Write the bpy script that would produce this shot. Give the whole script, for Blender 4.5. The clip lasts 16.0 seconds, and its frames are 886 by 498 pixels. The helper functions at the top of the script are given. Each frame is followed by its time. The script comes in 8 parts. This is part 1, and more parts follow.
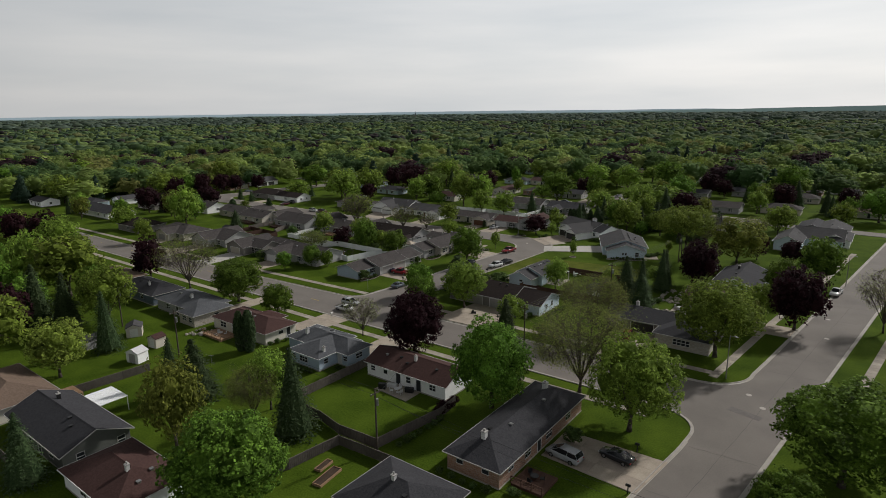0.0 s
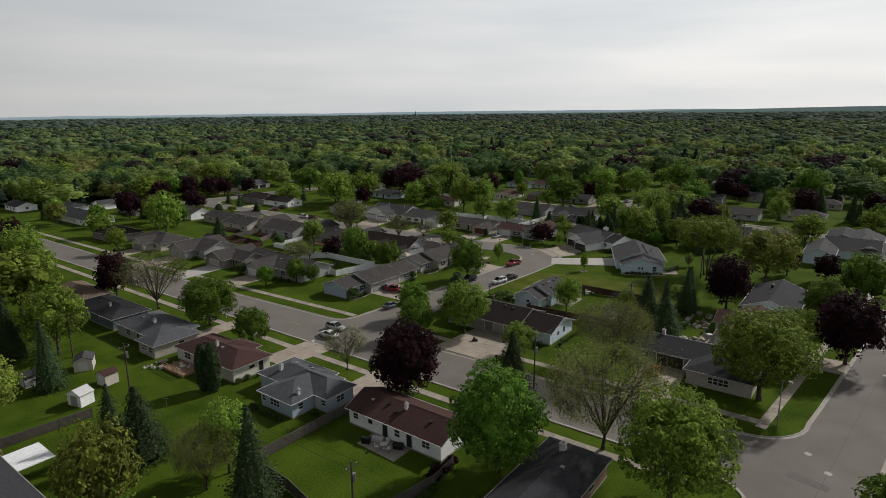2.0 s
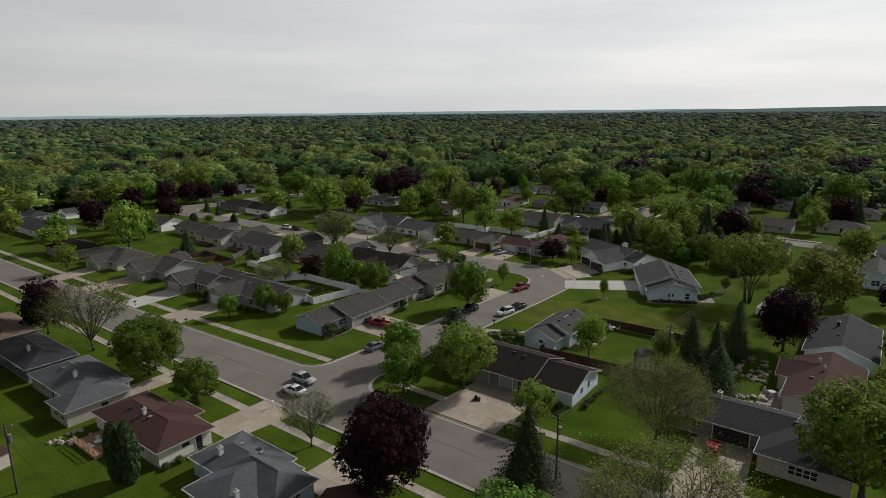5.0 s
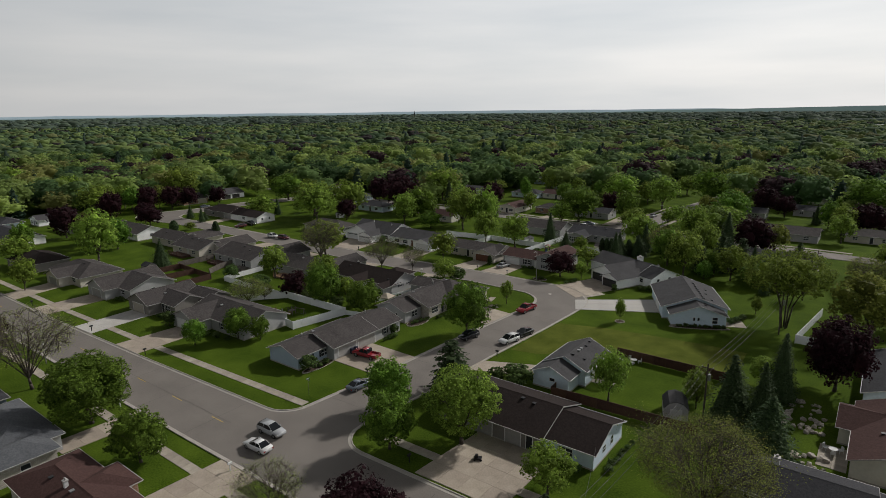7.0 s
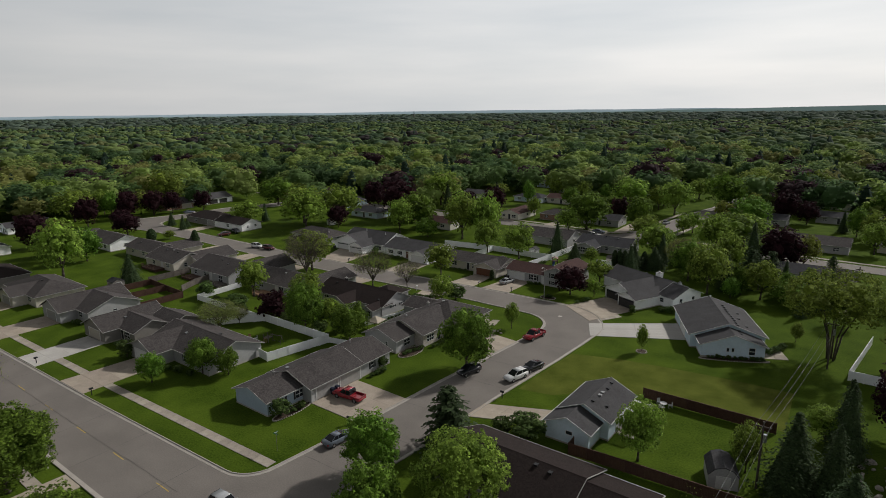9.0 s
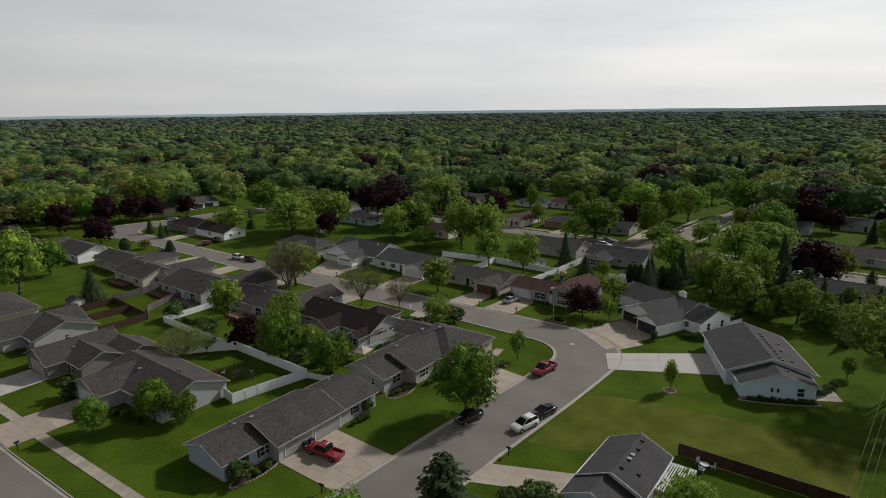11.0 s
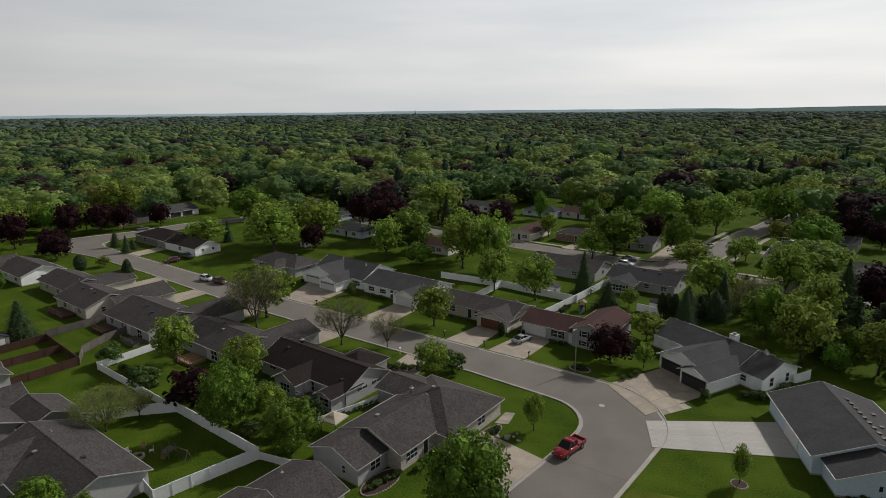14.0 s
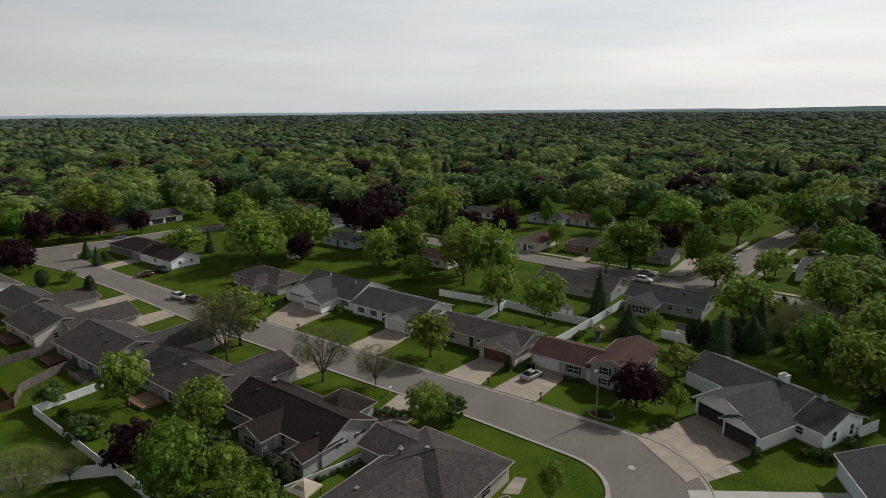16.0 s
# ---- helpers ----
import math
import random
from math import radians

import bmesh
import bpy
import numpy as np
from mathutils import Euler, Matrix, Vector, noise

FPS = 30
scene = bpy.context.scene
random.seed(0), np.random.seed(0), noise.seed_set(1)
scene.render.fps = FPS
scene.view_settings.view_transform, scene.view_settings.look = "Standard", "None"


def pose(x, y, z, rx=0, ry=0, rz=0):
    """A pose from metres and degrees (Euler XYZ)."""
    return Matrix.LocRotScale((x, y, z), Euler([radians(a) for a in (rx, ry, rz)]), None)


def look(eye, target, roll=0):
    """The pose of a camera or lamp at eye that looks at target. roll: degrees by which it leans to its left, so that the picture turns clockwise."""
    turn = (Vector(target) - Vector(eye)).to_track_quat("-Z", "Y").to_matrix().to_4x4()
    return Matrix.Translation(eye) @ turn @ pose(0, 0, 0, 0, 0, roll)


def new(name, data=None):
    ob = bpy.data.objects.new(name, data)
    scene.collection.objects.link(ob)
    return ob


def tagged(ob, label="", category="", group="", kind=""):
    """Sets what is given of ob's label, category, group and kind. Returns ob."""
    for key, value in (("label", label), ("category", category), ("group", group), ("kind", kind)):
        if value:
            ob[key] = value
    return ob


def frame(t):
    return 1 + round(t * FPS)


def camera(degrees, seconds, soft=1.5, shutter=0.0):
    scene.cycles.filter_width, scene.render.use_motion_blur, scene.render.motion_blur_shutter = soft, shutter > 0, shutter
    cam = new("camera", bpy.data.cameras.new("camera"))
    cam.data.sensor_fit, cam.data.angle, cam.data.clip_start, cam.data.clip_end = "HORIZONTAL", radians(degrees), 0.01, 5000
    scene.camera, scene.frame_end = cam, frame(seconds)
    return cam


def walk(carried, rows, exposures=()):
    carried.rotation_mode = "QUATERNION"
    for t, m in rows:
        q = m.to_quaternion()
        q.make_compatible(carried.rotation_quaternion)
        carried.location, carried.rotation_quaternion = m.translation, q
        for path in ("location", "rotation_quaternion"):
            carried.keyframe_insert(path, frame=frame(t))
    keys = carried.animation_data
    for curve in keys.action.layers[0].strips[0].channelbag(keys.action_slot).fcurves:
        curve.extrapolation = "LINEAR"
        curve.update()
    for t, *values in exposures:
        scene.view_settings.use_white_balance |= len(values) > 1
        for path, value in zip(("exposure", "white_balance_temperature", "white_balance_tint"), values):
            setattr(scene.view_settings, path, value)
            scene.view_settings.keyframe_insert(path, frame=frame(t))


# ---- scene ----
cam = camera(73.5, 16.0, soft=0.7)
METRES, EYE, TILT, LEAN, TURN = 133.71, 46.0, 0.0, 0.0, 37.1
ROWS = [
    (0.0, 0.0, 0.0, 0.0, -0.15, -13.34, 0.64),
    (0.5, 0.0012, 0.0319, 0.0001, -0.13, -13.34, 0.63),
    (1.0, 0.0024, 0.0637, -0.0004, -0.13, -13.33, 0.62),
    (1.5, 0.0036, 0.0956, -0.0007, -0.13, -13.34, 0.6),
    (2.0, 0.0051, 0.1274, -0.001, -0.1, -13.34, 0.59),
    (2.5, 0.0065, 0.1592, -0.0013, -0.06, -13.34, 0.6),
    (3.0, 0.0075, 0.191, -0.0017, -0.06, -13.35, 0.59),
    (3.5, 0.0087, 0.2225, -0.0018, -0.05, -13.36, 0.55),
    (4.0, 0.0098, 0.2544, -0.0019, -0.08, -13.35, 0.55),
    (6.5, 0.018, 0.41, -0.0025, -0.11, -13.36, 0.6),
    (7.0, 0.0194, 0.442, -0.0025, -0.11, -13.37, 0.6),
    (7.5, 0.0205, 0.4736, -0.0028, -0.11, -13.39, 0.56),
    (8.0, 0.0221, 0.5049, -0.0032, -0.11, -13.39, 0.6),
    (8.5, 0.0234, 0.536, -0.0032, -0.11, -13.39, 0.61),
    (9.0, 0.0247, 0.567, -0.0032, -0.12, -13.39, 0.63),
    (11.5, 0.0311, 0.7207, -0.0047, -0.17, -13.4, 0.62),
    (12.0, 0.0322, 0.7515, -0.0046, -0.15, -13.4, 0.6),
    (12.5, 0.0333, 0.7827, -0.0045, -0.13, -13.4, 0.58),
    (13.0, 0.035, 0.8136, -0.0047, -0.1, -13.4, 0.59),
    (13.5, 0.0366, 0.8444, -0.005, 0.02, -13.4, 0.57),
    (14.0, 0.038, 0.8757, -0.0055, 0.08, -13.41, 0.54),
    (14.5, 0.0391, 0.9065, -0.0057, 0.11, -13.41, 0.54),
    (15.0, 0.04, 0.9372, -0.0059, 0.15, -13.41, 0.52),
    (15.5, 0.0415, 0.9683, -0.0065, 0.19, -13.4, 0.53),
    (16.0, 0.0425, 0.999, -0.0068, 0.2, -13.4, 0.52),
]
walk(cam, [(t, pose(0, 0, EYE, TILT, LEAN, TURN) @ pose(METRES * x, METRES * y, METRES * z, 90 + pitch, roll, yaw)) for t, x, y, z, yaw, pitch, roll in ROWS])


# ---- world and light ----
SUN_TO = Vector((0.33, 1.0, 0.75)).normalized()
world = bpy.data.worlds.new("overcast_sky")
scene.world = world
world.use_nodes = True
wn, wl = world.node_tree.nodes, world.node_tree.links
sky = wn.new("ShaderNodeTexSky")
sky.sky_type, sky.sun_disc = "NISHITA", False
sky.sun_elevation, sky.sun_rotation = math.asin(SUN_TO.z), math.atan2(SUN_TO.x, SUN_TO.y)
sky.air_density, sky.dust_density = 1.0, 2.0
w_co = wn.new("ShaderNodeTexCoord")
w_map = wn.new("ShaderNodeMapping")
w_map.inputs["Scale"].default_value = (1.2, 1.2, 9.0)
w_noise = wn.new("ShaderNodeTexNoise")
w_noise.inputs["Scale"].default_value, w_noise.inputs["Detail"].default_value = 1.6, 5.0
w_ramp = wn.new("ShaderNodeValToRGB")
w_ramp.color_ramp.elements[0].position, w_ramp.color_ramp.elements[0].color = 0.3, (0.72, 0.75, 0.775, 1)
w_ramp.color_ramp.elements[1].position, w_ramp.color_ramp.elements[1].color = 0.72, (0.94, 0.93, 0.92, 1)
# the veil is brighter round the hidden sun
w_dot = wn.new("ShaderNodeVectorMath")
w_dot.operation = "DOT_PRODUCT"
w_dot.inputs[1].default_value = SUN_TO
w_glow = wn.new("ShaderNodeMapRange")
w_glow.inputs["From Min"].default_value, w_glow.inputs["From Max"].default_value = -0.5, 1.0
w_glow.inputs["To Min"].default_value, w_glow.inputs["To Max"].default_value = 0.46, 1.12
w_veil = wn.new("ShaderNodeVectorMath")
w_veil.operation = "SCALE"
w_sky = wn.new("ShaderNodeVectorMath")
w_sky.operation = "SCALE"
w_sky.inputs["Scale"].default_value = 0.06
w_add = wn.new("ShaderNodeMix")
w_add.data_type = "RGBA"
w_add.inputs["Factor"].default_value = 0.88
w_bg = wn["Background"]
w_bg.inputs["Strength"].default_value = 1.0
wl.new(w_co.outputs["Generated"], w_map.inputs["Vector"])
wl.new(w_map.outputs["Vector"], w_noise.inputs["Vector"])
wl.new(w_noise.outputs["Fac"], w_ramp.inputs["Fac"])
wl.new(w_co.outputs["Generated"], w_dot.inputs[0])
wl.new(w_dot.outputs["Value"], w_glow.inputs["Value"])
wl.new(w_ramp.outputs["Color"], w_veil.inputs[0])
# the veil is dimmed overhead, out of view, to lower the fill light
w_sep = wn.new("ShaderNodeSeparateXYZ")
w_dim = wn.new("ShaderNodeMapRange")
w_dim.inputs["From Min"].default_value, w_dim.inputs["From Max"].default_value = 0.25, 0.9
w_dim.inputs["To Min"].default_value, w_dim.inputs["To Max"].default_value = 1.0, 0.13
w_mul = wn.new("ShaderNodeMath")
w_mul.operation = "MULTIPLY"
wl.new(w_co.outputs["Generated"], w_sep.inputs[0])
wl.new(w_sep.outputs["Z"], w_dim.inputs["Value"])
wl.new(w_glow.outputs["Result"], w_mul.inputs[0])
wl.new(w_dim.outputs["Result"], w_mul.inputs[1])
wl.new(w_mul.outputs["Value"], w_veil.inputs["Scale"])
wl.new(sky.outputs["Color"], w_sky.inputs[0])
wl.new(w_sky.outputs["Vector"], w_add.inputs["A"])
wl.new(w_veil.outputs["Vector"], w_add.inputs["B"])
wl.new(w_add.outputs["Result"], w_bg.inputs["Color"])

sun = new("sun", bpy.data.lights.new("sun", "SUN"))
sun.data.energy, sun.data.angle, sun.data.color = 3.2, radians(3.0), (1.0, 0.965, 0.92)
sun.matrix_world = look(SUN_TO * 100, (0, 0, 0))


# ---- materials ----
def material(name, dark, light, size=1.0, rough=0.8, fine=12.0, bump=0.3, metal=0.0, each=0.0, isle=0.0, stain=0.5, spec=0.3, attr=""):
    """Two-scale mottled surface. size: metres of the large blotches; fine: how much smaller the grain is;
    each, isle: brightness spread from object to object and from island to island."""
    m = bpy.data.materials.new(name)
    m.use_nodes = True
    n, l = m.node_tree.nodes, m.node_tree.links
    b = n["Principled BSDF"]
    co = n.new("ShaderNodeTexCoord")
    big, small = n.new("ShaderNodeTexNoise"), n.new("ShaderNodeTexNoise")
    big.inputs["Scale"].default_value, big.inputs["Detail"].default_value = 1.0 / size, 4.0
    small.inputs["Scale"].default_value, small.inputs["Detail"].default_value = fine / size, 3.0
    l.new(co.outputs["Object"], big.inputs["Vector"])
    l.new(co.outputs["Object"], small.inputs["Vector"])
    blend = n.new("ShaderNodeMix")
    blend.inputs["Factor"].default_value = 1.0 - stain
    l.new(big.outputs["Fac"], blend.inputs["A"])
    l.new(small.outputs["Fac"], blend.inputs["B"])
    ramp = n.new("ShaderNodeValToRGB")
    ramp.color_ramp.elements[0].position, ramp.color_ramp.elements[0].color = 0.32, (*dark, 1)
    ramp.color_ramp.elements[1].position, ramp.color_ramp.elements[1].color = 0.68, (*light, 1)
    l.new(blend.outputs["Result"], ramp.inputs["Fac"])
    colour = ramp.outputs["Color"]
    if each or isle or attr:
        hsv = n.new("ShaderNodeHueSaturation")
        value = None
        for spread, node, out in ((each, "ShaderNodeObjectInfo", "Random"), (isle, "ShaderNodeNewGeometry", "Random Per Island")):
            if spread:
                src, rng = n.new(node), n.new("ShaderNodeMapRange")
                rng.inputs["To Min"].default_value, rng.inputs["To Max"].default_value = 1 - spread, 1 + spread
                l.new(src.outputs[out], rng.inputs["Value"])
                if value is None:
                    value = rng.outputs["Result"]
                else:
                    mul = n.new("ShaderNodeMath")
                    mul.operation = "MULTIPLY"
                    l.new(value, mul.inputs[0])
                    l.new(rng.outputs["Result"], mul.inputs[1])
                    value = mul.outputs["Value"]
                if node == "ShaderNodeObjectInfo":
                    hue = n.new("ShaderNodeMapRange")
                    hue.inputs["To Min"].default_value, hue.inputs["To Max"].default_value = 0.5 - 0.05 * spread, 0.5 + 0.05 * spread
                    l.new(src.outputs[out], hue.inputs["Value"])
                    l.new(hue.outputs["Result"], hsv.inputs["Hue"])
        if attr:
            at = n.new("ShaderNodeAttribute")
            at.attribute_name = attr
            l.new(at.outputs["Color"], hsv.inputs["Color"])
        else:
            l.new(colour, hsv.inputs["Color"])
        if value is not None:
            l.new(value, hsv.inputs["Value"])
        colour = hsv.outputs["Color"]
    l.new(colour, b.inputs["Base Color"])
    b.inputs["Roughness"].default_value, b.inputs["Metallic"].default_value = rough, metal
    b.inputs["Specular IOR Level"].default_value = spec
    if bump:
        bp = n.new("ShaderNodeBump")
        bp.inputs["Strength"].default_value, bp.inputs["Distance"].default_value = bump, 0.03
        l.new(small.outputs["Fac"], bp.inputs["Height"])
        l.new(bp.outputs["Normal"], b.inputs["Normal"])
    return m


def plain(name, colour, rough=0.5, metal=0.0):
    return material(name, tuple(c * 0.86 for c in colour), tuple(min(1, c * 1.08) for c in colour), 0.8, rough, 10, 0.05, metal)


def lap_siding(name, colour, gap=0.2):
    """Painted lap siding: a shadow line at each course, and slight weathering."""
    m = material(name, tuple(c * 0.88 for c in colour), tuple(c * 1.05 for c in colour), 2.0, 0.6, 6, 0.0)
    n, l = m.node_tree.nodes, m.node_tree.links
    co, sep, mth, bp = n.new("ShaderNodeTexCoord"), n.new("ShaderNodeSeparateXYZ"), n.new("ShaderNodeMath"), n.new("ShaderNodeBump")
    mth.operation = "FRACT"
    div = n.new("ShaderNodeMath")
    div.operation = "DIVIDE"
    div.inputs[1].default_value = gap
    l.new(co.outputs["Object"], sep.inputs[0])
    l.new(sep.outputs["Z"], div.inputs[0])
    l.new(div.outputs[0], mth.inputs[0])
    bp.inputs["Strength"].default_value, bp.inputs["Distance"].default_value, bp.invert = 0.6, 0.03, True
    l.new(mth.outputs[0], bp.inputs["Height"])
    l.new(bp.outputs["Normal"], n["Principled BSDF"].inputs["Normal"])
    return m


def brickwork(name, a, b_, mortar):
    m = bpy.data.materials.new(name)
    m.use_nodes = True
    n, l = m.node_tree.nodes, m.node_tree.links
    co, sep, com, br = n.new("ShaderNodeTexCoord"), n.new("ShaderNodeSeparateXYZ"), n.new("ShaderNodeCombineXYZ"), n.new("ShaderNodeTexBrick")
    add = n.new("ShaderNodeMath")
    l.new(co.outputs["Object"], sep.inputs[0])
    l.new(sep.outputs["X"], add.inputs[0])
    l.new(sep.outputs["Y"], add.inputs[1])
    l.new(add.outputs[0], com.inputs["X"])
    l.new(sep.outputs["Z"], com.inputs["Y"])
    l.new(com.outputs[0], br.inputs["Vector"])
    br.inputs["Scale"].default_value = 1.0
    br.inputs["Brick Width"].default_value, br.inputs["Row Height"].default_value, br.inputs["Mortar Size"].default_value = 0.4, 0.13, 0.012
    br.inputs["Color1"].default_value, br.inputs["Color2"].default_value, br.inputs["Mortar"].default_value = (*a, 1), (*b_, 1), (*mortar, 1)
    l.new(br.outputs["Color"], n["Principled BSDF"].inputs["Base Color"])
    n["Principled BSDF"].inputs["Roughness"].default_value = 0.9
    return m


def shingles(name, dark, light, streak=0.3):
    """Asphalt shingles: tabs of uneven tone, courses, weather streaks down the slope."""
    m = bpy.data.materials.new(name)
    m.use_nodes = True
    n, l = m.node_tree.nodes, m.node_tree.links
    b = n["Principled BSDF"]
    co = n.new("ShaderNodeTexCoord")
    tabs = n.new("ShaderNodeTexVoronoi")
    tabs.inputs["Scale"].default_value = 5.5
    grain, wide = n.new("ShaderNodeTexNoise"), n.new("ShaderNodeTexNoise")
    grain.inputs["Scale"].default_value, grain.inputs["Detail"].default_value = 11.0, 5.0
    wide.inputs["Scale"].default_value, wide.inputs["Detail"].default_value = 0.35, 4.0
    for node in (tabs, grain, wide):
        l.new(co.outputs["Object"], node.inputs["Vector"])
    bw = n.new("ShaderNodeSeparateColor")
    l.new(tabs.outputs["Color"], bw.inputs[0])
    m1, m2 = n.new("ShaderNodeMix"), n.new("ShaderNodeMix")
    m1.inputs["Factor"].default_value, m2.inputs["Factor"].default_value = 0.55, streak
    l.new(bw.outputs[0], m1.inputs["A"])
    l.new(grain.outputs["Fac"], m1.inputs["B"])
    l.new(m1.outputs["Result"], m2.inputs["A"])
    l.new(wide.outputs["Fac"], m2.inputs["B"])
    ramp = n.new("ShaderNodeValToRGB")
    ramp.color_ramp.elements[0].position, ramp.color_ramp.elements[0].color = 0.12, (*dark, 1)
    ramp.color_ramp.elements[1].position, ramp.color_ramp.elements[1].color = 0.9, (*light, 1)
    l.new(m2.outputs["Result"], ramp.inputs["Fac"])
    l.new(ramp.outputs["Color"], b.inputs["Base Color"])
    bp = n.new("ShaderNodeBump")
    bp.inputs["Strength"].default_value, bp.inputs["Distance"].default_value = 0.5, 0.04
    l.new(m1.outputs["Result"], bp.inputs["Height"])
    l.new(bp.outputs["Normal"], b.inputs["Normal"])
    b.inputs["Roughness"].default_value, b.inputs["Specular IOR Level"].default_value = 0.92, 0.1
    return m


GRASS = material("lawn_grass", (0.022, 0.044, 0.004), (0.08, 0.121, 0.0125), 6.0, 0.9, 24, 1.0, stain=0.5, spec=0.02)
DRYGRASS = material("thin_lawn_grass", (0.046, 0.06, 0.008), (0.108, 0.126, 0.022), 4.0, 0.9, 20, 0.8, stain=0.6, spec=0.02)
ASPHALT = material("worn_asphalt", (0.125, 0.112, 0.1), (0.19, 0.17, 0.152), 7.0, 0.9, 40, 0.25, stain=0.55)
KERBSTONE = material("kerb_concrete", (0.27, 0.25, 0.22), (0.4, 0.37, 0.33), 1.5, 0.9, 12, 0.2, each=0.08)
CONCRETE = material("driveway_concrete", (0.26, 0.22, 0.175), (0.38, 0.325, 0.265), 2.2, 0.88, 14, 0.15, each=0.1)
NEWCONCRETE = material("new_concrete", (0.34, 0.325, 0.30), (0.45, 0.43, 0.4), 3.0, 0.85, 14, 0.12, each=0.05)
WALKSTONE = material("sidewalk_concrete", (0.24, 0.21, 0.175), (0.36, 0.32, 0.265), 1.6, 0.9, 14, 0.15, each=0.16)
MULCH = material("bark_mulch", (0.025, 0.016, 0.01), (0.07, 0.045, 0.03), 0.6, 0.95, 8, 0.8)
EARTHSTONE = material("edging_stone", (0.25, 0.22, 0.19), (0.45, 0.41, 0.36), 0.5, 0.9, 6, 0.4, each=0.15)
BARK = material("tree_bark", (0.035, 0.028, 0.022), (0.11, 0.09, 0.075), 0.5, 0.95, 8, 0.7)
WOODGREY = material("weathered_fence_wood", (0.07, 0.06, 0.052), (0.15, 0.13, 0.115), 1.0, 0.9, 10, 0.4, each=0.15)
WOODBROWN = material("brown_stained_wood", (0.045, 0.022, 0.014), (0.09, 0.045, 0.03), 1.0, 0.8, 10, 0.3, each=0.15)
WOODTAN = material("tan_wood", (0.2, 0.12, 0.07), (0.36, 0.23, 0.14), 0.6, 0.8, 10, 0.3, each=0.1)
VINYL = material("white_vinyl", (0.72, 0.73, 0.74), (0.84, 0.85, 0.86), 2.0, 0.45, 6, 0.05, each=0.04)
TRIM = material("white_painted_trim", (0.48, 0.48, 0.48), (0.64, 0.64, 0.63), 1.5, 0.5, 8, 0.05)
GREYTRIM = material("grey_painted_trim", (0.3, 0.29, 0.28), (0.4, 0.39, 0.37), 1.5, 0.5, 8, 0.05)
GLASS = plain("dark_window_glass", (0.03, 0.034, 0.038), 0.08)
STEEL = plain("galvanised_steel", (0.35, 0.35, 0.35), 0.4, 0.8)
BLACK = plain("black_plastic", (0.015, 0.015, 0.016), 0.45)
RUBBER = plain("tyre_rubber", (0.018, 0.018, 0.018), 0.85)
ALLOY = plain("wheel_alloy", (0.4, 0.4, 0.41), 0.3, 0.9)
CARGLASS = plain("car_glass", (0.012, 0.014, 0.016), 0.06)
LAMPWHITE = plain("clear_lamp_lens", (0.6, 0.6, 0.58), 0.15)
LAMPRED = plain("red_lamp_lens", (0.25, 0.01, 0.01), 0.2)
YELLOWPAINT = material("worn_yellow_paint", (0.3, 0.22, 0.05), (0.45, 0.33, 0.08), 0.4, 0.8, 8, 0.1)
IRON = material("cast_iron", (0.3, 0.27, 0.24), (0.46, 0.42, 0.38), 0.3, 0.7, 6, 0.3)

BROWNROOF = shingles("brown_grey_shingles", (0.016, 0.0145, 0.0145), (0.106, 0.095, 0.092))
# lighter copy of the grey shingles: grazing sunlight is put into the colour
PALEROOF = shingles("weathered_pale_grey_shingles", (0.045, 0.048, 0.053), (0.135, 0.14, 0.15), 0.5)
GREYROOF = shingles("grey_shingles", (0.034, 0.033, 0.034), (0.092, 0.09, 0.093), 0.5)
DARKROOF = shingles("charcoal_shingles", (0.024, 0.024, 0.027), (0.062, 0.062, 0.068))
BLACKROOF = shingles("near_black_brown_shingles", (0.013, 0.0095, 0.009), (0.036, 0.027, 0.025))
REDROOF = shingles("red_brown_shingles", (0.04, 0.022, 0.02), (0.088, 0.05, 0.045))
TANROOF = shingles("tan_shingles", (0.1, 0.07, 0.052), (0.19, 0.14, 0.11))

BLUESIDING = lap_siding("grey_blue_siding", (0.37, 0.45, 0.53))
PALEBLUE = lap_siding("pale_blue_siding", (0.56, 0.66, 0.74))
WHITESIDING = lap_siding("white_siding", (0.87, 0.87, 0.87))
CREAMSIDING = lap_siding("cream_siding", (0.6, 0.57, 0.5))
GREYSIDING = lap_siding("warm_grey_siding", (0.345, 0.345, 0.345))
TAUPESIDING = lap_siding("taupe_siding", (0.2, 0.185, 0.17))
BEIGESIDING = lap_siding("beige_siding", (0.5, 0.46, 0.4))
SLATESIDING = lap_siding("slate_blue_siding", (0.12, 0.15, 0.19))
GREENSIDING = lap_siding("dark_grey_green_siding", (0.11, 0.115, 0.105))
BRICK = brickwork("red_brown_brick", (0.2, 0.1, 0.06), (0.3, 0.17, 0.11), (0.3, 0.27, 0.24))
PALESTONE = brickwork("pale_stone_veneer", (0.34, 0.3, 0.26), (0.46, 0.42, 0.37), (0.3, 0.28, 0.25))
WHITEDOOR = plain("white_garage_door", (0.66, 0.66, 0.65), 0.5)
GREYDOOR = plain("grey_garage_door", (0.3, 0.29, 0.28), 0.5)
DARKDOOR = plain("dark_bronze_garage_door", (0.035, 0.032, 0.032), 0.5)
BROWNDOOR = plain("brown_wood_garage_door", (0.13, 0.055, 0.03), 0.5)
BEIGEDOOR = plain("beige_garage_door", (0.42, 0.38, 0.32), 0.5)
SHUTTER = plain("dark_shutter_paint", (0.02, 0.022, 0.025), 0.6)


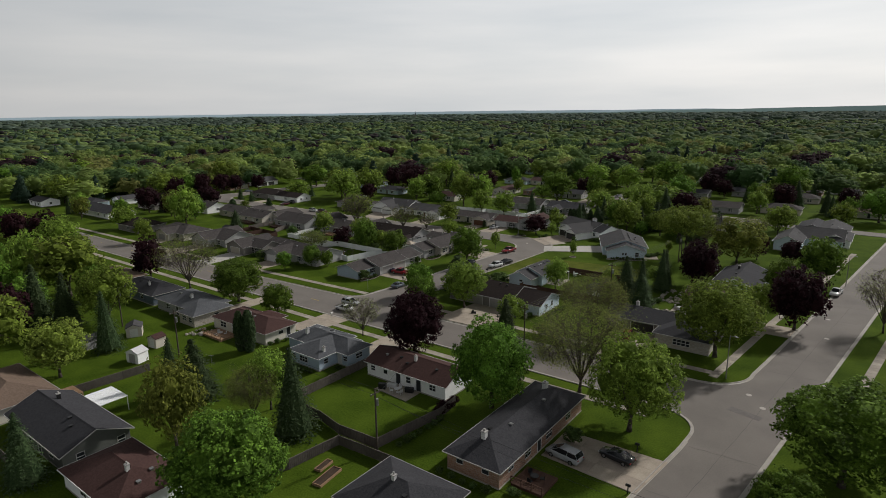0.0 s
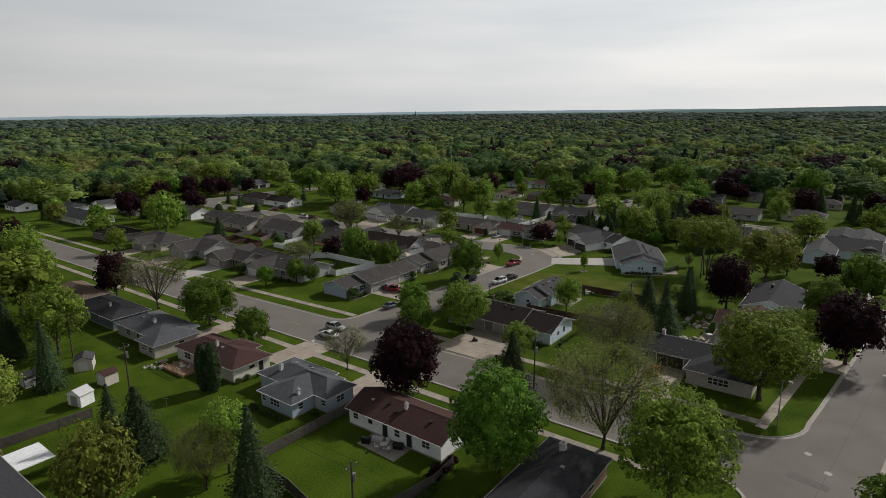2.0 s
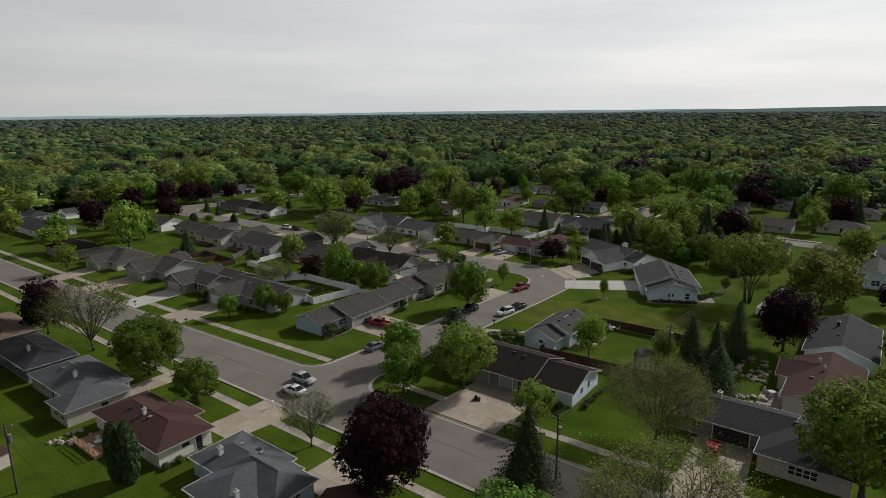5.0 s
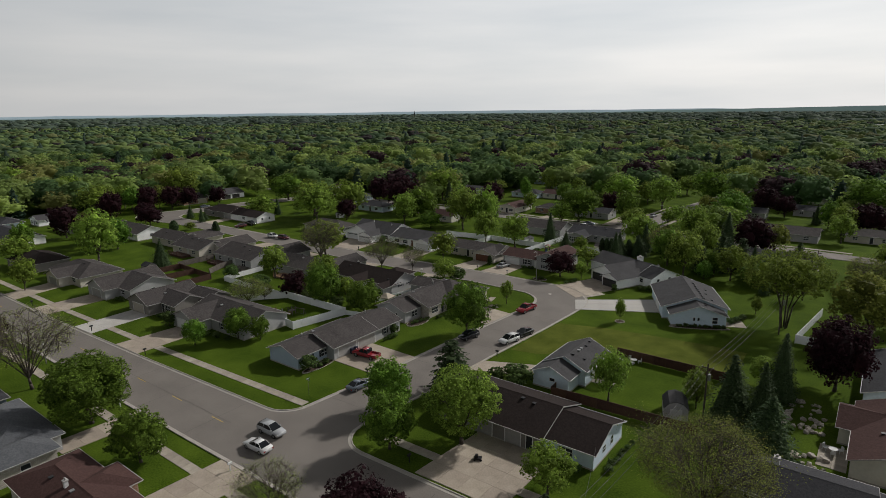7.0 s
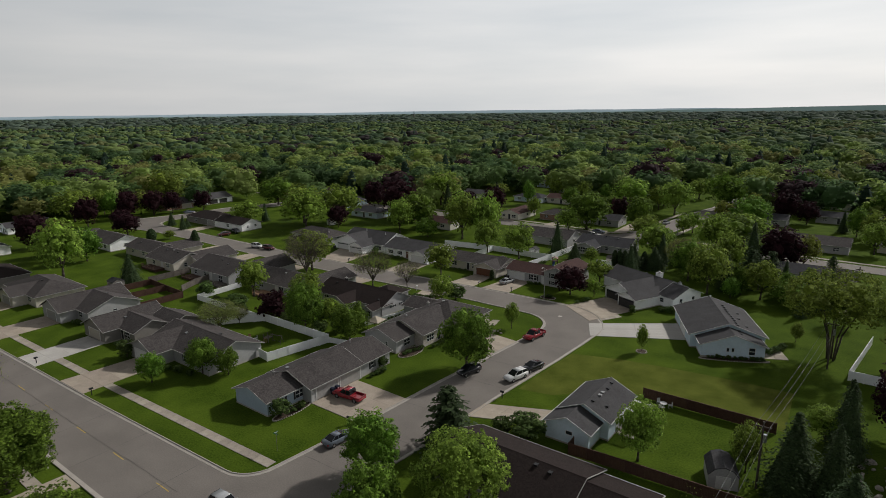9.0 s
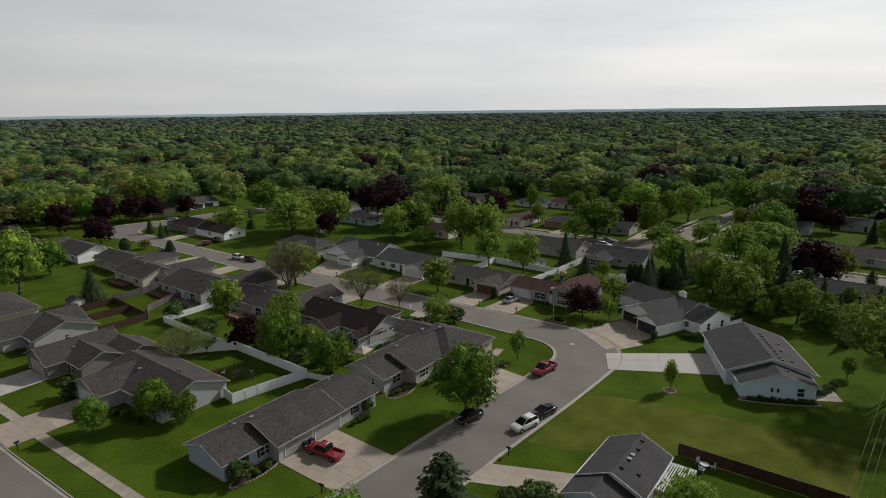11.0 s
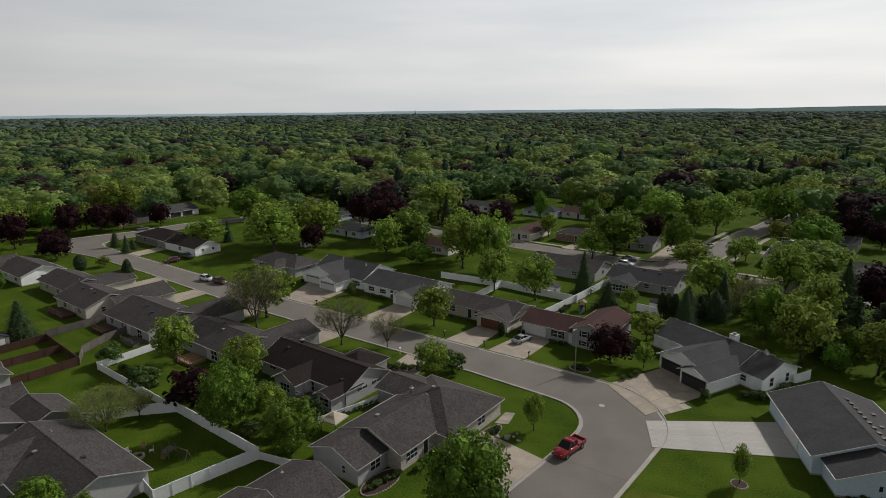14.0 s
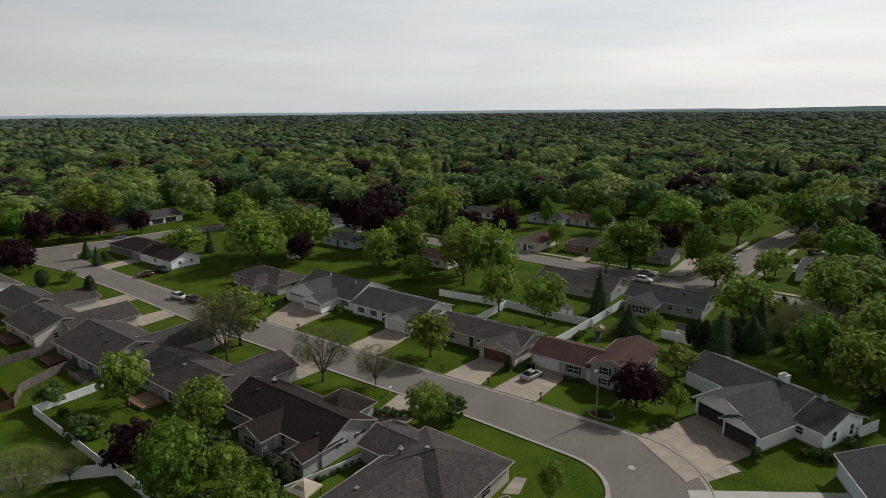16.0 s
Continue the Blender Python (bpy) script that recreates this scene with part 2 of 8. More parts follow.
def let_through(m, share=0.28):
    n, l = m.node_tree.nodes, m.node_tree.links
    b, out = n["Principled BSDF"], n["Material Output"]
    tr, mix = n.new("ShaderNodeBsdfTranslucent"), n.new("ShaderNodeMixShader")
    warm = n.new("ShaderNodeHueSaturation")
    warm.inputs["Hue"].default_value, warm.inputs["Saturation"].default_value, warm.inputs["Value"].default_value = 0.49, 0.9, 1.5
    l.new(b.inputs["Base Color"].links[0].from_socket, warm.inputs["Color"])
    l.new(warm.outputs["Color"], tr.inputs["Color"])
    mix.inputs["Fac"].default_value = share
    l.new(b.outputs[0], mix.inputs[1])
    l.new(tr.outputs[0], mix.inputs[2])
    l.new(mix.outputs[0], out.inputs["Surface"])
    return m


def foliage(name, dark, light, each=0.25, isle=0.5):
    """Leaves: they let part of the light through."""
    m = material(name, dark, light, 0.5, 0.8, 9, 0.0, each=each, isle=isle, stain=0.45, spec=0.1)
    return let_through(m)


LEAF = {
    "maple": foliage("maple_leaves", (0.024, 0.052, 0.007), (0.158, 0.268, 0.032)),
    "light": foliage("pale_green_leaves", (0.06, 0.105, 0.013), (0.235, 0.33, 0.048)),
    "olive": foliage("olive_spring_leaves", (0.075, 0.105, 0.015), (0.235, 0.275, 0.05)),
    "plum": foliage("plum_red_leaves", (0.012, 0.004, 0.006), (0.036, 0.012, 0.016), 0.15),
    "spruce": foliage("spruce_needles", (0.018, 0.034, 0.013), (0.06, 0.086, 0.036)),
    "bare": foliage("sparse_spring_leaves", (0.095, 0.125, 0.027), (0.25, 0.29, 0.066)),
    "shrub": foliage("shrub_leaves", (0.03, 0.055, 0.016), (0.1, 0.15, 0.04)),
}
WOODS = let_through(material("distant_foliage", (0.034, 0.06, 0.016), (0.095, 0.138, 0.038), 4.0, 0.8, 6, 0.0, isle=0.2, attr="tint", spec=0.1), 0.52)


# ---- mesh tools ----
class Geo:
    """Collects vertices and faces for one mesh."""

    def __init__(self):
        self.v, self.f = [], []

    def add(self, pts, faces):
        o = len(self.v)
        self.v += [tuple(p) for p in pts]
        self.f += [tuple(i + o for i in f) for f in faces]
        return self

    def box(self, x0, y0, z0, x1, y1, z1):
        return self.add([(x0, y0, z0), (x1, y0, z0), (x1, y1, z0), (x0, y1, z0), (x0, y0, z1), (x1, y0, z1), (x1, y1, z1), (x0, y1, z1)],
                        [(3, 2, 1, 0), (4, 5, 6, 7), (0, 1, 5, 4), (1, 2, 6, 5), (2, 3, 7, 6), (3, 0, 4, 7)])

    def prism(self, outline, z0, z1):
        """Upright prism over a plan outline, counter-clockwise."""
        n = len(outline)
        pts = [(x, y, z0) for x, y in outline] + [(x, y, z1) for x, y in outline]
        return self.add(pts, [tuple(range(n - 1, -1, -1)), tuple(range(n, 2 * n))] + [(i, (i + 1) % n, n + (i + 1) % n, n + i) for i in range(n)])

    def sweep(self, profile, a, b, axis):
        """Profile of (across, up) points drawn along x or y from a to b."""
        n = len(profile)
        put = (lambda s, c, z: (s, c, z)) if axis == "x" else (lambda s, c, z: (c, s, z))
        pts = [put(a, c, z) for c, z in profile] + [put(b, c, z) for c, z in profile]
        return self.add(pts, [tuple(range(n)), tuple(range(2 * n - 1, n - 1, -1))] + [(i, n + i, n + (i + 1) % n, (i + 1) % n) for i in range(n)])

    def tube(self, p, q, r0, r1, n=6, cap=True):
        p, q = Vector(p), Vector(q)
        side = (q - p).to_track_quat("Z", "Y").to_matrix()
        ring = [side @ Vector((math.cos(6.28319 * i / n), math.sin(6.28319 * i / n), 0)) for i in range(n)]
        faces = [(i, (i + 1) % n, n + (i + 1) % n, n + i) for i in range(n)]
        if cap:
            faces += [tuple(range(n - 1, -1, -1)), tuple(range(n, 2 * n))]
        return self.add([p + r0 * d for d in ring] + [q + r1 * d for d in ring], faces)

    def mesh(self, name, mat, smooth=False, fix=True):
        me = bpy.data.meshes.new(name)
        me.from_pydata(self.v, [], self.f)
        if fix:
            bm = bmesh.new()
            bm.from_mesh(me)
            bmesh.ops.recalc_face_normals(bm, faces=bm.faces)
            bm.to_mesh(me)
            bm.free()
        if smooth:
            me.polygons.foreach_set("use_smooth", [True] * len(me.polygons))
        me.materials.append(mat)
        return me


def part(name, geo, mat, parent, label="", at=None, smooth=False):
    """One mesh object under a thing or a part. geo: a Geo or a ready mesh."""
    ob = new(name, geo if isinstance(geo, bpy.types.Mesh) else geo.mesh(name, mat, smooth))
    ob.parent = parent
    if at is not None:
        ob.matrix_local = at
    if label:
        ob["label"] = label
    return ob


def thing(name, label, category, m, group="", kind=""):
    ob = new(name)
    ob.empty_display_size = 0.2
    ob.matrix_basis = m
    return tagged(ob, label, category, group, kind)


def structure(name, geo, mat, label, category):
    return tagged(new(name, geo.mesh(name, mat)), label, category, kind="structure")


# ---- ground ----
ground_geo = Geo()
rings = [0, 40, 90, 160, 260, 420, 700, 1200, 2200, 3600, 5600]
cx0, cy0 = -70.0, 110.0
ground_geo.v = [(cx0, cy0, 0.0)] + [(cx0 + r * math.cos(6.28319 * i / 48), cy0 + r * math.sin(6.28319 * i / 48), 0.0) for r in rings[1:] for i in range(48)]
ground_geo.f = [(0, 1 + i, 1 + (i + 1) % 48) for i in range(48)]
for k in range(len(rings) - 2):
    a, b = 1 + 48 * k, 1 + 48 * (k + 1)
    ground_geo.f += [(a + i, b + i, b + (i + 1) % 48, a + (i + 1) % 48) for i in range(48)]
structure("ground", ground_geo, GRASS, "mown green lawn ground reaching to the horizon", "ground")


def strip(left, right, z):
    g = Geo()
    n = len(left)
    g.v = [(x, y, z) for x, y in left] + [(x, y, z) for x, y in right]
    g.f = [(i, i + 1, n + i + 1, n + i) for i in range(n - 1)]
    return g


def arc(cx, cy, r, a0, a1, n=8):
    return [(cx + r * math.cos(radians(a0 + (a1 - a0) * i / n)), cy + r * math.sin(radians(a0 + (a1 - a0) * i / n))) for i in range(n + 1)]


def kerb(points, name="kerb"):
    """A kerb with its gutter pan along a line; the road lies to the right of the way."""
    g = Geo()
    pts = [Vector((x, y, 0)) for x, y in points]
    prof = [(0.16, 0.0), (0.16, 0.14), (0.02, 0.14), (-0.03, 0.045), (-0.45, 0.03), (-0.45, 0.0)]
    n = len(prof)
    for i, p in enumerate(pts):
        way = (pts[min(i + 1, len(pts) - 1)] - pts[max(i - 1, 0)]).normalized()
        left = Vector((-way.y, way.x, 0))
        g.v += [tuple(p + left * c + Vector((0, 0, z))) for c, z in prof]
    for i in range(len(pts) - 1):
        g.f += [(n * i + j, n * (i + 1) + j, n * (i + 1) + j + 1, n * i + j + 1) for j in range(n - 1)]
    g.f += [tuple(range(n)), tuple(range(n * len(pts) - 1, n * len(pts) - n - 1, -1))]
    structure(name, g, KERBSTONE, "pale concrete kerb with gutter pan", "kerb")


def right_w(y):
    return -17.5 + 0.12 * (y - 86)


def right_e(y):
    return -7.3 + 0.123 * (y - 86)


# main road along x, with the mouths of the side streets
main_n = [(-520, 96.0), (-300, 96.4), (-179, 97.0), (-141, 98.2), (-107, 99.6), (-84, 99.8), (-26, 100.9), (-13, 101.1)]
main_s = [(-520, 86.6), (-300, 86.8), (-179, 87.0), (-141, 87.1), (-107, 87.3), (-84, 87.6), (-26, 88.0), (-13, 88.0)]
structure("road_main", strip(main_n, main_s, 0.012), ASPHALT, "worn warm-grey asphalt main road with yellow centre dashes", "road")
ys = [-60, 0, 40, 86, 110, 160, 216, 300, 420]
structure("road_cross", strip([(right_w(y), y) for y in ys], [(right_e(y), y) for y in ys], 0.018), ASPHALT, "worn grey asphalt cross road", "road")
# side street with its bend into the street behind
side_w = [(-102.6, 99.6), (-102.4, 104.1), (-101.2, 119), (-100.2, 137), (-98.6, 156), (-97.9, 166)] + arc(-105.4, 168.2, 7.5, -5, 90, 8) + [(-121.6, 176.0), (-150, 174.9), (-190, 174.0), (-235, 175.2), (-266, 175.0), (-281, 173.0)]
side_e = [(-91.0, 99.6), (-91.2, 104.5), (-89.9, 119), (-89.2, 137), (-87.7, 156), (-87.2, 166)] + arc(-100.5, 172.5, 13.6, -8, 96, 8) + [(-117.6, 186.0), (-150, 184.4), (-190, 183.2), (-233, 183.4), (-262, 183.6), (-278, 183.8)]
structure("road_side", strip(side_w, side_e, 0.024), ASPHALT, "worn grey asphalt side street bending round a corner", "road")
for name, pts in (("corner_paving", [(-107, 99.5)] + arc(-107.2, 104.3, 4.6, -90, 0, 6) + [(-102.4, 99.3)]), ("corner_paving", [(-84.5, 99.6), (-91.2, 99.4)] + arc(-86.4, 104.4, 4.9, 180, 270, 6))):
    g = Geo()
    g.v, g.f = [(x, y, 0.016) for x, y in pts], [tuple(range(len(pts)))]
    structure("road_corner", g, ASPHALT, "rounded asphalt street corner", "road")
g = Geo()
pts = [(-26, 100.7), (-15.3, 100.7), (-14.1, 112)] + [(right_w(112), 112)] + arc(-22.4, 108.5, 7.6, 5, -85, 7)
g.v, g.f = [(x, y, 0.03) for x, y in pts], [tuple(range(len(pts)))]
structure("road_corner", g, ASPHALT, "rounded asphalt street corner", "road")
g = Geo()
pts = [(-26, 88.2), (-16, 88.2), (right_w(80) + 0.3, 80)] + arc(-23.6, 82.6, 5.4, -5, 88, 7)
g.v, g.f = [(x, y, 0.034) for x, y in pts], [tuple(range(len(pts)))]
structure("road_corner", g, ASPHALT, "rounded asphalt street corner", "road")

# streets behind
structure("road_back", strip([(-330, 274), (-200, 272), (-84, 267.5), (60, 262)], [(-330, 265), (-200, 263.5), (-84, 259.5), (60, 254)], 0.012), ASPHALT, "grey asphalt back street", "road")
branch_w = [(-121, 268), (-115.2, 279), (-112.5, 300), (-110, 328), (-106, 350), (-98, 440)]
branch_e = [(-102, 267), (-105, 279), (-103.6, 297), (-101, 325), (-97.5, 350), (-89, 440)]
structure("road_back_branch", strip(branch_w, branch_e, 0.018), ASPHALT, "grey asphalt street running off between houses", "road")
# the street behind turns north at its west end
west_w = [(-304, 178), (-301.6, 187), (-297, 201), (-295.5, 224), (-289.5, 242), (-276, 290)]
west_e = [(-280, 184), (-286.4, 189), (-286.4, 199), (-285.6, 222), (-279.6, 240), (-266, 286)]
structure("road_west_turn", strip(west_w, west_e, 0.018), ASPHALT, "grey asphalt street turning north between trees", "road")
g = Geo()
pts = [(-277.5, 183.9), (-284, 185.6), (-303, 181), (-304.2, 178), (-297, 172.6), (-280, 172.9)]
g.v, g.f = [(x, y, 0.03) for x, y in pts], [tuple(range(len(pts)))]
structure("road_corner", g, ASPHALT, "rounded asphalt street corner", "road")
kerb([(-281, 172.9), (-297, 172.5), (-304, 177.6)] + west_w[1:])
kerb(list(reversed(west_e[1:])) + [(-284, 185.6), (-278, 183.9)])
kerb([(-200, 272.1), (-126, 269.2)] + branch_w[1:])
kerb(list(reversed(branch_e[1:])) + [(-97, 268.2), (-40, 265.8)])
kerb([(60, 254.0), (-84, 259.4), (-200, 263.4)])

kerb(list(reversed(main_s[:-1])))
kerb(main_n[:4] + [(-107.2, 99.7)] + arc(-107.2, 104.3, 4.6, -90, 0, 6)[1:] + side_w[2:])
kerb(list(reversed(side_e[2:])) + arc(-86.4, 104.4, 4.9, 180, 270, 6) + [(-26, 100.8)] + arc(-22.4, 108.5, 7.6, -85, 5, 7) + [(right_w(y), y) for y in (116, 160, 216, 300, 420)])
kerb([(right_w(y), y) for y in (-60, 0, 40, 78)] + arc(-23.6, 82.6, 5.4, -5, 88, 7))
kerb([(right_e(y), y) for y in (420, 300, 216, 160, 110, 86, 40, -60)])


# ---- paved pieces ----
def slab_mesh(name, w, d, h, mat, cache={}):
    key = (name, round(w, 2), round(d, 2), h, mat.name)
    if key not in cache:
        b = 0.012
        g = Geo()
        g.add([(-w / 2, -d / 2, 0), (w / 2, -d / 2, 0), (w / 2, d / 2, 0), (-w / 2, d / 2, 0),
               (-w / 2 + b, -d / 2 + b, h), (w / 2 - b, -d / 2 + b, h), (w / 2 - b, d / 2 - b, h), (-w / 2 + b, d / 2 - b, h)],
              [(4, 5, 6, 7), (0, 1, 5, 4), (1, 2, 6, 5), (2, 3, 7, 6), (3, 0, 4, 7)])
        cache[key] = g.mesh(name, mat)
    return cache[key]


def sidewalk(points, width=1.5, label="pale concrete sidewalk of square slabs"):
    """A line of slabs, each a piece of its own, over a thin dark bed."""
    base = thing("sidewalk", label, "sidewalk", Matrix.Identity(4), kind="structure")
    me = slab_mesh("slab", 1.5, width, 0.07, WALKSTONE)
    for (ax, ay), (bx, by) in zip(points, points[1:]):
        length = math.hypot(bx - ax, by - ay)
        n, turn = max(1, round(length / 1.52)), math.degrees(math.atan2(by - ay, bx - ax))
        for i in range(n):
            s = (i + 0.5) / n
            part("slab", me, None, base, at=pose(ax + (bx - ax) * s, ay + (by - ay) * s, random.uniform(0, 0.006), 0, 0, turn) @ Matrix.Diagonal((length / n / 1.515, 1, 1, 1)))


def driveway(label, corners, nx, ny, mat=None):
    """A drive of cast slabs over a four-cornered plan; corners run round it."""
    mat = mat or CONCRETE
    base = thing("driveway", label, "driveway", Matrix.Identity(4), kind="structure")
    a, b, c, d = (Vector((*p, 0)) for p in corners)
    for i in range(nx):
        for j in range(ny):
            q = []
            for s, t in ((i, j), (i + 1, j), (i + 1, j + 1), (i, j + 1)):
                s, t = s / nx, t / ny
                q.append(a.lerp(b, s).lerp(d.lerp(c, s), t))
            mid = sum(q, Vector()) / 4
            g = Geo()
            top = 0.075 + random.uniform(0, 0.008)
            low, up = [p - mid for p in q], [(p - mid) * (1 - 0.02 / max(0.3, (p - mid).length)) + Vector((0, 0, top)) for p in q]
            g.add(low + up, [(4, 5, 6, 7), (0, 1, 5, 4), (1, 2, 6, 5), (2, 3, 7, 6), (3, 0, 4, 7)])
            part("slab", g, mat, base, at=Matrix.Translation(mid))

# tar-sealed cracks and joints across the roads
TARSEAL = material("tar_seal", (0.08, 0.073, 0.067), (0.13, 0.118, 0.108), 0.6, 0.85, 10, 0.1)
crack_rng = random.Random(12)
g = Geo()


def crack(a, b, wide, wander, steps):
    """A wandering sealed crack from a to b."""
    d = Vector((b[0] - a[0], b[1] - a[1], 0))
    side = Vector((-d.y, d.x, 0)).normalized()
    last = None
    for i in range(steps + 1):
        c = Vector((a[0], a[1], 0.033)) + d * (i / steps) + side * crack_rng.uniform(-wander, wander)
        w = wide * crack_rng.uniform(0.5, 1.2)
        pair = (tuple(c - side * w), tuple(c + side * w))
        if last:
            g.add([last[0], pair[0], pair[1], last[1]], [(0, 1, 2, 3)])
        last = pair


x = -236.0
while x < -24:
    if not -104 < x < -90:
        crack((x, 87.9), (x + crack_rng.uniform(-1.0, 1.0), 96.6 if x < -180 else 98.4), 0.05, 0.12, 8)
    x += crack_rng.uniform(7, 15)
crack((-200, 92.2), (-108, 93.6), 0.035, 0.07, 60)
crack((-86, 94.0), (-22, 94.6), 0.035, 0.07, 45)
for y in (108, 118, 127.5, 140, 149, 161):
    u = (y - 104) / 62
    crack((-101.8 + 4.0 * u, y), (-90.6 + 3.2 * u, y + 0.8), 0.045, 0.1, 8)
for y in (20, 38, 52, 66, 79, 112, 121, 133, 148, 160, 176):
    crack((right_w(y) + 0.9, y), (right_e(y) - 0.9, y + 0.6), 0.05, 0.12, 8)
crack((right_w(0) + 5, 0), (right_w(170) + 5, 170), 0.035, 0.08, 80)
structure("road_crack_seal", g, TARSEAL, "dark tar-sealed cracks and joints across the asphalt", "road")


# ---- houses ----
footprints = []
FACING = {"-y": 0, "+x": 90, "+y": 180, "-x": 270}


def panelled(name, w, h, cols, rows, border, depth, mat, thick=0.09):
    """A plate with sunk or raised fields, in one piece; stands on z = 0 and faces -y."""
    bm = bmesh.new()
    vs = [[bm.verts.new((-w / 2 + w * i / cols, -thick / 2, h * j / rows)) for j in range(rows + 1)] for i in range(cols + 1)]
    fields = [bm.faces.new((vs[i][j], vs[i + 1][j], vs[i + 1][j + 1], vs[i][j + 1])) for i in range(cols) for j in range(rows)]
    rim = [e for e in bm.edges if len(e.link_faces) == 1]
    ext = bmesh.ops.extrude_edge_only(bm, edges=rim)["geom"]
    for v in ext:
        if isinstance(v, bmesh.types.BMVert):
            v.co.y = thick / 2
    bmesh.ops.inset_individual(bm, faces=fields, thickness=border, depth=depth)
    me = bpy.data.meshes.new(name)
    bm.to_mesh(me)
    bm.free()
    me.materials.append(mat)
    return me


def window_mesh(w, h, cache={}):
    """Frame, one pane and its places, one shutter."""
    key = (w, h)
    if key not in cache:
        cols, rows = max(1, round(w / 0.85)), 2 if h > 0.8 else 1
        pw, ph = w / cols - 0.13, h / rows - 0.13
        pane = Geo().box(-pw / 2, -0.03, -ph / 2, pw / 2, -0.012, ph / 2).mesh("pane", GLASS)
        spots = [(-w / 2 + w * (i + 0.5) / cols, h * (j + 0.5) / rows) for i in range(cols) for j in range(rows)]
        cache[key] = (panelled("window", w, h, cols, rows, 0.06, -0.03, TRIM), pane, spots, panelled("shutter", 0.34, h, 1, 3, 0.05, 0.012, SHUTTER, 0.06))
    return cache[key]


def garage_mesh(w, mat, lights, cache={}):
    key = (w, mat.name, lights)
    if key not in cache:
        h, n = 2.15, max(4, round(w / 0.62))
        frm = Geo().add([(-w / 2 - 0.13, -0.07, 0), (-w / 2, -0.07, 0), (-w / 2, -0.07, h), (w / 2, -0.07, h), (w / 2, -0.07, 0), (w / 2 + 0.13, -0.07, 0), (w / 2 + 0.13, -0.07, h + 0.13), (-w / 2 - 0.13, -0.07, h + 0.13),
                         (-w / 2 - 0.13, 0.03, 0), (-w / 2, 0.03, 0), (-w / 2, 0.03, h), (w / 2, 0.03, h), (w / 2, 0.03, 0), (w / 2 + 0.13, 0.03, 0), (w / 2 + 0.13, 0.03, h + 0.13), (-w / 2 - 0.13, 0.03, h + 0.13)],
                        [(0, 1, 2, 7), (2, 3, 6, 7), (3, 4, 5, 6)] + [(i, (i + 1) % 8, 8 + (i + 1) % 8, 8 + i) for i in range(8)])
        glass = Geo().box(-w / n * 0.38, -0.05, -h * 0.08, w / n * 0.38, -0.02, h * 0.08).mesh("pane", GLASS)
        spots = [(-w / 2 + w * (i + 0.5) / n, h * 0.88) for i in range(n)] if lights else []
        cache[key] = (panelled("garage_door", w, h, n, 4, 0.06, 0.015, mat, 0.05), frm.mesh("door_frame", TRIM), glass, spots)
    return cache[key]


def door_mesh(mat, cache={}):
    if mat.name not in cache:
        f = Geo().add([(-0.58, -0.06, 0), (-0.46, -0.06, 0), (-0.46, -0.06, 2.05), (0.46, -0.06, 2.05), (0.46, -0.06, 0), (0.58, -0.06, 0), (0.58, -0.06, 2.17), (-0.58, -0.06, 2.17),
                       (-0.58, 0.03, 0), (-0.46, 0.03, 0), (-0.46, 0.03, 2.05), (0.46, 0.03, 2.05), (0.46, 0.03, 0), (0.58, 0.03, 0), (0.58, 0.03, 2.17), (-0.58, 0.03, 2.17)],
                      [(0, 1, 2, 7), (2, 3, 6, 7), (3, 4, 5, 6)] + [(i, (i + 1) % 8, 8 + (i + 1) % 8, 8 + i) for i in range(8)])
        cache[mat.name] = (panelled("door", 0.92, 2.05, 2, 2, 0.1, 0.012, mat, 0.06), f.mesh("door_frame", TRIM))
    return cache[mat.name]


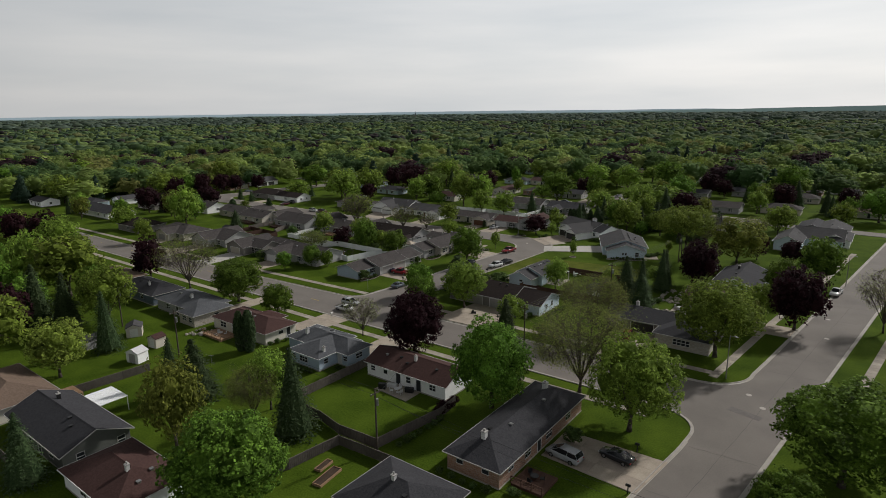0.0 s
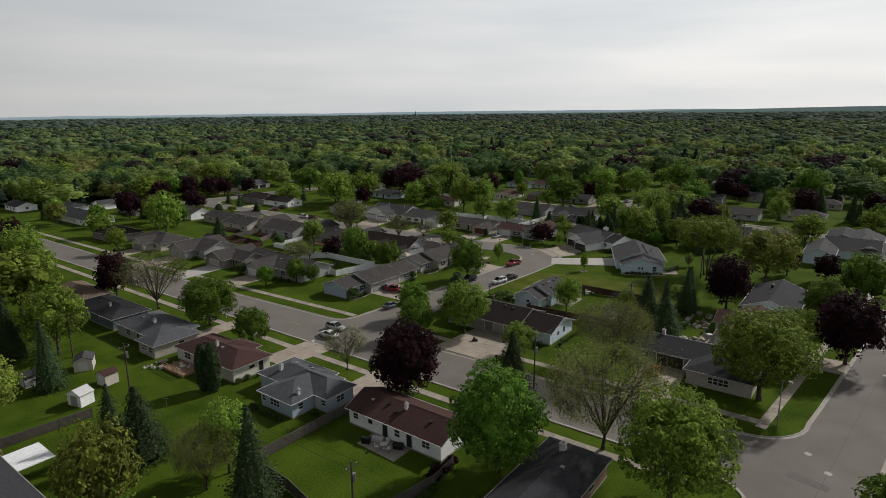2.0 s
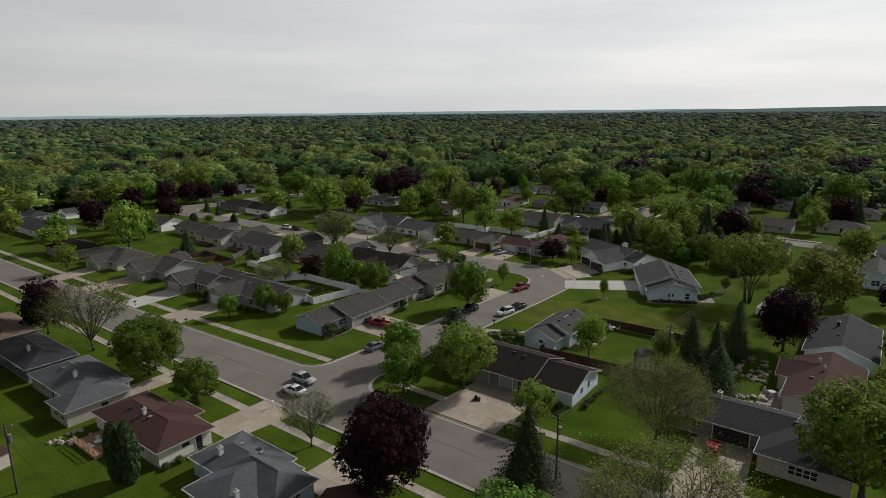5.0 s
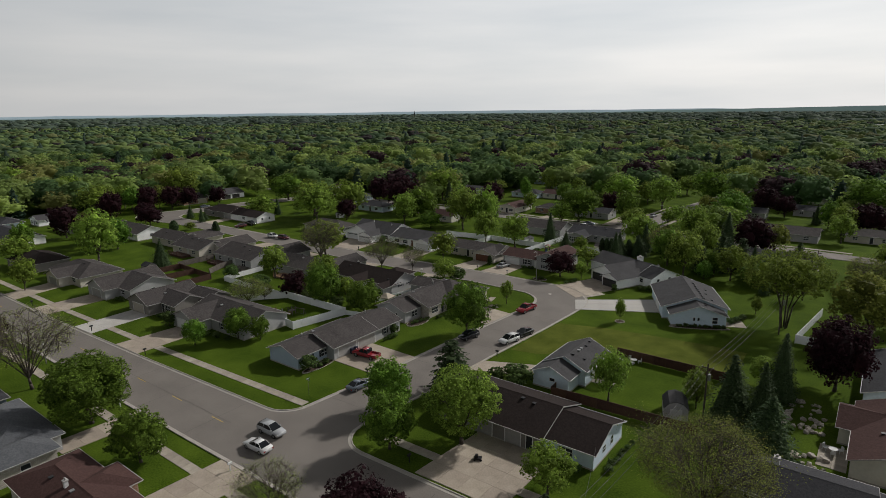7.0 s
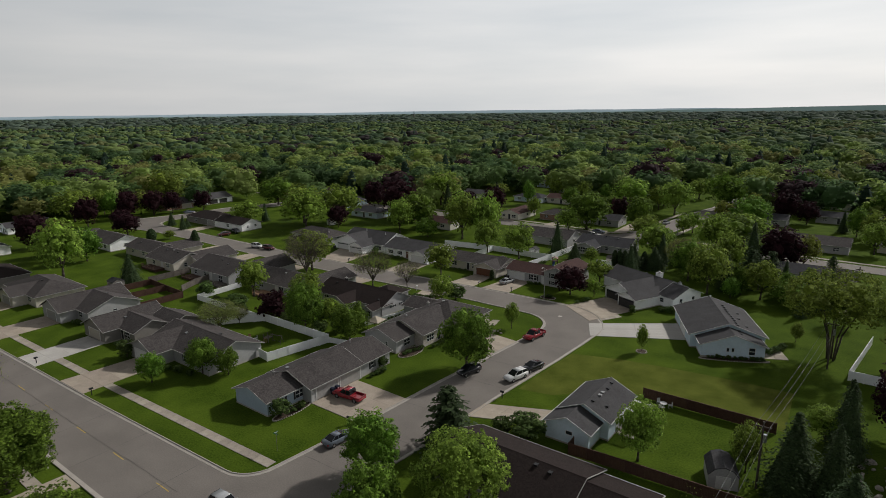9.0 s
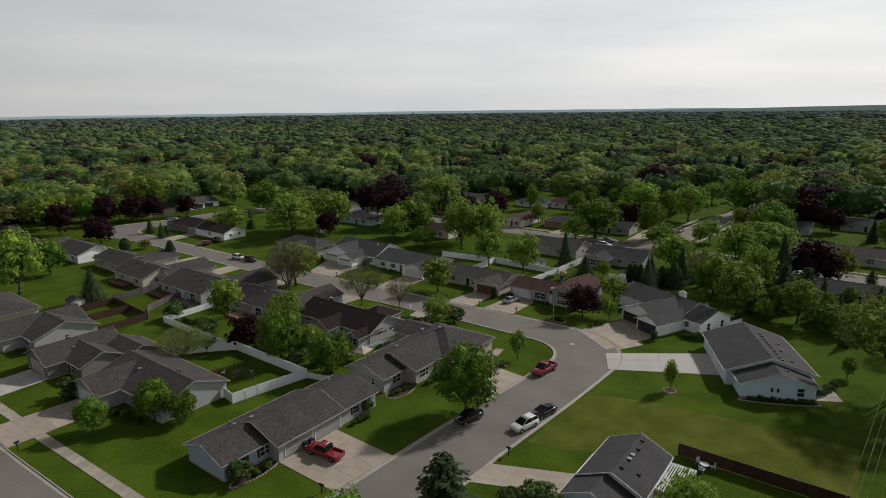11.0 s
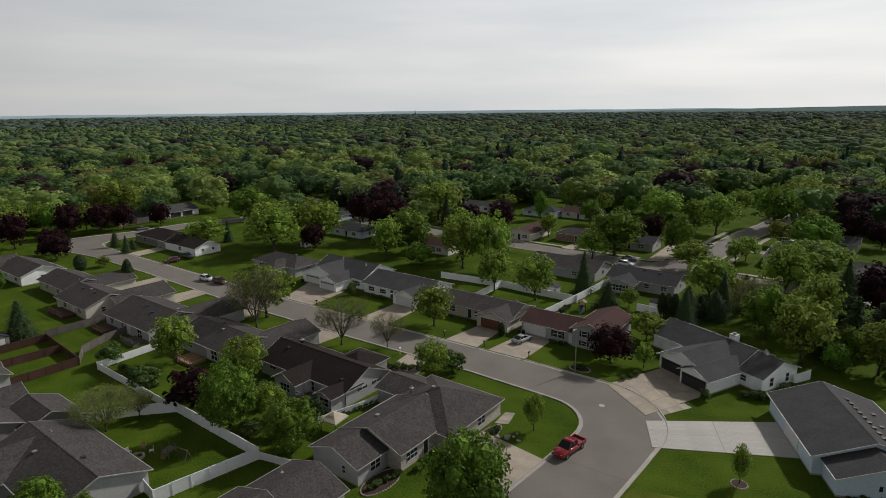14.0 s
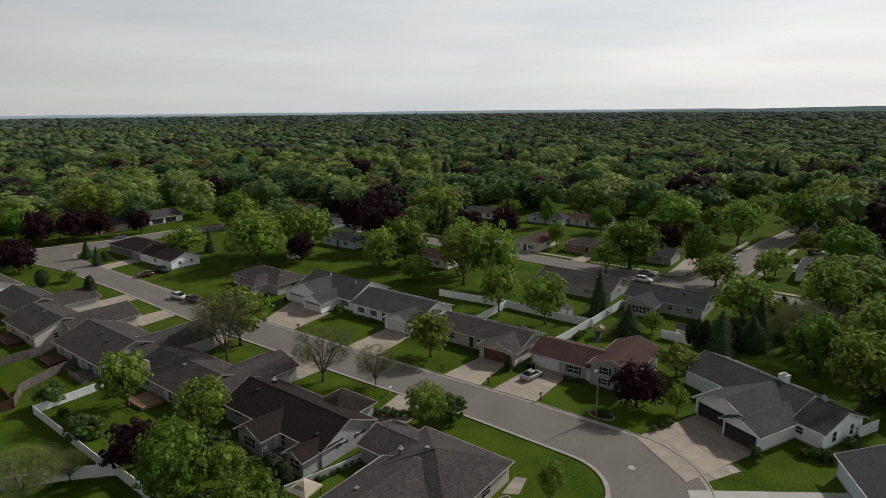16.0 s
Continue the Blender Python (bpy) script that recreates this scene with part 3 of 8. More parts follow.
class Wing:
    """One block of a house, given by the edges of its eaves. axis: the way that the ridge runs."""

    def __init__(self, x0, x1, y0, y1, axis="x", shape="gable", eave=2.6, pitch=0.36, over=0.45, end=None):
        self.x0, self.x1, self.y0, self.y1, self.axis, self.shape, self.eave, self.pitch, self.over = x0, x1, y0, y1, axis, shape, eave, pitch, over
        self.end = over if end is None else end
        half = (y1 - y0 if axis == "x" else x1 - x0) / 2
        self.half, self.top = half, eave + pitch * half

    def roof_z(self, x, y):
        if not (self.x0 <= x <= self.x1 and self.y0 <= y <= self.y1):
            return -1
        across = min(y - self.y0, self.y1 - y) if self.axis == "x" else min(x - self.x0, self.x1 - x)
        if self.shape == "hip":
            across = min(across, *(v for v in ((x - self.x0, self.x1 - x) if self.axis == "x" else (y - self.y0, self.y1 - y))))
        return self.eave + self.pitch * across

    def walls(self):
        o, e = self.over, self.end
        g = Geo()
        if self.shape == "hip":
            return g.box(self.x0 + o, self.y0 + o, 0, self.x1 - o, self.y1 - o, self.eave + self.pitch * o - 0.14)
        a0, a1 = (self.x0, self.x1) if self.axis == "x" else (self.y0, self.y1)
        c0, c1 = (self.y0, self.y1) if self.axis == "x" else (self.x0, self.x1)
        side = self.eave + self.pitch * o - 0.14
        return g.sweep([(c0 + o, 0), (c1 - o, 0), (c1 - o, side), ((c0 + c1) / 2, self.top - 0.14), (c0 + o, side)], a0 + e, a1 - e, self.axis)

    def roof(self):
        g, t = Geo(), 0.13
        if self.shape == "hip":
            x0, x1, y0, y1, h = self.x0, self.x1, self.y0, self.y1, self.half
            if self.axis == "x":
                r = [(x0 + h, (y0 + y1) / 2), (x1 - h, (y0 + y1) / 2)]
            else:
                r = [((x0 + x1) / 2, y0 + h), ((x0 + x1) / 2, y1 - h)]
            b = [(x0, y0), (x1, y0), (x1, y1), (x0, y1)]
            pts = [(*p, self.eave - t) for p in b] + [(*p, self.eave) for p in b] + [(*p, self.top) for p in r]
            faces = [(3, 2, 1, 0), (0, 1, 5, 4), (1, 2, 6, 5), (2, 3, 7, 6), (3, 0, 4, 7)]
            if self.axis == "x":
                faces += [(4, 5, 9, 8), (5, 6, 9), (6, 7, 8, 9), (7, 4, 8)]
            else:
                faces += [(4, 5, 8), (5, 6, 9, 8), (6, 7, 9), (7, 4, 8, 9)]
            return g.add(pts, faces)
        a0, a1 = (self.x0, self.x1) if self.axis == "x" else (self.y0, self.y1)
        c0, c1 = (self.y0, self.y1) if self.axis == "x" else (self.x0, self.x1)
        m = (c0 + c1) / 2
        return g.sweep([(c0, self.eave - t), (m, self.top - t), (c1, self.eave - t), (c1, self.eave), (m, self.top), (c0, self.eave)], a0, a1, self.axis)

    def edging(self):
        """Gutters along the eaves and boards up the gables, piece by piece."""
        x0, x1, y0, y1, z = self.x0, self.x1, self.y0, self.y1, self.eave
        out = []
        if self.shape == "hip" or self.axis == "x":
            out += [("gutter", Geo().box(x0, y0 - 0.08, z - 0.1, x1, y0 - 0.003, z + 0.01)), ("gutter", Geo().box(x0, y1 + 0.003, z - 0.1, x1, y1 + 0.08, z + 0.01))]
        if self.shape == "hip" or self.axis == "y":
            out += [("gutter", Geo().box(x0 - 0.08, y0, z - 0.1, x0 - 0.003, y1, z + 0.01)), ("gutter", Geo().box(x1 + 0.003, y0, z - 0.1, x1 + 0.08, y1, z + 0.01))]
        if self.shape != "hip":
            a0, a1 = (x0, x1) if self.axis == "x" else (y0, y1)
            c0, c1 = (y0, y1) if self.axis == "x" else (x0, x1)
            m, t = (c0 + c1) / 2, 0.13
            for s, e in ((a0 - 0.05, a0 - 0.003), (a1 + 0.003, a1 + 0.05)):
                out.append(("rake_board", Geo().sweep([(c0, z - t), (m, self.top - t), (c1, z - t), (c1, z + 0.015), (m, self.top + 0.015), (c0, z + 0.015)], s, e, self.axis)))
        return out

    def ridge(self):
        g = Geo()
        h = self.half if self.shape == "hip" else 0
        if self.axis == "x":
            m = (self.y0 + self.y1) / 2
            return g.sweep([(m - 0.16, self.top - 0.045), (m, self.top + 0.03), (m + 0.16, self.top - 0.045)], self.x0 + h, self.x1 - h, "x")
        m = (self.x0 + self.x1) / 2
        return g.sweep([(m - 0.16, self.top - 0.045), (m, self.top + 0.03), (m + 0.16, self.top - 0.045)], self.y0 + h, self.y1 - h, "y")

    def face(self, side, along, z, out=0.0):
        """Pose on a wall: along is 0 to 1 from left to right as seen from outside."""
        o = self.over if self.shape == "hip" else None
        ex = o if o is not None else (self.end if self.axis == "x" else self.over)
        ey = o if o is not None else (self.end if self.axis == "y" else self.over)
        xa, xb, ya, yb = self.x0 + ex, self.x1 - ex, self.y0 + ey, self.y1 - ey
        spot = {"-y": (xa + (xb - xa) * along, ya - out), "+y": (xb - (xb - xa) * along, yb + out),
                "+x": (xb + out, ya + (yb - ya) * along), "-x": (xa - out, yb - (yb - ya) * along)}[side]
        return pose(*spot, z, 0, 0, FACING[side])


def house(label, wings, wall, roof, fit=(), vents=(), chimneys=(), trim=None, at=None, name="house", category="house", lean=False):
    """A house of wings. fit: (kind, wing, side, along, ...) for windows, doors and garage doors; vents, chimneys: places on the roof."""
    at = at or (0, 0, 0)
    cx, cy = sum(w.x0 + w.x1 for w in wings) / 2 / len(wings), sum(w.y0 + w.y1 for w in wings) / 2 / len(wings)
    own = Matrix.Translation((cx, cy, 0))
    spin = pose(at[0], at[1], 0, 0, 0, at[2])
    h = thing(name, label, category, spin @ own)
    back = own.inverted()
    for w in wings:
        ends = [spin @ Vector((x, y, 0)) for x in (w.x0, w.x1) for y in (w.y0, w.y1)]
        footprints.append((min(e.x for e in ends), max(e.x for e in ends), min(e.y for e in ends), max(e.y for e in ends)))
    for i, w in enumerate(wings):
        wall_i = wall[i] if isinstance(wall, (list, tuple)) else wall
        part("wall", w.walls(), wall_i, h, at=back)
        r = part("roof", w.roof(), roof, h, at=back)
        if lean:
            continue
        for piece, geo in w.edging():
            part(piece, geo, trim or (TRIM if wall_i in (WHITESIDING, PALEBLUE) else GREYTRIM), r)
        part("ridge_cap", w.ridge(), roof, r)
        part("foundation", Geo().box(w.x0 + w.over - 0.04, w.y0 + w.over - 0.04, 0, w.x1 - w.over + 0.04, w.y1 - w.over + 0.04, 0.22), KERBSTONE, h, at=back)
    for kind, k, side, along, *more in fit:
        w = wings[k]
        if kind == "window":
            width, height, sill = more[:3]
            fr, pane, spots, sh = window_mesh(width, height)
            ob = part("window", fr, None, h, at=back @ w.face(side, along, sill))
            for px, pz in spots:
                part("pane", pane, None, ob, at=pose(px, 0, pz))
            if len(more) > 3:
                for px in (-width / 2 - 0.2, width / 2 + 0.2):
                    part("shutter", sh, None, ob, at=pose(px, 0, 0))
        elif kind == "garage":
            width, mat = more[:2]
            body, frm, gl, spots = garage_mesh(width, mat, len(more) > 2)
            ob = part("garage_door", body, None, h, at=back @ w.face(side, along, 0.05))
            part("door_frame", frm, None, ob)
            for px, pz in spots:
                part("pane", gl, None, ob, at=pose(px, 0, pz))
        elif kind == "door":
            d, f = door_mesh(more[0] if more else SHUTTER)
            ob = part("door", d, None, h, at=back @ w.face(side, along, 0.18))
            part("door_frame", f, None, ob)
    top = lambda x, y: max(w.roof_z(x, y) for w in wings)
    for x, y in vents:
        z = top(x, y)
        g = Geo().box(-0.2, -0.2, -0.15, 0.2, 0.2, 0.14).box(-0.26, -0.26, 0.14, 0.26, 0.26, 0.2)
        part("roof_vent", g, STEEL if int(x * 7) % 2 and len(vents) < 9 else BLACK, h, at=back @ pose(x, y, z))
    for x, y, *size in chimneys:
        z, s = top(x, y), size[0] if size else 0.35
        tall = size[1] if len(size) > 1 else 0.9
        ob = part("chimney", Geo().box(-s, -s, -0.5, s, s, tall), size[2] if len(size) > 2 else TRIM, h, at=back @ pose(x, y, z))
        part("chimney_cap", Geo().box(-s - 0.07, -s - 0.07, tall, s + 0.07, s + 0.07, tall + 0.1).tube((0, 0, tall + 0.1), (0, 0, tall + 0.4), s * 0.5, s * 0.5, 8), GREYTRIM, ob)
    return h


W = Wing
# houses south of the main road
house("long brick ranch house with a charcoal hip roof", [W(-42.0, -33.2, 54.9, 80.0, "y", "hip", pitch=0.42)], BRICK, DARKROOF,
      [("window", 0, "-y", 0.25, 1.1, 0.7, 1.4), ("window", 0, "-y", 0.75, 1.1, 0.7, 1.4), ("window", 0, "+x", 0.12, 1.3, 0.9, 1.2), ("window", 0, "+x", 0.3, 1.6, 1.2, 0.9),
       ("door", 0, "+x", 0.43), ("window", 0, "+x", 0.55, 1.8, 1.3, 0.8), ("window", 0, "+x", 0.8, 1.6, 1.2, 0.9)],
      [(-38.6, 61), (-36.8, 63.5), (-36.5, 72.5)], [(-37.9, 58.6, 0.3, 0.9), (-37.9, 75.5, 0.35, 0.9)], GREYTRIM)
house("white ranch house with a red-brown roof and a back patio", [W(-70.3, -52.2, 69.3, 77.7, "x", pitch=0.4)], WHITESIDING, REDROOF,
      [("window", 0, "-y", 0.08, 1.0, 0.9, 1.2), ("window", 0, "-y", 0.25, 0.9, 0.8, 1.3), ("door", 0, "-y", 0.42), ("window", 0, "-y", 0.55, 1.0, 1.1, 1.0), ("door", 0, "-y", 0.68), ("window", 0, "-y", 0.85, 1.3, 1.0, 1.1)],
      [(-67, 72), (-64, 72.3), (-62, 71.5), (-56, 72)], [(-61, 72.6, 0.22, 0.75)])
house("grey-blue house with a pale grey hip roof", [W(-91.4, -79.8, 69.0, 77.1, "x", "hip"), W(-85.8, -77.3, 65.0, 76.2, "y", "hip"), W(-86.0, -74.3, 69.3, 75.8, "x", "hip", pitch=0.5)], BLUESIDING, PALEROOF,
      [("window", 1, "-y", 0.45, 2.2, 1.1, 0.9), ("window", 1, "-y", 0.1, 0.9, 0.9, 1.1), ("window", 1, "+x", 0.16, 1.0, 1.0, 1.0), ("door", 2, "-y", 0.8, TRIM), ("window", 2, "-y", 0.93, 1.0, 0.9, 1.1), ("window", 2, "+x", 0.5, 1.6, 1.0, 1.0),
       ("window", 0, "-x", 0.6, 1.2, 1.0, 1.0), ("garage", 2, "+y", 0.25, 4.6, WHITEDOOR)],
      [(-86.5, 73.8), (-84, 74.5), (-83, 74.2)], [(-87.4, 71.2, 0.28, 0.9), (-78.6, 67.5, 0.22, 0.75)], TRIM)
house("ranch house with a brown hip roof and pale walls", [W(-114.2, -95.3, 66.9, 75.4, "x", "hip"), W(-107.0, -100.6, 68.0, 77.0, "y", "hip", pitch=0.44)], [CREAMSIDING, BRICK], REDROOF,
      [("window", 0, "+x", 0.5, 1.2, 0.7, 1.4), ("window", 0, "-y", 0.2, 2.0, 1.2, 0.9), ("door", 0, "-y", 0.4, TRIM), ("window", 0, "-y", 0.75, 1.4, 1.0, 1.1), ("garage", 1, "+y", 0.5, 4.4, WHITEDOOR), ("door", 0, "+x", 0.75)],
      [(-108, 70), (-103, 70.3)], [(-104.6, 70.3, 0.22, 0.75)])
house("grey hip-roofed house with a stone-faced side", [W(-137.0, -120.0, 66.4, 76.0, "x", "hip"), W(-123.4, -116.6, 64.2, 74.2, "y", "hip", pitch=0.4)], [GREYSIDING, PALESTONE], PALEROOF,
      [("window", 1, "-y", 0.35, 1.6, 1.1, 0.9), ("window", 1, "-y", 0.75, 1.2, 1.1, 0.9), ("window", 0, "-y", 0.3, 1.6, 1.1, 0.9), ("door", 0, "-y", 0.55), ("window", 1, "+x", 0.6, 1.2, 0.8, 1.2)],
      [(-131, 70), (-127, 70)], [(-126, 69.8, 0.25, 0.8)])
house("slate-blue house with a charcoal hip roof", [W(-157.5, -138.6, 66.6, 75.4, "x", "hip")], SLATESIDING, DARKROOF,
      [("window", 0, "-y", 0.3, 1.4, 1.1, 1.0), ("window", 0, "-y", 0.7, 1.4, 1.1, 1.0), ("window", 0, "+x", 0.5, 1.2, 0.9, 1.1)], [(-150, 70), (-146, 70.4)], [(-145, 69.6, 0.22, 0.75)])
house("low house with a tan-brown hip roof among trees", [W(-177, -159.2, 68.5, 76.5, "x", "hip")], BRICK, TANROOF, [("window", 0, "-y", 0.6, 1.4, 1.1, 1.0)])
house("dark grey-green house with a charcoal gable roof", [W(-100.5, -80.8, 24.4, 34.0, "x", pitch=0.42)], GREENSIDING, DARKROOF,
      [("window", 0, "+x", 0.25, 1.1, 1.2, 0.9), ("window", 0, "+x", 0.86, 1.1, 1.2, 0.9), ("window", 0, "-y", 0.4, 1.6, 1.1, 1.0), ("door", 0, "-y", 0.6), ("window", 0, "-y", 0.8, 1.4, 1.1, 1.0)],
      [(-87.5, 28.6), (-85.5, 27.9)], [(-95.5, 30.2, 0.22, 0.8, BLACK)])
house("red-brown hip-roofed house with a white garage", [W(-78.5, -64.0, 23.3, 32.6, "x", "hip", pitch=0.4)], WHITESIDING, REDROOF,
      [("garage", 0, "-x", 0.5, 4.6, WHITEDOOR), ("window", 0, "-y", 0.4, 1.6, 1.1, 1.0), ("window", 0, "-y", 0.8, 1.6, 1.1, 1.0)], [(-67, 29.5), (-66.2, 27.5)], [(-68.5, 27.4, 0.22, 0.75)])
house("house with a tan shingle roof and open patio cover", [W(-120, -102.4, 22.0, 32.8, "x", "hip", pitch=0.38)], CREAMSIDING, TANROOF,
      [("window", 0, "+x", 0.5, 1.4, 1.0, 1.1), ("window", 0, "-y", 0.7, 1.4, 1.0, 1.1)])
house("small house with a charcoal hip roof", [W(-46.7, -34.3, 39.9, 50.1, "x", "hip", pitch=0.4)], GREYSIDING, DARKROOF,
      [("window", 0, "-y", 0.5, 1.6, 1.0, 1.1), ("window", 0, "+x", 0.5, 1.4, 1.0, 1.1)], [(-38.6, 43.4)], [(-41.2, 44.6, 0.22, 0.55)])

# houses between the side street and the cross road
house("long house with a brown shingle roof and a pale gable", [W(-84.2, -66.0, 112.9, 125.2, "x", pitch=0.36), W(-67.5, -58.8, 113.6, 124.4, "x", pitch=0.36, eave=2.5)], [TAUPESIDING, PALEBLUE], BLACKROOF,
      [("garage", 0, "-y", 0.42, 4.6, GREYDOOR), ("garage", 0, "-y", 0.75, 2.4, GREYDOOR), ("door", 0, "-y", 0.9), ("window", 1, "-y", 0.5, 2.0, 1.1, 0.9), ("window", 1, "+x", 0.35, 1.0, 0.9, 1.1), ("window", 1, "+x", 0.62, 0.8, 1.2, 1.0)],
      [(-78, 118.3), (-72, 118.3), (-70, 118)], [])
house("pale blue house with a two-step grey shingle roof", [W(-77.9, -70.6, 131.0, 141.0, "y", pitch=0.45), W(-77.6, -69.4, 135.0, 145.3, "y", pitch=0.46, eave=2.95)], PALEBLUE, GREYROOF,
      [("window", 0, "-y", 0.55, 1.0, 0.6, 1.5), ("window", 1, "+x", 0.8, 0.8, 0.9, 1.2), ("window", 1, "+x", 0.92, 0.8, 0.9, 1.2), ("door", 1, "+x", 0.35, TRIM), ("window", 1, "+x", 0.5, 1.8, 1.9, 0.3), ("garage", 1, "-x", 0.4, 4.6, WHITEDOOR)],
      [(-72.9, 137.0), (-72.8, 139.2), (-72.8, 140.2), (-72.7, 142), (-72.9, 144), (-71.2, 138.0)], [], TRIM)
# on the bend: set at an angle
house("light blue house with a wide stepped grey roof", [W(-13.8, 0.4, 2.6, 19.8, "y", pitch=0.36, eave=2.8), W(-12.6, -0.8, -1.6, 10.0, "y", pitch=0.36, eave=2.5)], PALEBLUE, GREYROOF,
      [("window", 1, "-y", 0.42, 0.5, 0.8, 1.2), ("window", 1, "-y", 0.5, 0.5, 0.8, 1.2), ("window", 1, "-y", 0.8, 1.1, 1.4, 0.8), ("garage", 0, "-x", 0.55, 4.9, WHITEDOOR), ("window", 0, "+x", 0.4, 1.2, 1.1, 1.0), ("window", 0, "+x", 0.7, 1.2, 1.1, 1.0)],
      [(-5.0, 1 + 1.3 * k) for k in range(12)] + [(-3.0, 5), (-3.4, 9), (-2.6, 13)], [], TRIM, at=(-56.6, 179.6, 25.5))
house("white house with a dark grey roof and two front garage gables",
      [W(-8.5, 10.0, 6.0, 16.5, "x", pitch=0.42, eave=2.7), W(-1.0, 9.5, -0.6, 12.0, "y", pitch=0.42, eave=2.6), W(4.9, 11.2, -2.2, 9.0, "y", pitch=0.42, eave=2.5), W(8.5, 14.9, 5.8, 15.9, "x", pitch=0.40, eave=2.6)],
      WHITESIDING, GREYROOF,
      [("garage", 1, "-y", 0.3, 4.7, DARKDOOR, 1), ("garage", 2, "-y", 0.5, 4.7, DARKDOOR, 1), ("window", 3, "-y", 0.4, 1.2, 1.0, 1.0), ("window", 3, "+x", 0.28, 0.9, 1.5, 0.7), ("window", 3, "+x", 0.72, 0.9, 1.5, 0.7), ("door", 3, "-y", 0.1)],
      [(0, 13)], [(4.6, 12.4, 0.6, 1.1, WHITESIDING), (10.2, 13.2, 0.25, 0.6, WHITESIDING)], TRIM, at=(-94.8, 197.1, -25))
# the open bay is a closed door panel, its shade put into the dark colour
house("dark-roofed ranch house with an open garage bay", [W(-45.0, -30.0, 117.0, 126.6, "x", pitch=0.34), W(-33.6, -22.6, 112.4, 125.6, "y", "hip", pitch=0.34)], [TAUPESIDING, PALESTONE], DARKROOF,
      [("garage", 0, "-y", 0.52, 4.6, DARKDOOR), ("window", 0, "-y", 0.2, 1.4, 1.0, 1.0), ("window", 1, "-y", 0.5, 3.2, 1.2, 0.9), ("window", 1, "+x", 0.4, 1.4, 1.0, 1.0)], [(-30, 121)], [(-40.0, 122.4, 0.3, 0.9)])
house("cream house with a red-brown gable roof", [W(-33.4, -23.0, 131.0, 150.0, "y", pitch=0.4), W(-35.2, -29.0, 139.5, 148.0, "x", pitch=0.38)], CREAMSIDING, REDROOF,
      [("window", 0, "-y", 0.5, 1.2, 0.7, 1.4), ("window", 1, "-y", 0.5, 1.6, 1.4, 0.6), ("window", 0, "-x", 0.85, 1.2, 0.8, 1.2)], [(-30, 138)], [(-28.6, 141, 0.16, 0.6), (-29.6, 145, 0.16, 0.6)])
house("pale blue house with a charcoal gable roof", [W(-33.0, -21.5, 153.4, 173.5, "y", pitch=0.38)], PALEBLUE, DARKROOF,
      [("window", 0, "-y", 0.5, 1.4, 1.0, 1.2), ("garage", 0, "+x", 0.4, 4.6, WHITEDOOR), ("window", 0, "+x", 0.7, 1.4, 1.0, 1.0)], [(-28, 160)], [(-28.5, 166, 0.25, 0.8, BLACK)])
house("large pale house with stepped grey roofs", [W(-28.0, -19.6, 214.0, 232.0, "y", pitch=0.5, eave=3.0), W(-24.0, -9.0, 226.0, 240.0, "x", pitch=0.42), W(-20.0, -8.5, 236.0, 258.0, "y", pitch=0.4)], PALEBLUE, GREYROOF,
      [("window", 0, "-y", 0.5, 1.8, 1.4, 1.0), ("window", 0, "+x", 0.5, 1.6, 1.2, 1.0), ("garage", 1, "+x", 0.5, 4.6, WHITEDOOR), ("window", 2, "+x", 0.5, 1.6, 1.2, 1.0)], [(-22, 226), (-14, 245)])

# houses north of the main road
house("long grey-blue ranch house with a brown roof and double garage", [W(-122.6, -113.7, 111.2, 121.5, "y", pitch=0.34, eave=2.5), W(-122.6, -111.6, 118.0, 130.2, "y", pitch=0.34, eave=2.6), W(-122.0, -111.8, 128.5, 137.6, "y", pitch=0.33, eave=2.5)], [BLUESIDING, GREYSIDING, GREYSIDING], BROWNROOF,
      [("window", 0, "+x", 0.3, 1.0, 1.2, 0.8, 1), ("window", 0, "+x", 0.66, 1.6, 1.3, 0.75, 1), ("door", 0, "+x", 0.9), ("garage", 1, "+x", 0.3, 4.6, GREYDOOR), ("garage", 1, "+x", 0.76, 4.6, GREYDOOR), ("window", 2, "+x", 0.45, 0.9, 1.2, 0.8, 1), ("window", 2, "+x", 0.75, 0.9, 1.2, 0.8, 1)],
      [(-119, 119.5)], [(-118.6, 116.5, 0.07, 0.5, STEEL), (-118.6, 133.5, 0.07, 0.6, STEEL)])
house("grey ranch house with a broad brown roof and stone front", [W(-122.6, -113.6, 140.6, 152.0, "y", pitch=0.36), W(-122.6, -111.3, 146.0, 158.0, "y", pitch=0.36, eave=2.7), W(-122.8, -108.8, 153.0, 166.8, "y", "hip", pitch=0.38, eave=2.6), W(-127.4, -118.0, 158.0, 165.6, "x", pitch=0.34, eave=2.5)], [GREYSIDING, PALESTONE, PALESTONE, GREYSIDING], BROWNROOF,
      [("window", 0, "-y", 0.7, 0.6, 1.1, 0.9), ("window", 0, "+x", 0.3, 1.8, 1.3, 0.8), ("window", 1, "+x", 0.2, 2.2, 1.3, 0.8), ("door", 1, "+x", 0.45), ("window", 2, "+x", 0.25, 1.8, 1.3, 0.8), ("window", 2, "+x", 0.6, 1.8, 1.3, 0.8), ("garage", 2, "+y", 0.5, 4.6, GREYDOOR)],
      [(-119, 150), (-117, 160)], [(-120.0, 158.5, 0.2, 0.7, STEEL)])
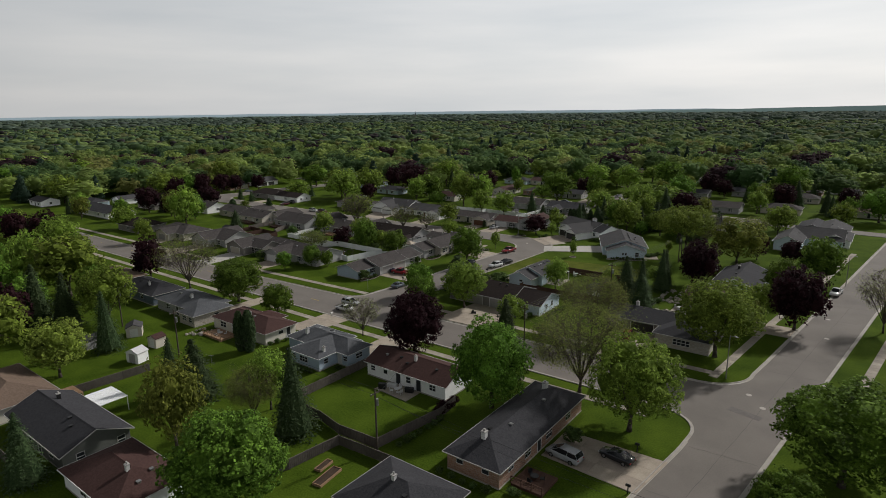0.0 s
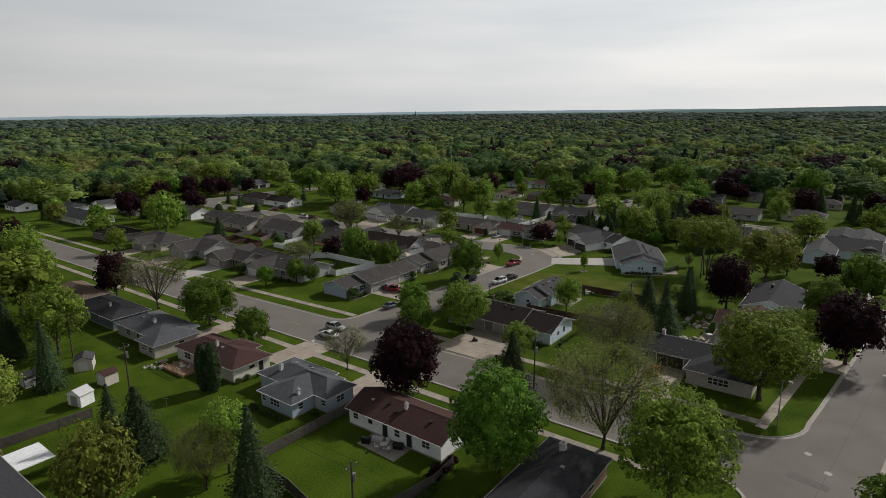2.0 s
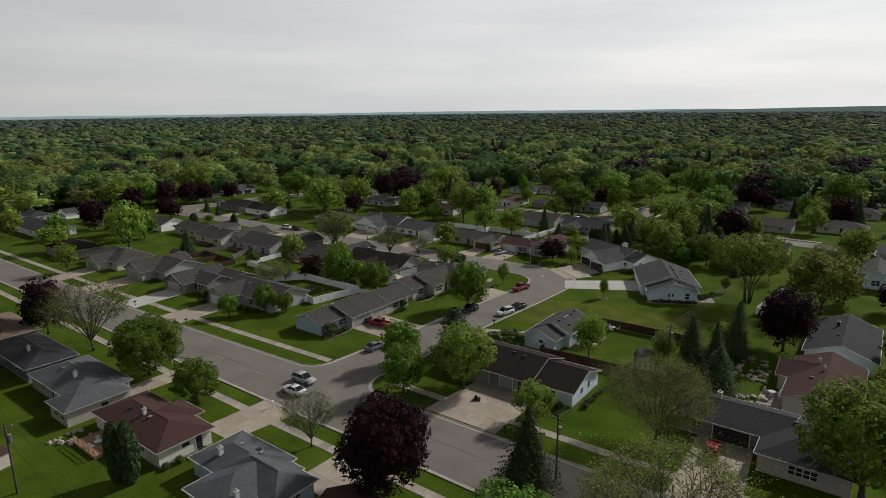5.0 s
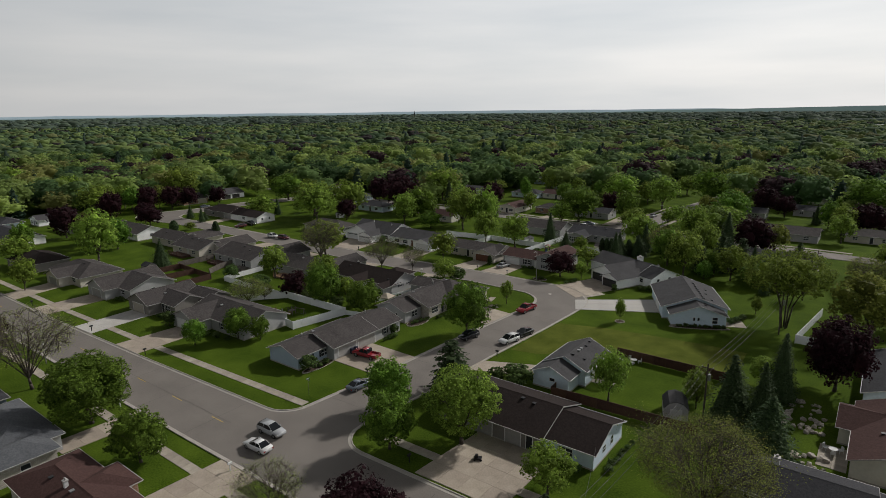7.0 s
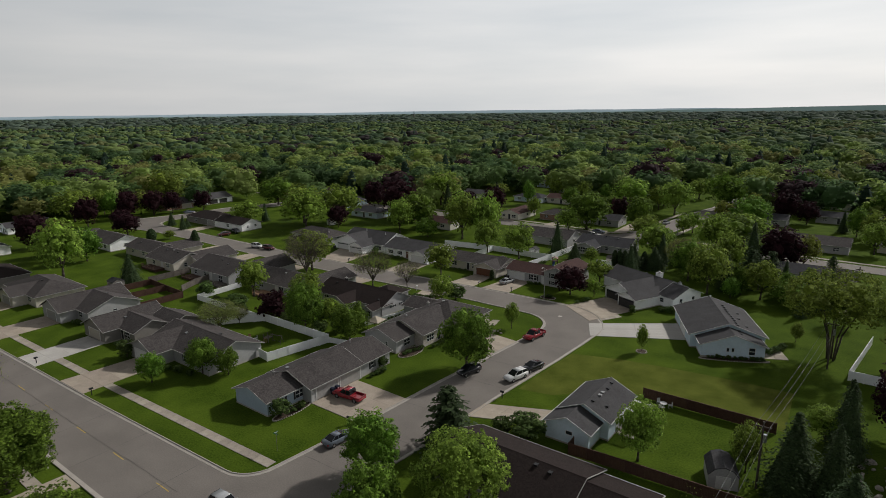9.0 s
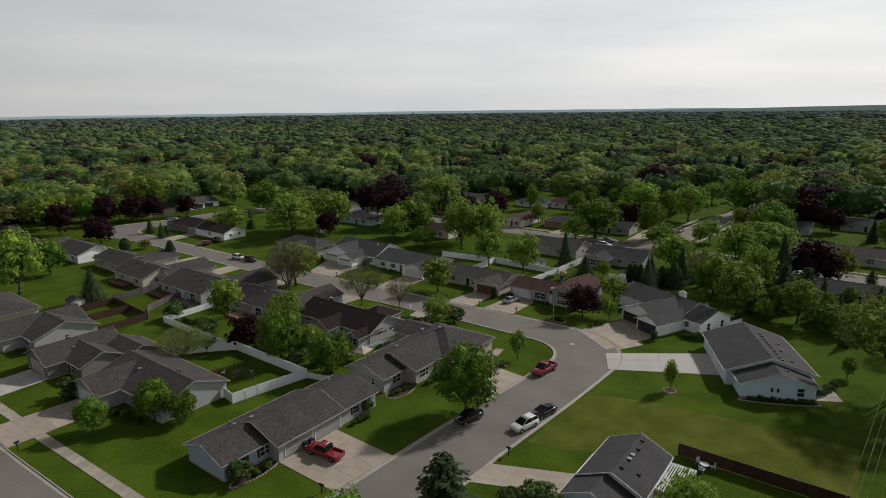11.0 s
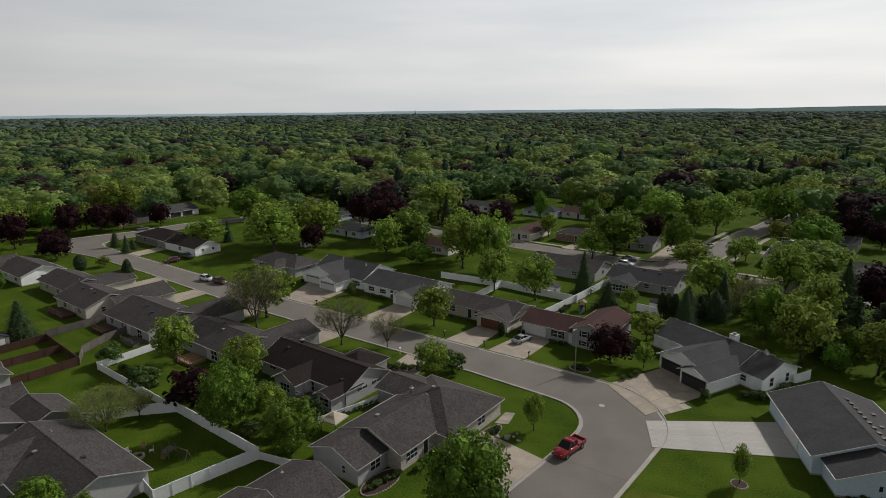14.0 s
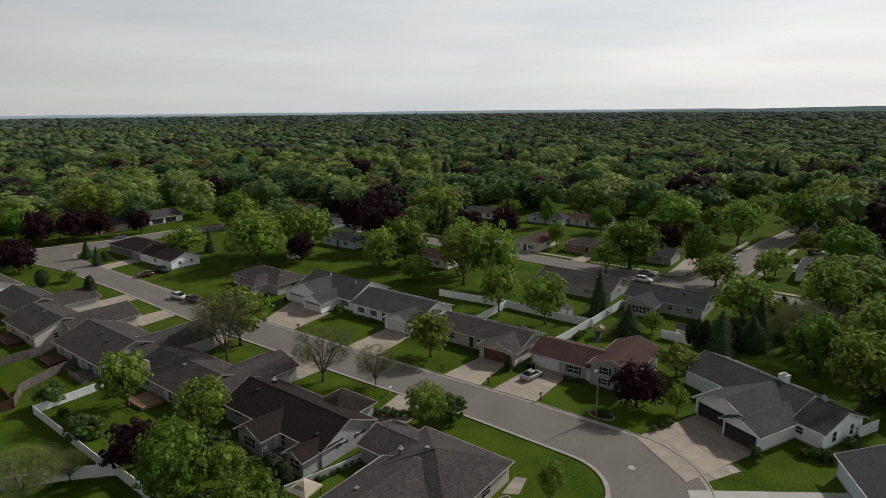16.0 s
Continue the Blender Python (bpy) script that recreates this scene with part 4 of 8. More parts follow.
house("grey house with a near-black roof and small back bays", [W(-151.5, -129.4, 153.8, 164.2, "x", pitch=0.46, eave=2.6), W(-143.6, -137.6, 150.6, 160.0, "y", pitch=0.5, eave=2.6), W(-133.6, -129.6, 150.9, 158.0, "y", pitch=0.45, eave=2.5), W(-140.5, -133.0, 160.0, 168.0, "y", "hip", pitch=0.42)], [GREYSIDING, GREYSIDING, GREYSIDING, GREYSIDING], BLACKROOF,
      [("window", 0, "+x", 0.38, 1.3, 0.5, 1.5, 1), ("window", 0, "+x", 0.72, 1.3, 0.5, 1.5, 1), ("window", 1, "-y", 0.5, 2.4, 1.4, 0.8), ("window", 2, "-y", 0.5, 2.0, 1.3, 0.9), ("door", 1, "+x", 0.3, TRIM), ("window", 0, "-y", 0.15, 1.6, 0.6, 1.5), ("window", 0, "-y", 0.62, 1.4, 1.8, 0.4)],
      [(-147.5, 157.6), (-132, 155.6)], [(-147.5, 160.6, 0.25, 0.6, BLACK)])
house("grey house with a broad brown gable roof and white trim", [W(-154.6, -134.0, 114.0, 126.0, "x", pitch=0.38), W(-155.0, -145.4, 110.3, 121.0, "y", pitch=0.42)], [GREYSIDING, GREYSIDING], BROWNROOF,
      [("garage", 1, "-y", 0.45, 4.6, WHITEDOOR), ("window", 0, "-y", 0.62, 1.0, 1.3, 0.8, 1), ("window", 0, "-y", 0.85, 1.6, 1.3, 0.8)], [(-140, 120.8), (-147, 118)], [])
house("taupe house with brown hip and gable roofs", [W(-174.6, -164.6, 110.2, 124.0, "y", pitch=0.44), W(-170.0, -158.9, 113.4, 121.6, "x", pitch=0.44), W(-166.0, -157.0, 119.5, 127.5, "x", pitch=0.42, eave=2.4)], TAUPESIDING, BROWNROOF,
      [("garage", 0, "-y", 0.5, 4.8, BEIGEDOOR), ("window", 1, "-y", 0.7, 2.0, 1.3, 0.8), ("door", 1, "-y", 0.5)], [(-167, 116)])
house("grey house with a steep brown gable roof", [W(-195.2, -185.0, 109.8, 126.0, "y", pitch=0.46), W(-190.0, -179.6, 113.4, 125.8, "x", pitch=0.38)], GREYSIDING, BROWNROOF,
      [("garage", 0, "-y", 0.5, 4.8, GREYDOOR), ("window", 1, "-y", 0.6, 1.6, 1.2, 0.9), ("door", 1, "-y", 0.25), ("window", 1, "+x", 0.5, 1.0, 0.9, 1.1)], [(-184, 120)])
house("beige house with a brown hip roof", [W(-222.0, -202.0, 111.0, 123.0, "x", "hip", pitch=0.38), W(-216.0, -207.0, 107.8, 118.0, "y", pitch=0.4)], BEIGESIDING, BROWNROOF,
      [("garage", 1, "-y", 0.5, 4.6, GREYDOOR), ("window", 0, "-y", 0.8, 1.8, 1.2, 0.9), ("door", 0, "-y", 0.65)], [(-210, 116)])
house("white house with a long charcoal roof", [W(-303, -272.0, 116.0, 129.0, "x", pitch=0.34)], WHITESIDING, DARKROOF,
      [("window", 0, "+x", 0.4, 1.2, 1.6, 0.5), ("window", 0, "-y", 0.7, 1.4, 1.1, 1.0), ("window", 0, "-y", 0.9, 1.4, 1.1, 1.0)])
house("brown-roofed house with dark siding", [W(-246, -229, 108.0, 120.0, "x", "hip", pitch=0.38)], TAUPESIDING, BLACKROOF, [("window", 0, "-y", 0.5, 1.6, 1.1, 1.0)])

# row whose backs are seen, south of the street behind
house("grey house with a brick chimney and brown roofs", [W(-175.0, -156.0, 151.3, 162.8, "x", pitch=0.36), W(-162.0, -152.5, 156.6, 169.5, "y", pitch=0.36)], GREYSIDING, BROWNROOF,
      [("window", 0, "-y", 0.25, 1.6, 1.2, 0.9), ("door", 0, "-y", 0.6, TRIM), ("window", 0, "-y", 0.7, 1.8, 1.8, 0.4), ("garage", 1, "+y", 0.5, 4.8, WHITEDOOR)], [(-165, 156), (-168, 158)], [(-170.8, 152.4, 0.5, 1.6, PALESTONE)])
house("grey house with a wide brown gable roof and deck", [W(-199.2, -180.0, 148.6, 162.0, "x", pitch=0.38), W(-188.0, -176.5, 155.0, 169.0, "y", pitch=0.36)], GREYSIDING, BROWNROOF,
      [("window", 0, "-y", 0.15, 1.4, 1.2, 0.9), ("window", 0, "-y", 0.4, 1.0, 0.9, 1.1), ("door", 0, "-y", 0.55, TRIM), ("window", 0, "-y", 0.8, 1.8, 1.9, 0.3), ("garage", 1, "+y", 0.5, 4.8, WHITEDOOR)], [(-190, 154), (-186, 153), (-183, 157)])
house("beige house with a brown gable roof and a dark deck", [W(-221.5, -205.0, 147.2, 159.0, "x", pitch=0.38), W(-212.0, -201.0, 153.0, 166.5, "y", pitch=0.36)], BEIGESIDING, BROWNROOF,
      [("window", 0, "+x", 0.35, 1.0, 1.1, 1.0), ("window", 0, "+x", 0.65, 1.0, 1.1, 1.0), ("window", 0, "-y", 0.3, 1.4, 1.1, 1.0), ("door", 0, "-y", 0.6, TRIM), ("window", 0, "-y", 0.8, 1.6, 1.1, 1.0)], [(-216, 152), (-213, 152.5), (-210, 152)])
house("beige house with a brown roof", [W(-241.5, -224.0, 150.6, 161.0, "x", pitch=0.38), W(-231.0, -221.0, 155.0, 167.0, "y", pitch=0.36)], BEIGESIDING, BROWNROOF,
      [("window", 0, "-y", 0.3, 1.4, 1.1, 1.0), ("window", 0, "-y", 0.7, 1.4, 1.1, 1.0), ("window", 0, "+x", 0.4, 1.0, 1.0, 1.1)], [(-236, 154)])
house("white house with a grey-brown roof", [W(-266.0, -247.0, 148.5, 160.0, "x", pitch=0.38), W(-275, -262, 144, 155, "y", pitch=0.36)], WHITESIDING, BROWNROOF,
      [("window", 0, "-y", 0.4, 1.4, 1.1, 1.0), ("window", 0, "-y", 0.8, 1.4, 1.1, 1.0), ("window", 0, "+x", 0.5, 1.2, 1.0, 1.1)])

# north side of the street behind
house("white house with a grey roof and two garage gables", [W(-190.0, -170.4, 199.0, 212.0, "x", pitch=0.46, eave=2.7), W(-190.4, -176.4, 195.6, 206.0, "y", pitch=0.4, eave=2.6), W(-181.6, -174.6, 193.6, 204.0, "y", pitch=0.42, eave=2.5)], WHITESIDING, GREYROOF,
      [("garage", 1, "-y", 0.3, 4.8, WHITEDOOR, 1), ("garage", 2, "-y", 0.5, 4.8, WHITEDOOR, 1), ("window", 0, "+x", 0.35, 1.0, 1.2, 0.9, 1), ("window", 0, "+x", 0.65, 1.0, 1.2, 0.9, 1), ("window", 0, "-y", 0.87, 2.6, 1.2, 0.9)],
      [], [(-183, 204.5, 0.1, 0.5, TRIM), (-174, 204.0, 0.1, 0.5, TRIM)])
house("white ranch house with a grey roof and porch", [W(-170.0, -150.0, 198.0, 210.6, "x", pitch=0.36, eave=2.6), W(-157.8, -149.6, 195.4, 206.0, "y", pitch=0.36, eave=2.5)], WHITESIDING, GREYROOF,
      [("window", 0, "-y", 0.14, 1.1, 1.1, 0.9, 1), ("window", 0, "-y", 0.34, 1.1, 1.1, 0.9, 1), ("door", 0, "-y", 0.5, BROWNDOOR), ("garage", 1, "-y", 0.5, 4.8, WHITEDOOR), ("window", 0, "+x", 0.5, 1.0, 1.2, 0.9)])
house("grey house with a brown hip roof and open porch", [W(-213.5, -194.0, 196.5, 207.0, "x", "hip", pitch=0.4), W(-206.0, -198.0, 192.5, 203.0, "y", "hip", pitch=0.38)], GREYSIDING, BROWNROOF,
      [("garage", 1, "-y", 0.5, 4.6, DARKDOOR), ("window", 0, "-y", 0.2, 1.6, 1.2, 0.9), ("window", 0, "+x", 0.5, 1.4, 1.2, 0.9)], [(-201, 203), (-197, 200)])
house("long low house with a dark brown roof", [W(-279.0, -256.0, 194.0, 206.0, "x", "hip", pitch=0.36), W(-258.0, -239.0, 193.6, 203.4, "x", pitch=0.38)], [TAUPESIDING, WHITESIDING], BLACKROOF,
      [("window", 0, "-y", 0.3, 1.8, 1.2, 0.9), ("garage", 0, "-y", 0.8, 4.6, GREYDOOR), ("window", 1, "+x", 0.3, 0.9, 0.9, 1.2), ("window", 1, "+x", 0.7, 0.9, 0.9, 1.2), ("window", 1, "-y", 0.5, 1.6, 1.1, 1.0)])
house("grey-beige ranch house with a brown wooden garage door", [W(-146.0, -125.6, 197.6, 207.4, "x", pitch=0.34, eave=2.6), W(-133.6, -125.2, 195.0, 205.0, "y", pitch=0.36, eave=2.5)], BEIGESIDING, BROWNROOF,
      [("garage", 1, "-y", 0.45, 4.8, BROWNDOOR), ("window", 0, "+x", 0.4, 1.0, 1.1, 1.0, 1), ("window", 0, "-y", 0.2, 1.8, 1.2, 0.9), ("door", 0, "-y", 0.45), ("window", 0, "-y", 0.55, 1.2, 1.2, 0.9)], [(-137, 203)])
house("split-level grey house with a red-brown roof", [W(-124.0, -110.8, 197.2, 206.4, "x", pitch=0.36, eave=2.6), W(-112.6, -104.6, 196.8, 210.0, "y", pitch=0.4, eave=3.7)], GREYSIDING, REDROOF,
      [("garage", 0, "-y", 0.24, 4.8, WHITEDOOR), ("window", 0, "-y", 0.66, 2.0, 1.4, 0.8, 1), ("door", 0, "-y", 0.9, TRIM), ("window", 1, "-y", 0.35, 1.2, 1.2, 2.3, 1), ("window", 1, "-y", 0.35, 1.2, 1.0, 0.5, 1)])
# beyond
house("grey ranch house with a brown roof behind a white fence", [W(-146.0, -125.4, 239.6, 251.0, "x", pitch=0.38)], GREYSIDING, BROWNROOF, [("window", 0, "+x", 0.5, 1.2, 1.0, 1.1), ("window", 0, "-y", 0.7, 1.4, 1.1, 1.0)], [(-131, 244)])
house("grey house with a glazed sunroom and dark roof", [W(-122.6, -104.8, 239.0, 250.0, "x", pitch=0.36), W(-121.0, -113.6, 234.4, 244.0, "y", pitch=0.36, eave=2.4)], GREYSIDING, DARKROOF,
      [("window", 1, "-y", 0.5, 4.8, 1.6, 0.6), ("window", 0, "-y", 0.6, 1.2, 1.1, 1.0), ("window", 0, "-y", 0.85, 1.4, 1.1, 1.0), ("window", 0, "+x", 0.5, 1.2, 1.0, 1.1), ("window", 1, "+x", 0.3, 2.2, 1.6, 0.6)], [(-110, 243.5), (-114, 244)])
house("white house with a grey roof by the corner", [W(-94.0, -84.5, 284.0, 302.0, "y", pitch=0.38)], WHITESIDING, GREYROOF, [("window", 0, "-y", 0.3, 1.1, 1.1, 1.0), ("window", 0, "-y", 0.7, 1.1, 1.1, 1.0), ("garage", 0, "-x", 0.4, 4.6, WHITEDOOR)])
house("long ranch house with a charcoal roof behind a pool", [W(-66.0, -46.0, 236.0, 246.0, "x", pitch=0.34)], BEIGESIDING, DARKROOF, [("window", 0, "-y", 0.4, 2.4, 1.6, 0.5), ("window", 0, "-y", 0.75, 1.8, 1.2, 0.9), ("door", 0, "-y", 0.58)])
house("pale house with two dark garage doors across the street", [W(-325, -311.4, 223.0, 239.0, "y", pitch=0.34)], WHITESIDING, GREYROOF, [("garage", 0, "+x", 0.3, 4.4, DARKDOOR), ("garage", 0, "+x", 0.66, 4.4, DARKDOOR), ("window", 0, "-y", 0.5, 1.4, 1.1, 1.0)])
house("low brick house with a brown roof across the street", [W(-323, -310.6, 203.0, 217.0, "y", pitch=0.36)], BRICK, BROWNROOF, [("window", 0, "+x", 0.3, 2.0, 1.2, 0.9), ("garage", 0, "+x", 0.75, 4.4, BEIGEDOOR), ("window", 0, "-y", 0.5, 1.4, 1.1, 1.0)])
house("low house with a brown hip roof behind lawns", [W(-296, -279, 140.6, 152.0, "x", "hip", pitch=0.36)], TAUPESIDING, BROWNROOF, [("window", 0, "-y", 0.3, 1.6, 1.1, 1.0), ("window", 0, "-y", 0.7, 1.6, 1.1, 1.0), ("window", 0, "+x", 0.5, 1.4, 1.1, 1.0)])
house("grey ranch house with a brown roof and a dark garage door", [W(-73.0, -50.0, 278.0, 289.0, "x", pitch=0.36), W(-73.0, -64.6, 273.0, 284.0, "y", pitch=0.36)], GREYSIDING, BROWNROOF, [("garage", 1, "-y", 0.5, 4.8, DARKDOOR), ("window", 0, "-y", 0.6, 1.8, 1.2, 0.9), ("window", 0, "-y", 0.85, 1.6, 1.2, 0.9)])


# ---- trees ----
def cards(centres, normals, size, rng, shape=1.0):
    """Small bent leaf sprays, one quad each, as arrays of vertices and faces."""
    n = len(centres)
    nrm = normals / np.maximum(np.linalg.norm(normals, axis=1, keepdims=True), 1e-6)
    ref = rng.normal(size=(n, 3))
    u = np.cross(nrm, ref)
    u /= np.maximum(np.linalg.norm(u, axis=1, keepdims=True), 1e-6)
    w = np.cross(nrm, u)
    s = size * rng.uniform(0.6, 1.35, size=(n, 1))
    quad = []
    for a, b in ((-1, -0.5), (0.35, -0.8), (1.05, 0.4), (-0.3, 0.85)):
        jit = rng.uniform(0.7, 1.25, size=(n, 2))
        quad.append(centres + u * s * a * jit[:, :1] * 0.5 + w * s * shape * b * jit[:, 1:] * 0.5 + nrm * s * rng.uniform(-0.18, 0.18, size=(n, 1)))
    return np.stack(quad, 1).reshape(-1, 3)


def quads_mesh(name, verts, mat, extra=None):
    me = bpy.data.meshes.new(name)
    n = len(verts) // 4
    faces = np.arange(4 * n).reshape(-1, 4).tolist()
    vs = verts.tolist()
    if extra:
        o = len(vs)
        vs += extra.v
        faces += [tuple(i + o for i in f) for f in extra.f]
    me.from_pydata(vs, [], faces)
    me.materials.append(mat)
    return me


def ball(geo, c, r, rng, rough=0.2, squash=0.85):
    """A lumpy low ball, the shaded inside of a clump."""
    t = (1 + 5 ** 0.5) / 2
    base = [(-1, t, 0), (1, t, 0), (-1, -t, 0), (1, -t, 0), (0, -1, t), (0, 1, t), (0, -1, -t), (0, 1, -t), (t, 0, -1), (t, 0, 1), (-t, 0, -1), (-t, 0, 1)]
    pts = [Vector(c) + Vector((p[0], p[1], p[2] * squash)).normalized() * r * rng.uniform(1 - rough, 1 + rough) for p in base]
    geo.add(pts, [(0, 11, 5), (0, 5, 1), (0, 1, 7), (0, 7, 10), (0, 10, 11), (1, 5, 9), (5, 11, 4), (11, 10, 2), (10, 7, 6), (7, 1, 8),
                  (3, 9, 4), (3, 4, 2), (3, 2, 6), (3, 6, 8), (3, 8, 9), (4, 9, 5), (2, 4, 11), (6, 2, 10), (8, 6, 7), (9, 8, 1)])


def limbs(rng, height, spread, stem, first, count, fine, twigs=3):
    """Trunk, forks and twigs; returns the mesh parts and the twig ends. Drawn for a crown of radius 1."""
    g, tips = Geo(), []
    fork = Vector((rng.uniform(-0.02, 0.02), rng.uniform(-0.02, 0.02), first))
    g.tube((0, 0, 0), fork * 0.5, stem * 1.35, stem, 8).tube(fork * 0.5, fork, stem, stem * 0.85, 8)
    for k in range(count):
        a = 6.2832 * (k + rng.uniform(-0.3, 0.3)) / count
        out = spread * rng.uniform(0.35, 0.75) * (0.35 if k % 4 == 3 else 1)
        mid = fork + Vector((math.cos(a) * out * 0.5, math.sin(a) * out * 0.5, (height - first) * rng.uniform(0.25, 0.4)))
        end = fork + Vector((math.cos(a) * out, math.sin(a) * out, (height - first) * rng.uniform(0.6, 0.8)))
        g.tube(fork, mid, stem * 0.6, stem * 0.4, 6, False).tube(mid, end, stem * 0.4, stem * 0.16, 5, False)
        for j in range(fine):
            s = rng.uniform(0.15, 1.0)
            p = mid.lerp(end, s)
            b = a + rng.uniform(-1.3, 1.3)
            reach = spread * rng.uniform(0.2, 0.5)
            tip = p + Vector((math.cos(b) * reach, math.sin(b) * reach, (height - first) * rng.uniform(0.05, 0.28)))
            g.tube(p, tip, stem * 0.18, stem * 0.05, 4, False)
            tips.append(tip)
            for _ in range(twigs):
                c = b + rng.uniform(-1.2, 1.2)
                q = p.lerp(tip, rng.uniform(0.35, 0.95))
                far = q + Vector((math.cos(c), math.sin(c), rng.uniform(0.1, 0.9))) * reach * rng.uniform(0.3, 0.65)
                g.tube(q, far, stem * 0.06, stem * 0.025, 3, False)
                tips.append(far)
    return g, tips


TALL = 2.2
ICO = Geo()
ball(ICO, (0, 0, 0), 1.0, random.Random(1), 0.0, 1.0)


def crown_lobes(rng, count, low, bulge, upright):
    """A crown of radius 1 and height TALL: one great dome and the lobes that swell out of it."""
    mid, half = (low + 0.48 * (1 - low)) * TALL, 0.5 * (1 - low) * TALL
    q = half / 0.9 * upright
    main = 0.9 - bulge
    c, r = [(0.0, 0.0, mid)], [main]
    for k in range(count):
        a = 6.2832 * (k * 0.618 + rng.uniform(-0.06, 0.06))
        up = -0.45 + 1.4 * (k + 0.5) / count + rng.uniform(-0.1, 0.1)
        flat = math.sqrt(max(0.05, 1 - min(0.95, abs(up)) ** 2))
        size = rng.uniform(0.3, 0.44) * (0.85 + bulge)
        out = 0.95 - size * rng.uniform(0.9, 1.1)
        c.append((math.cos(a) * flat * out, math.sin(a) * flat * out, mid + min(0.98, up) * out * q))
        r.append(size)
    return np.array(c), np.array(r), np.array((1.0, 1.0, q))


def crown_cloud(rng, puffs, leaves, size, low=0.06, bulge=0.12, lobes=9, upright=1.0, puff=0.1, inner=0.76, fill=0.9, thin=0.0):
    """Leaf sprays gathered in puffs over the lobes of a crown, round a leafy inside."""
    c, r, sq = crown_lobes(rng, lobes, low, bulge, upright)
    at, out = np.zeros((0, 3)), np.zeros((0, 3))
    while len(at) < puffs:
        k = rng.choice(len(r), size=puffs * 3, p=r * r / np.sum(r * r))
        e = rng.normal(size=(puffs * 3, 3))
        e /= np.linalg.norm(e, axis=1, keepdims=True)
        p = c[k] + e * sq * r[k][:, None] * rng.uniform(0.9, 1.05, size=(puffs * 3, 1))
        gap = np.linalg.norm((p[:, None, :] - c[None]) / sq, axis=2) / r[None]
        gap[np.arange(len(k)), k] = 9.0
        keep = (gap.min(1) > 0.9) & (p[:, 2] > low * TALL * 0.8) & ((e[:, 2] > -0.55) | (rng.uniform(size=len(k)) < 0.5))
        at, out = np.concatenate((at, p[keep])), np.concatenate((out, e[keep]))
    at, out = at[:puffs], out[:puffs]
    n = puffs * leaves
    home, way = np.repeat(at, leaves, 0), np.repeat(out, leaves, 0)
    d = rng.normal(size=(n, 3)) + way * 0.9 + np.array((0, 0, 0.35))
    d /= np.linalg.norm(d, axis=1, keepdims=True)
    girth = np.repeat(puff * rng.uniform(0.6, 1.35, puffs), leaves)[:, None]
    pts = home + d * girth * rng.uniform(0.55, 1.05, size=(n, 1)) * np.array((1, 1, 0.85))
    nrm = d * 0.9 + way * 0.3 + rng.normal(size=(n, 3)) * 0.3 + np.array((0, 0, 0.2))
    m = int(n * fill)
    k = rng.choice(len(r), size=m, p=r * r / np.sum(r * r))
    e = rng.normal(size=(m, 3))
    e /= np.linalg.norm(e, axis=1, keepdims=True)
    inside = c[k] + e * sq * r[k][:, None] * rng.uniform(0.78, 0.97, size=(m, 1))
    gap = np.linalg.norm((inside[:, None, :] - c[None]) / sq, axis=2) / r[None]
    gap[np.arange(m), k] = 9.0
    seen = gap.min(1) > 0.8
    pts = np.concatenate((pts, inside[seen]))
    nrm = np.concatenate((nrm, (e + rng.normal(size=(m, 3)) * 0.6)[seen]))
    keep = (rng.uniform(size=len(pts)) > thin) & (pts[:, 2] > 0.03)
    core = Geo()
    ico = np.array(ICO.v)
    for ci, ri in zip(c, r):
        core.add((ci + ico * ri * inner * sq).tolist(), ICO.f)
    return cards(pts[keep], nrm[keep], size, rng), core


def spruce_cloud(rng, tiers, size, open_crown=False):
    """Whorls of drooping branches, each a fan of needle sprays, round a dark stem."""
    pts, nrm = [], []
    for k in range(tiers):
        s = k / tiers
        z, reach = 0.05 + 0.93 * s, (1 - s) ** 0.8 * rng.uniform(0.9, 1.08) + 0.03
        if open_crown:
            reach = (1 - s) ** 0.45 * rng.uniform(0.55, 1.15)
        n = int(8 + 14 * (1 - s))
        for j in range(n):
            a = 6.2832 * (j + rng.uniform(-0.45, 0.45)) / n + k
            ln = reach * rng.uniform(0.72, 1.12)
            m = int(4 + 9 * (1 - s))
            for i in range(m):
                f = (i + rng.uniform(0.3, 1)) / m
                side = rng.uniform(-0.16, 0.16) * (1.15 - f * 0.6)
                droop = 0.075 * f * f * (1 - s)
                pts.append((math.cos(a + side) * ln * f, math.sin(a + side) * ln * f, 3.2 * (z - droop + rng.uniform(-0.012, 0.012) + 0.02 * (1 - f))))
                nrm.append((math.cos(a + side) * 0.6 + rng.uniform(-0.4, 0.4), math.sin(a + side) * 0.6 + rng.uniform(-0.4, 0.4), 0.9))
    core = Geo()
    core.tube((0, 0, 0.22), (0, 0, 3.05), 0.2 if open_crown else 0.62, 0.02, 9)
    return cards(np.array(pts), np.array(nrm), size, rng, 0.7), core


TREES = {}


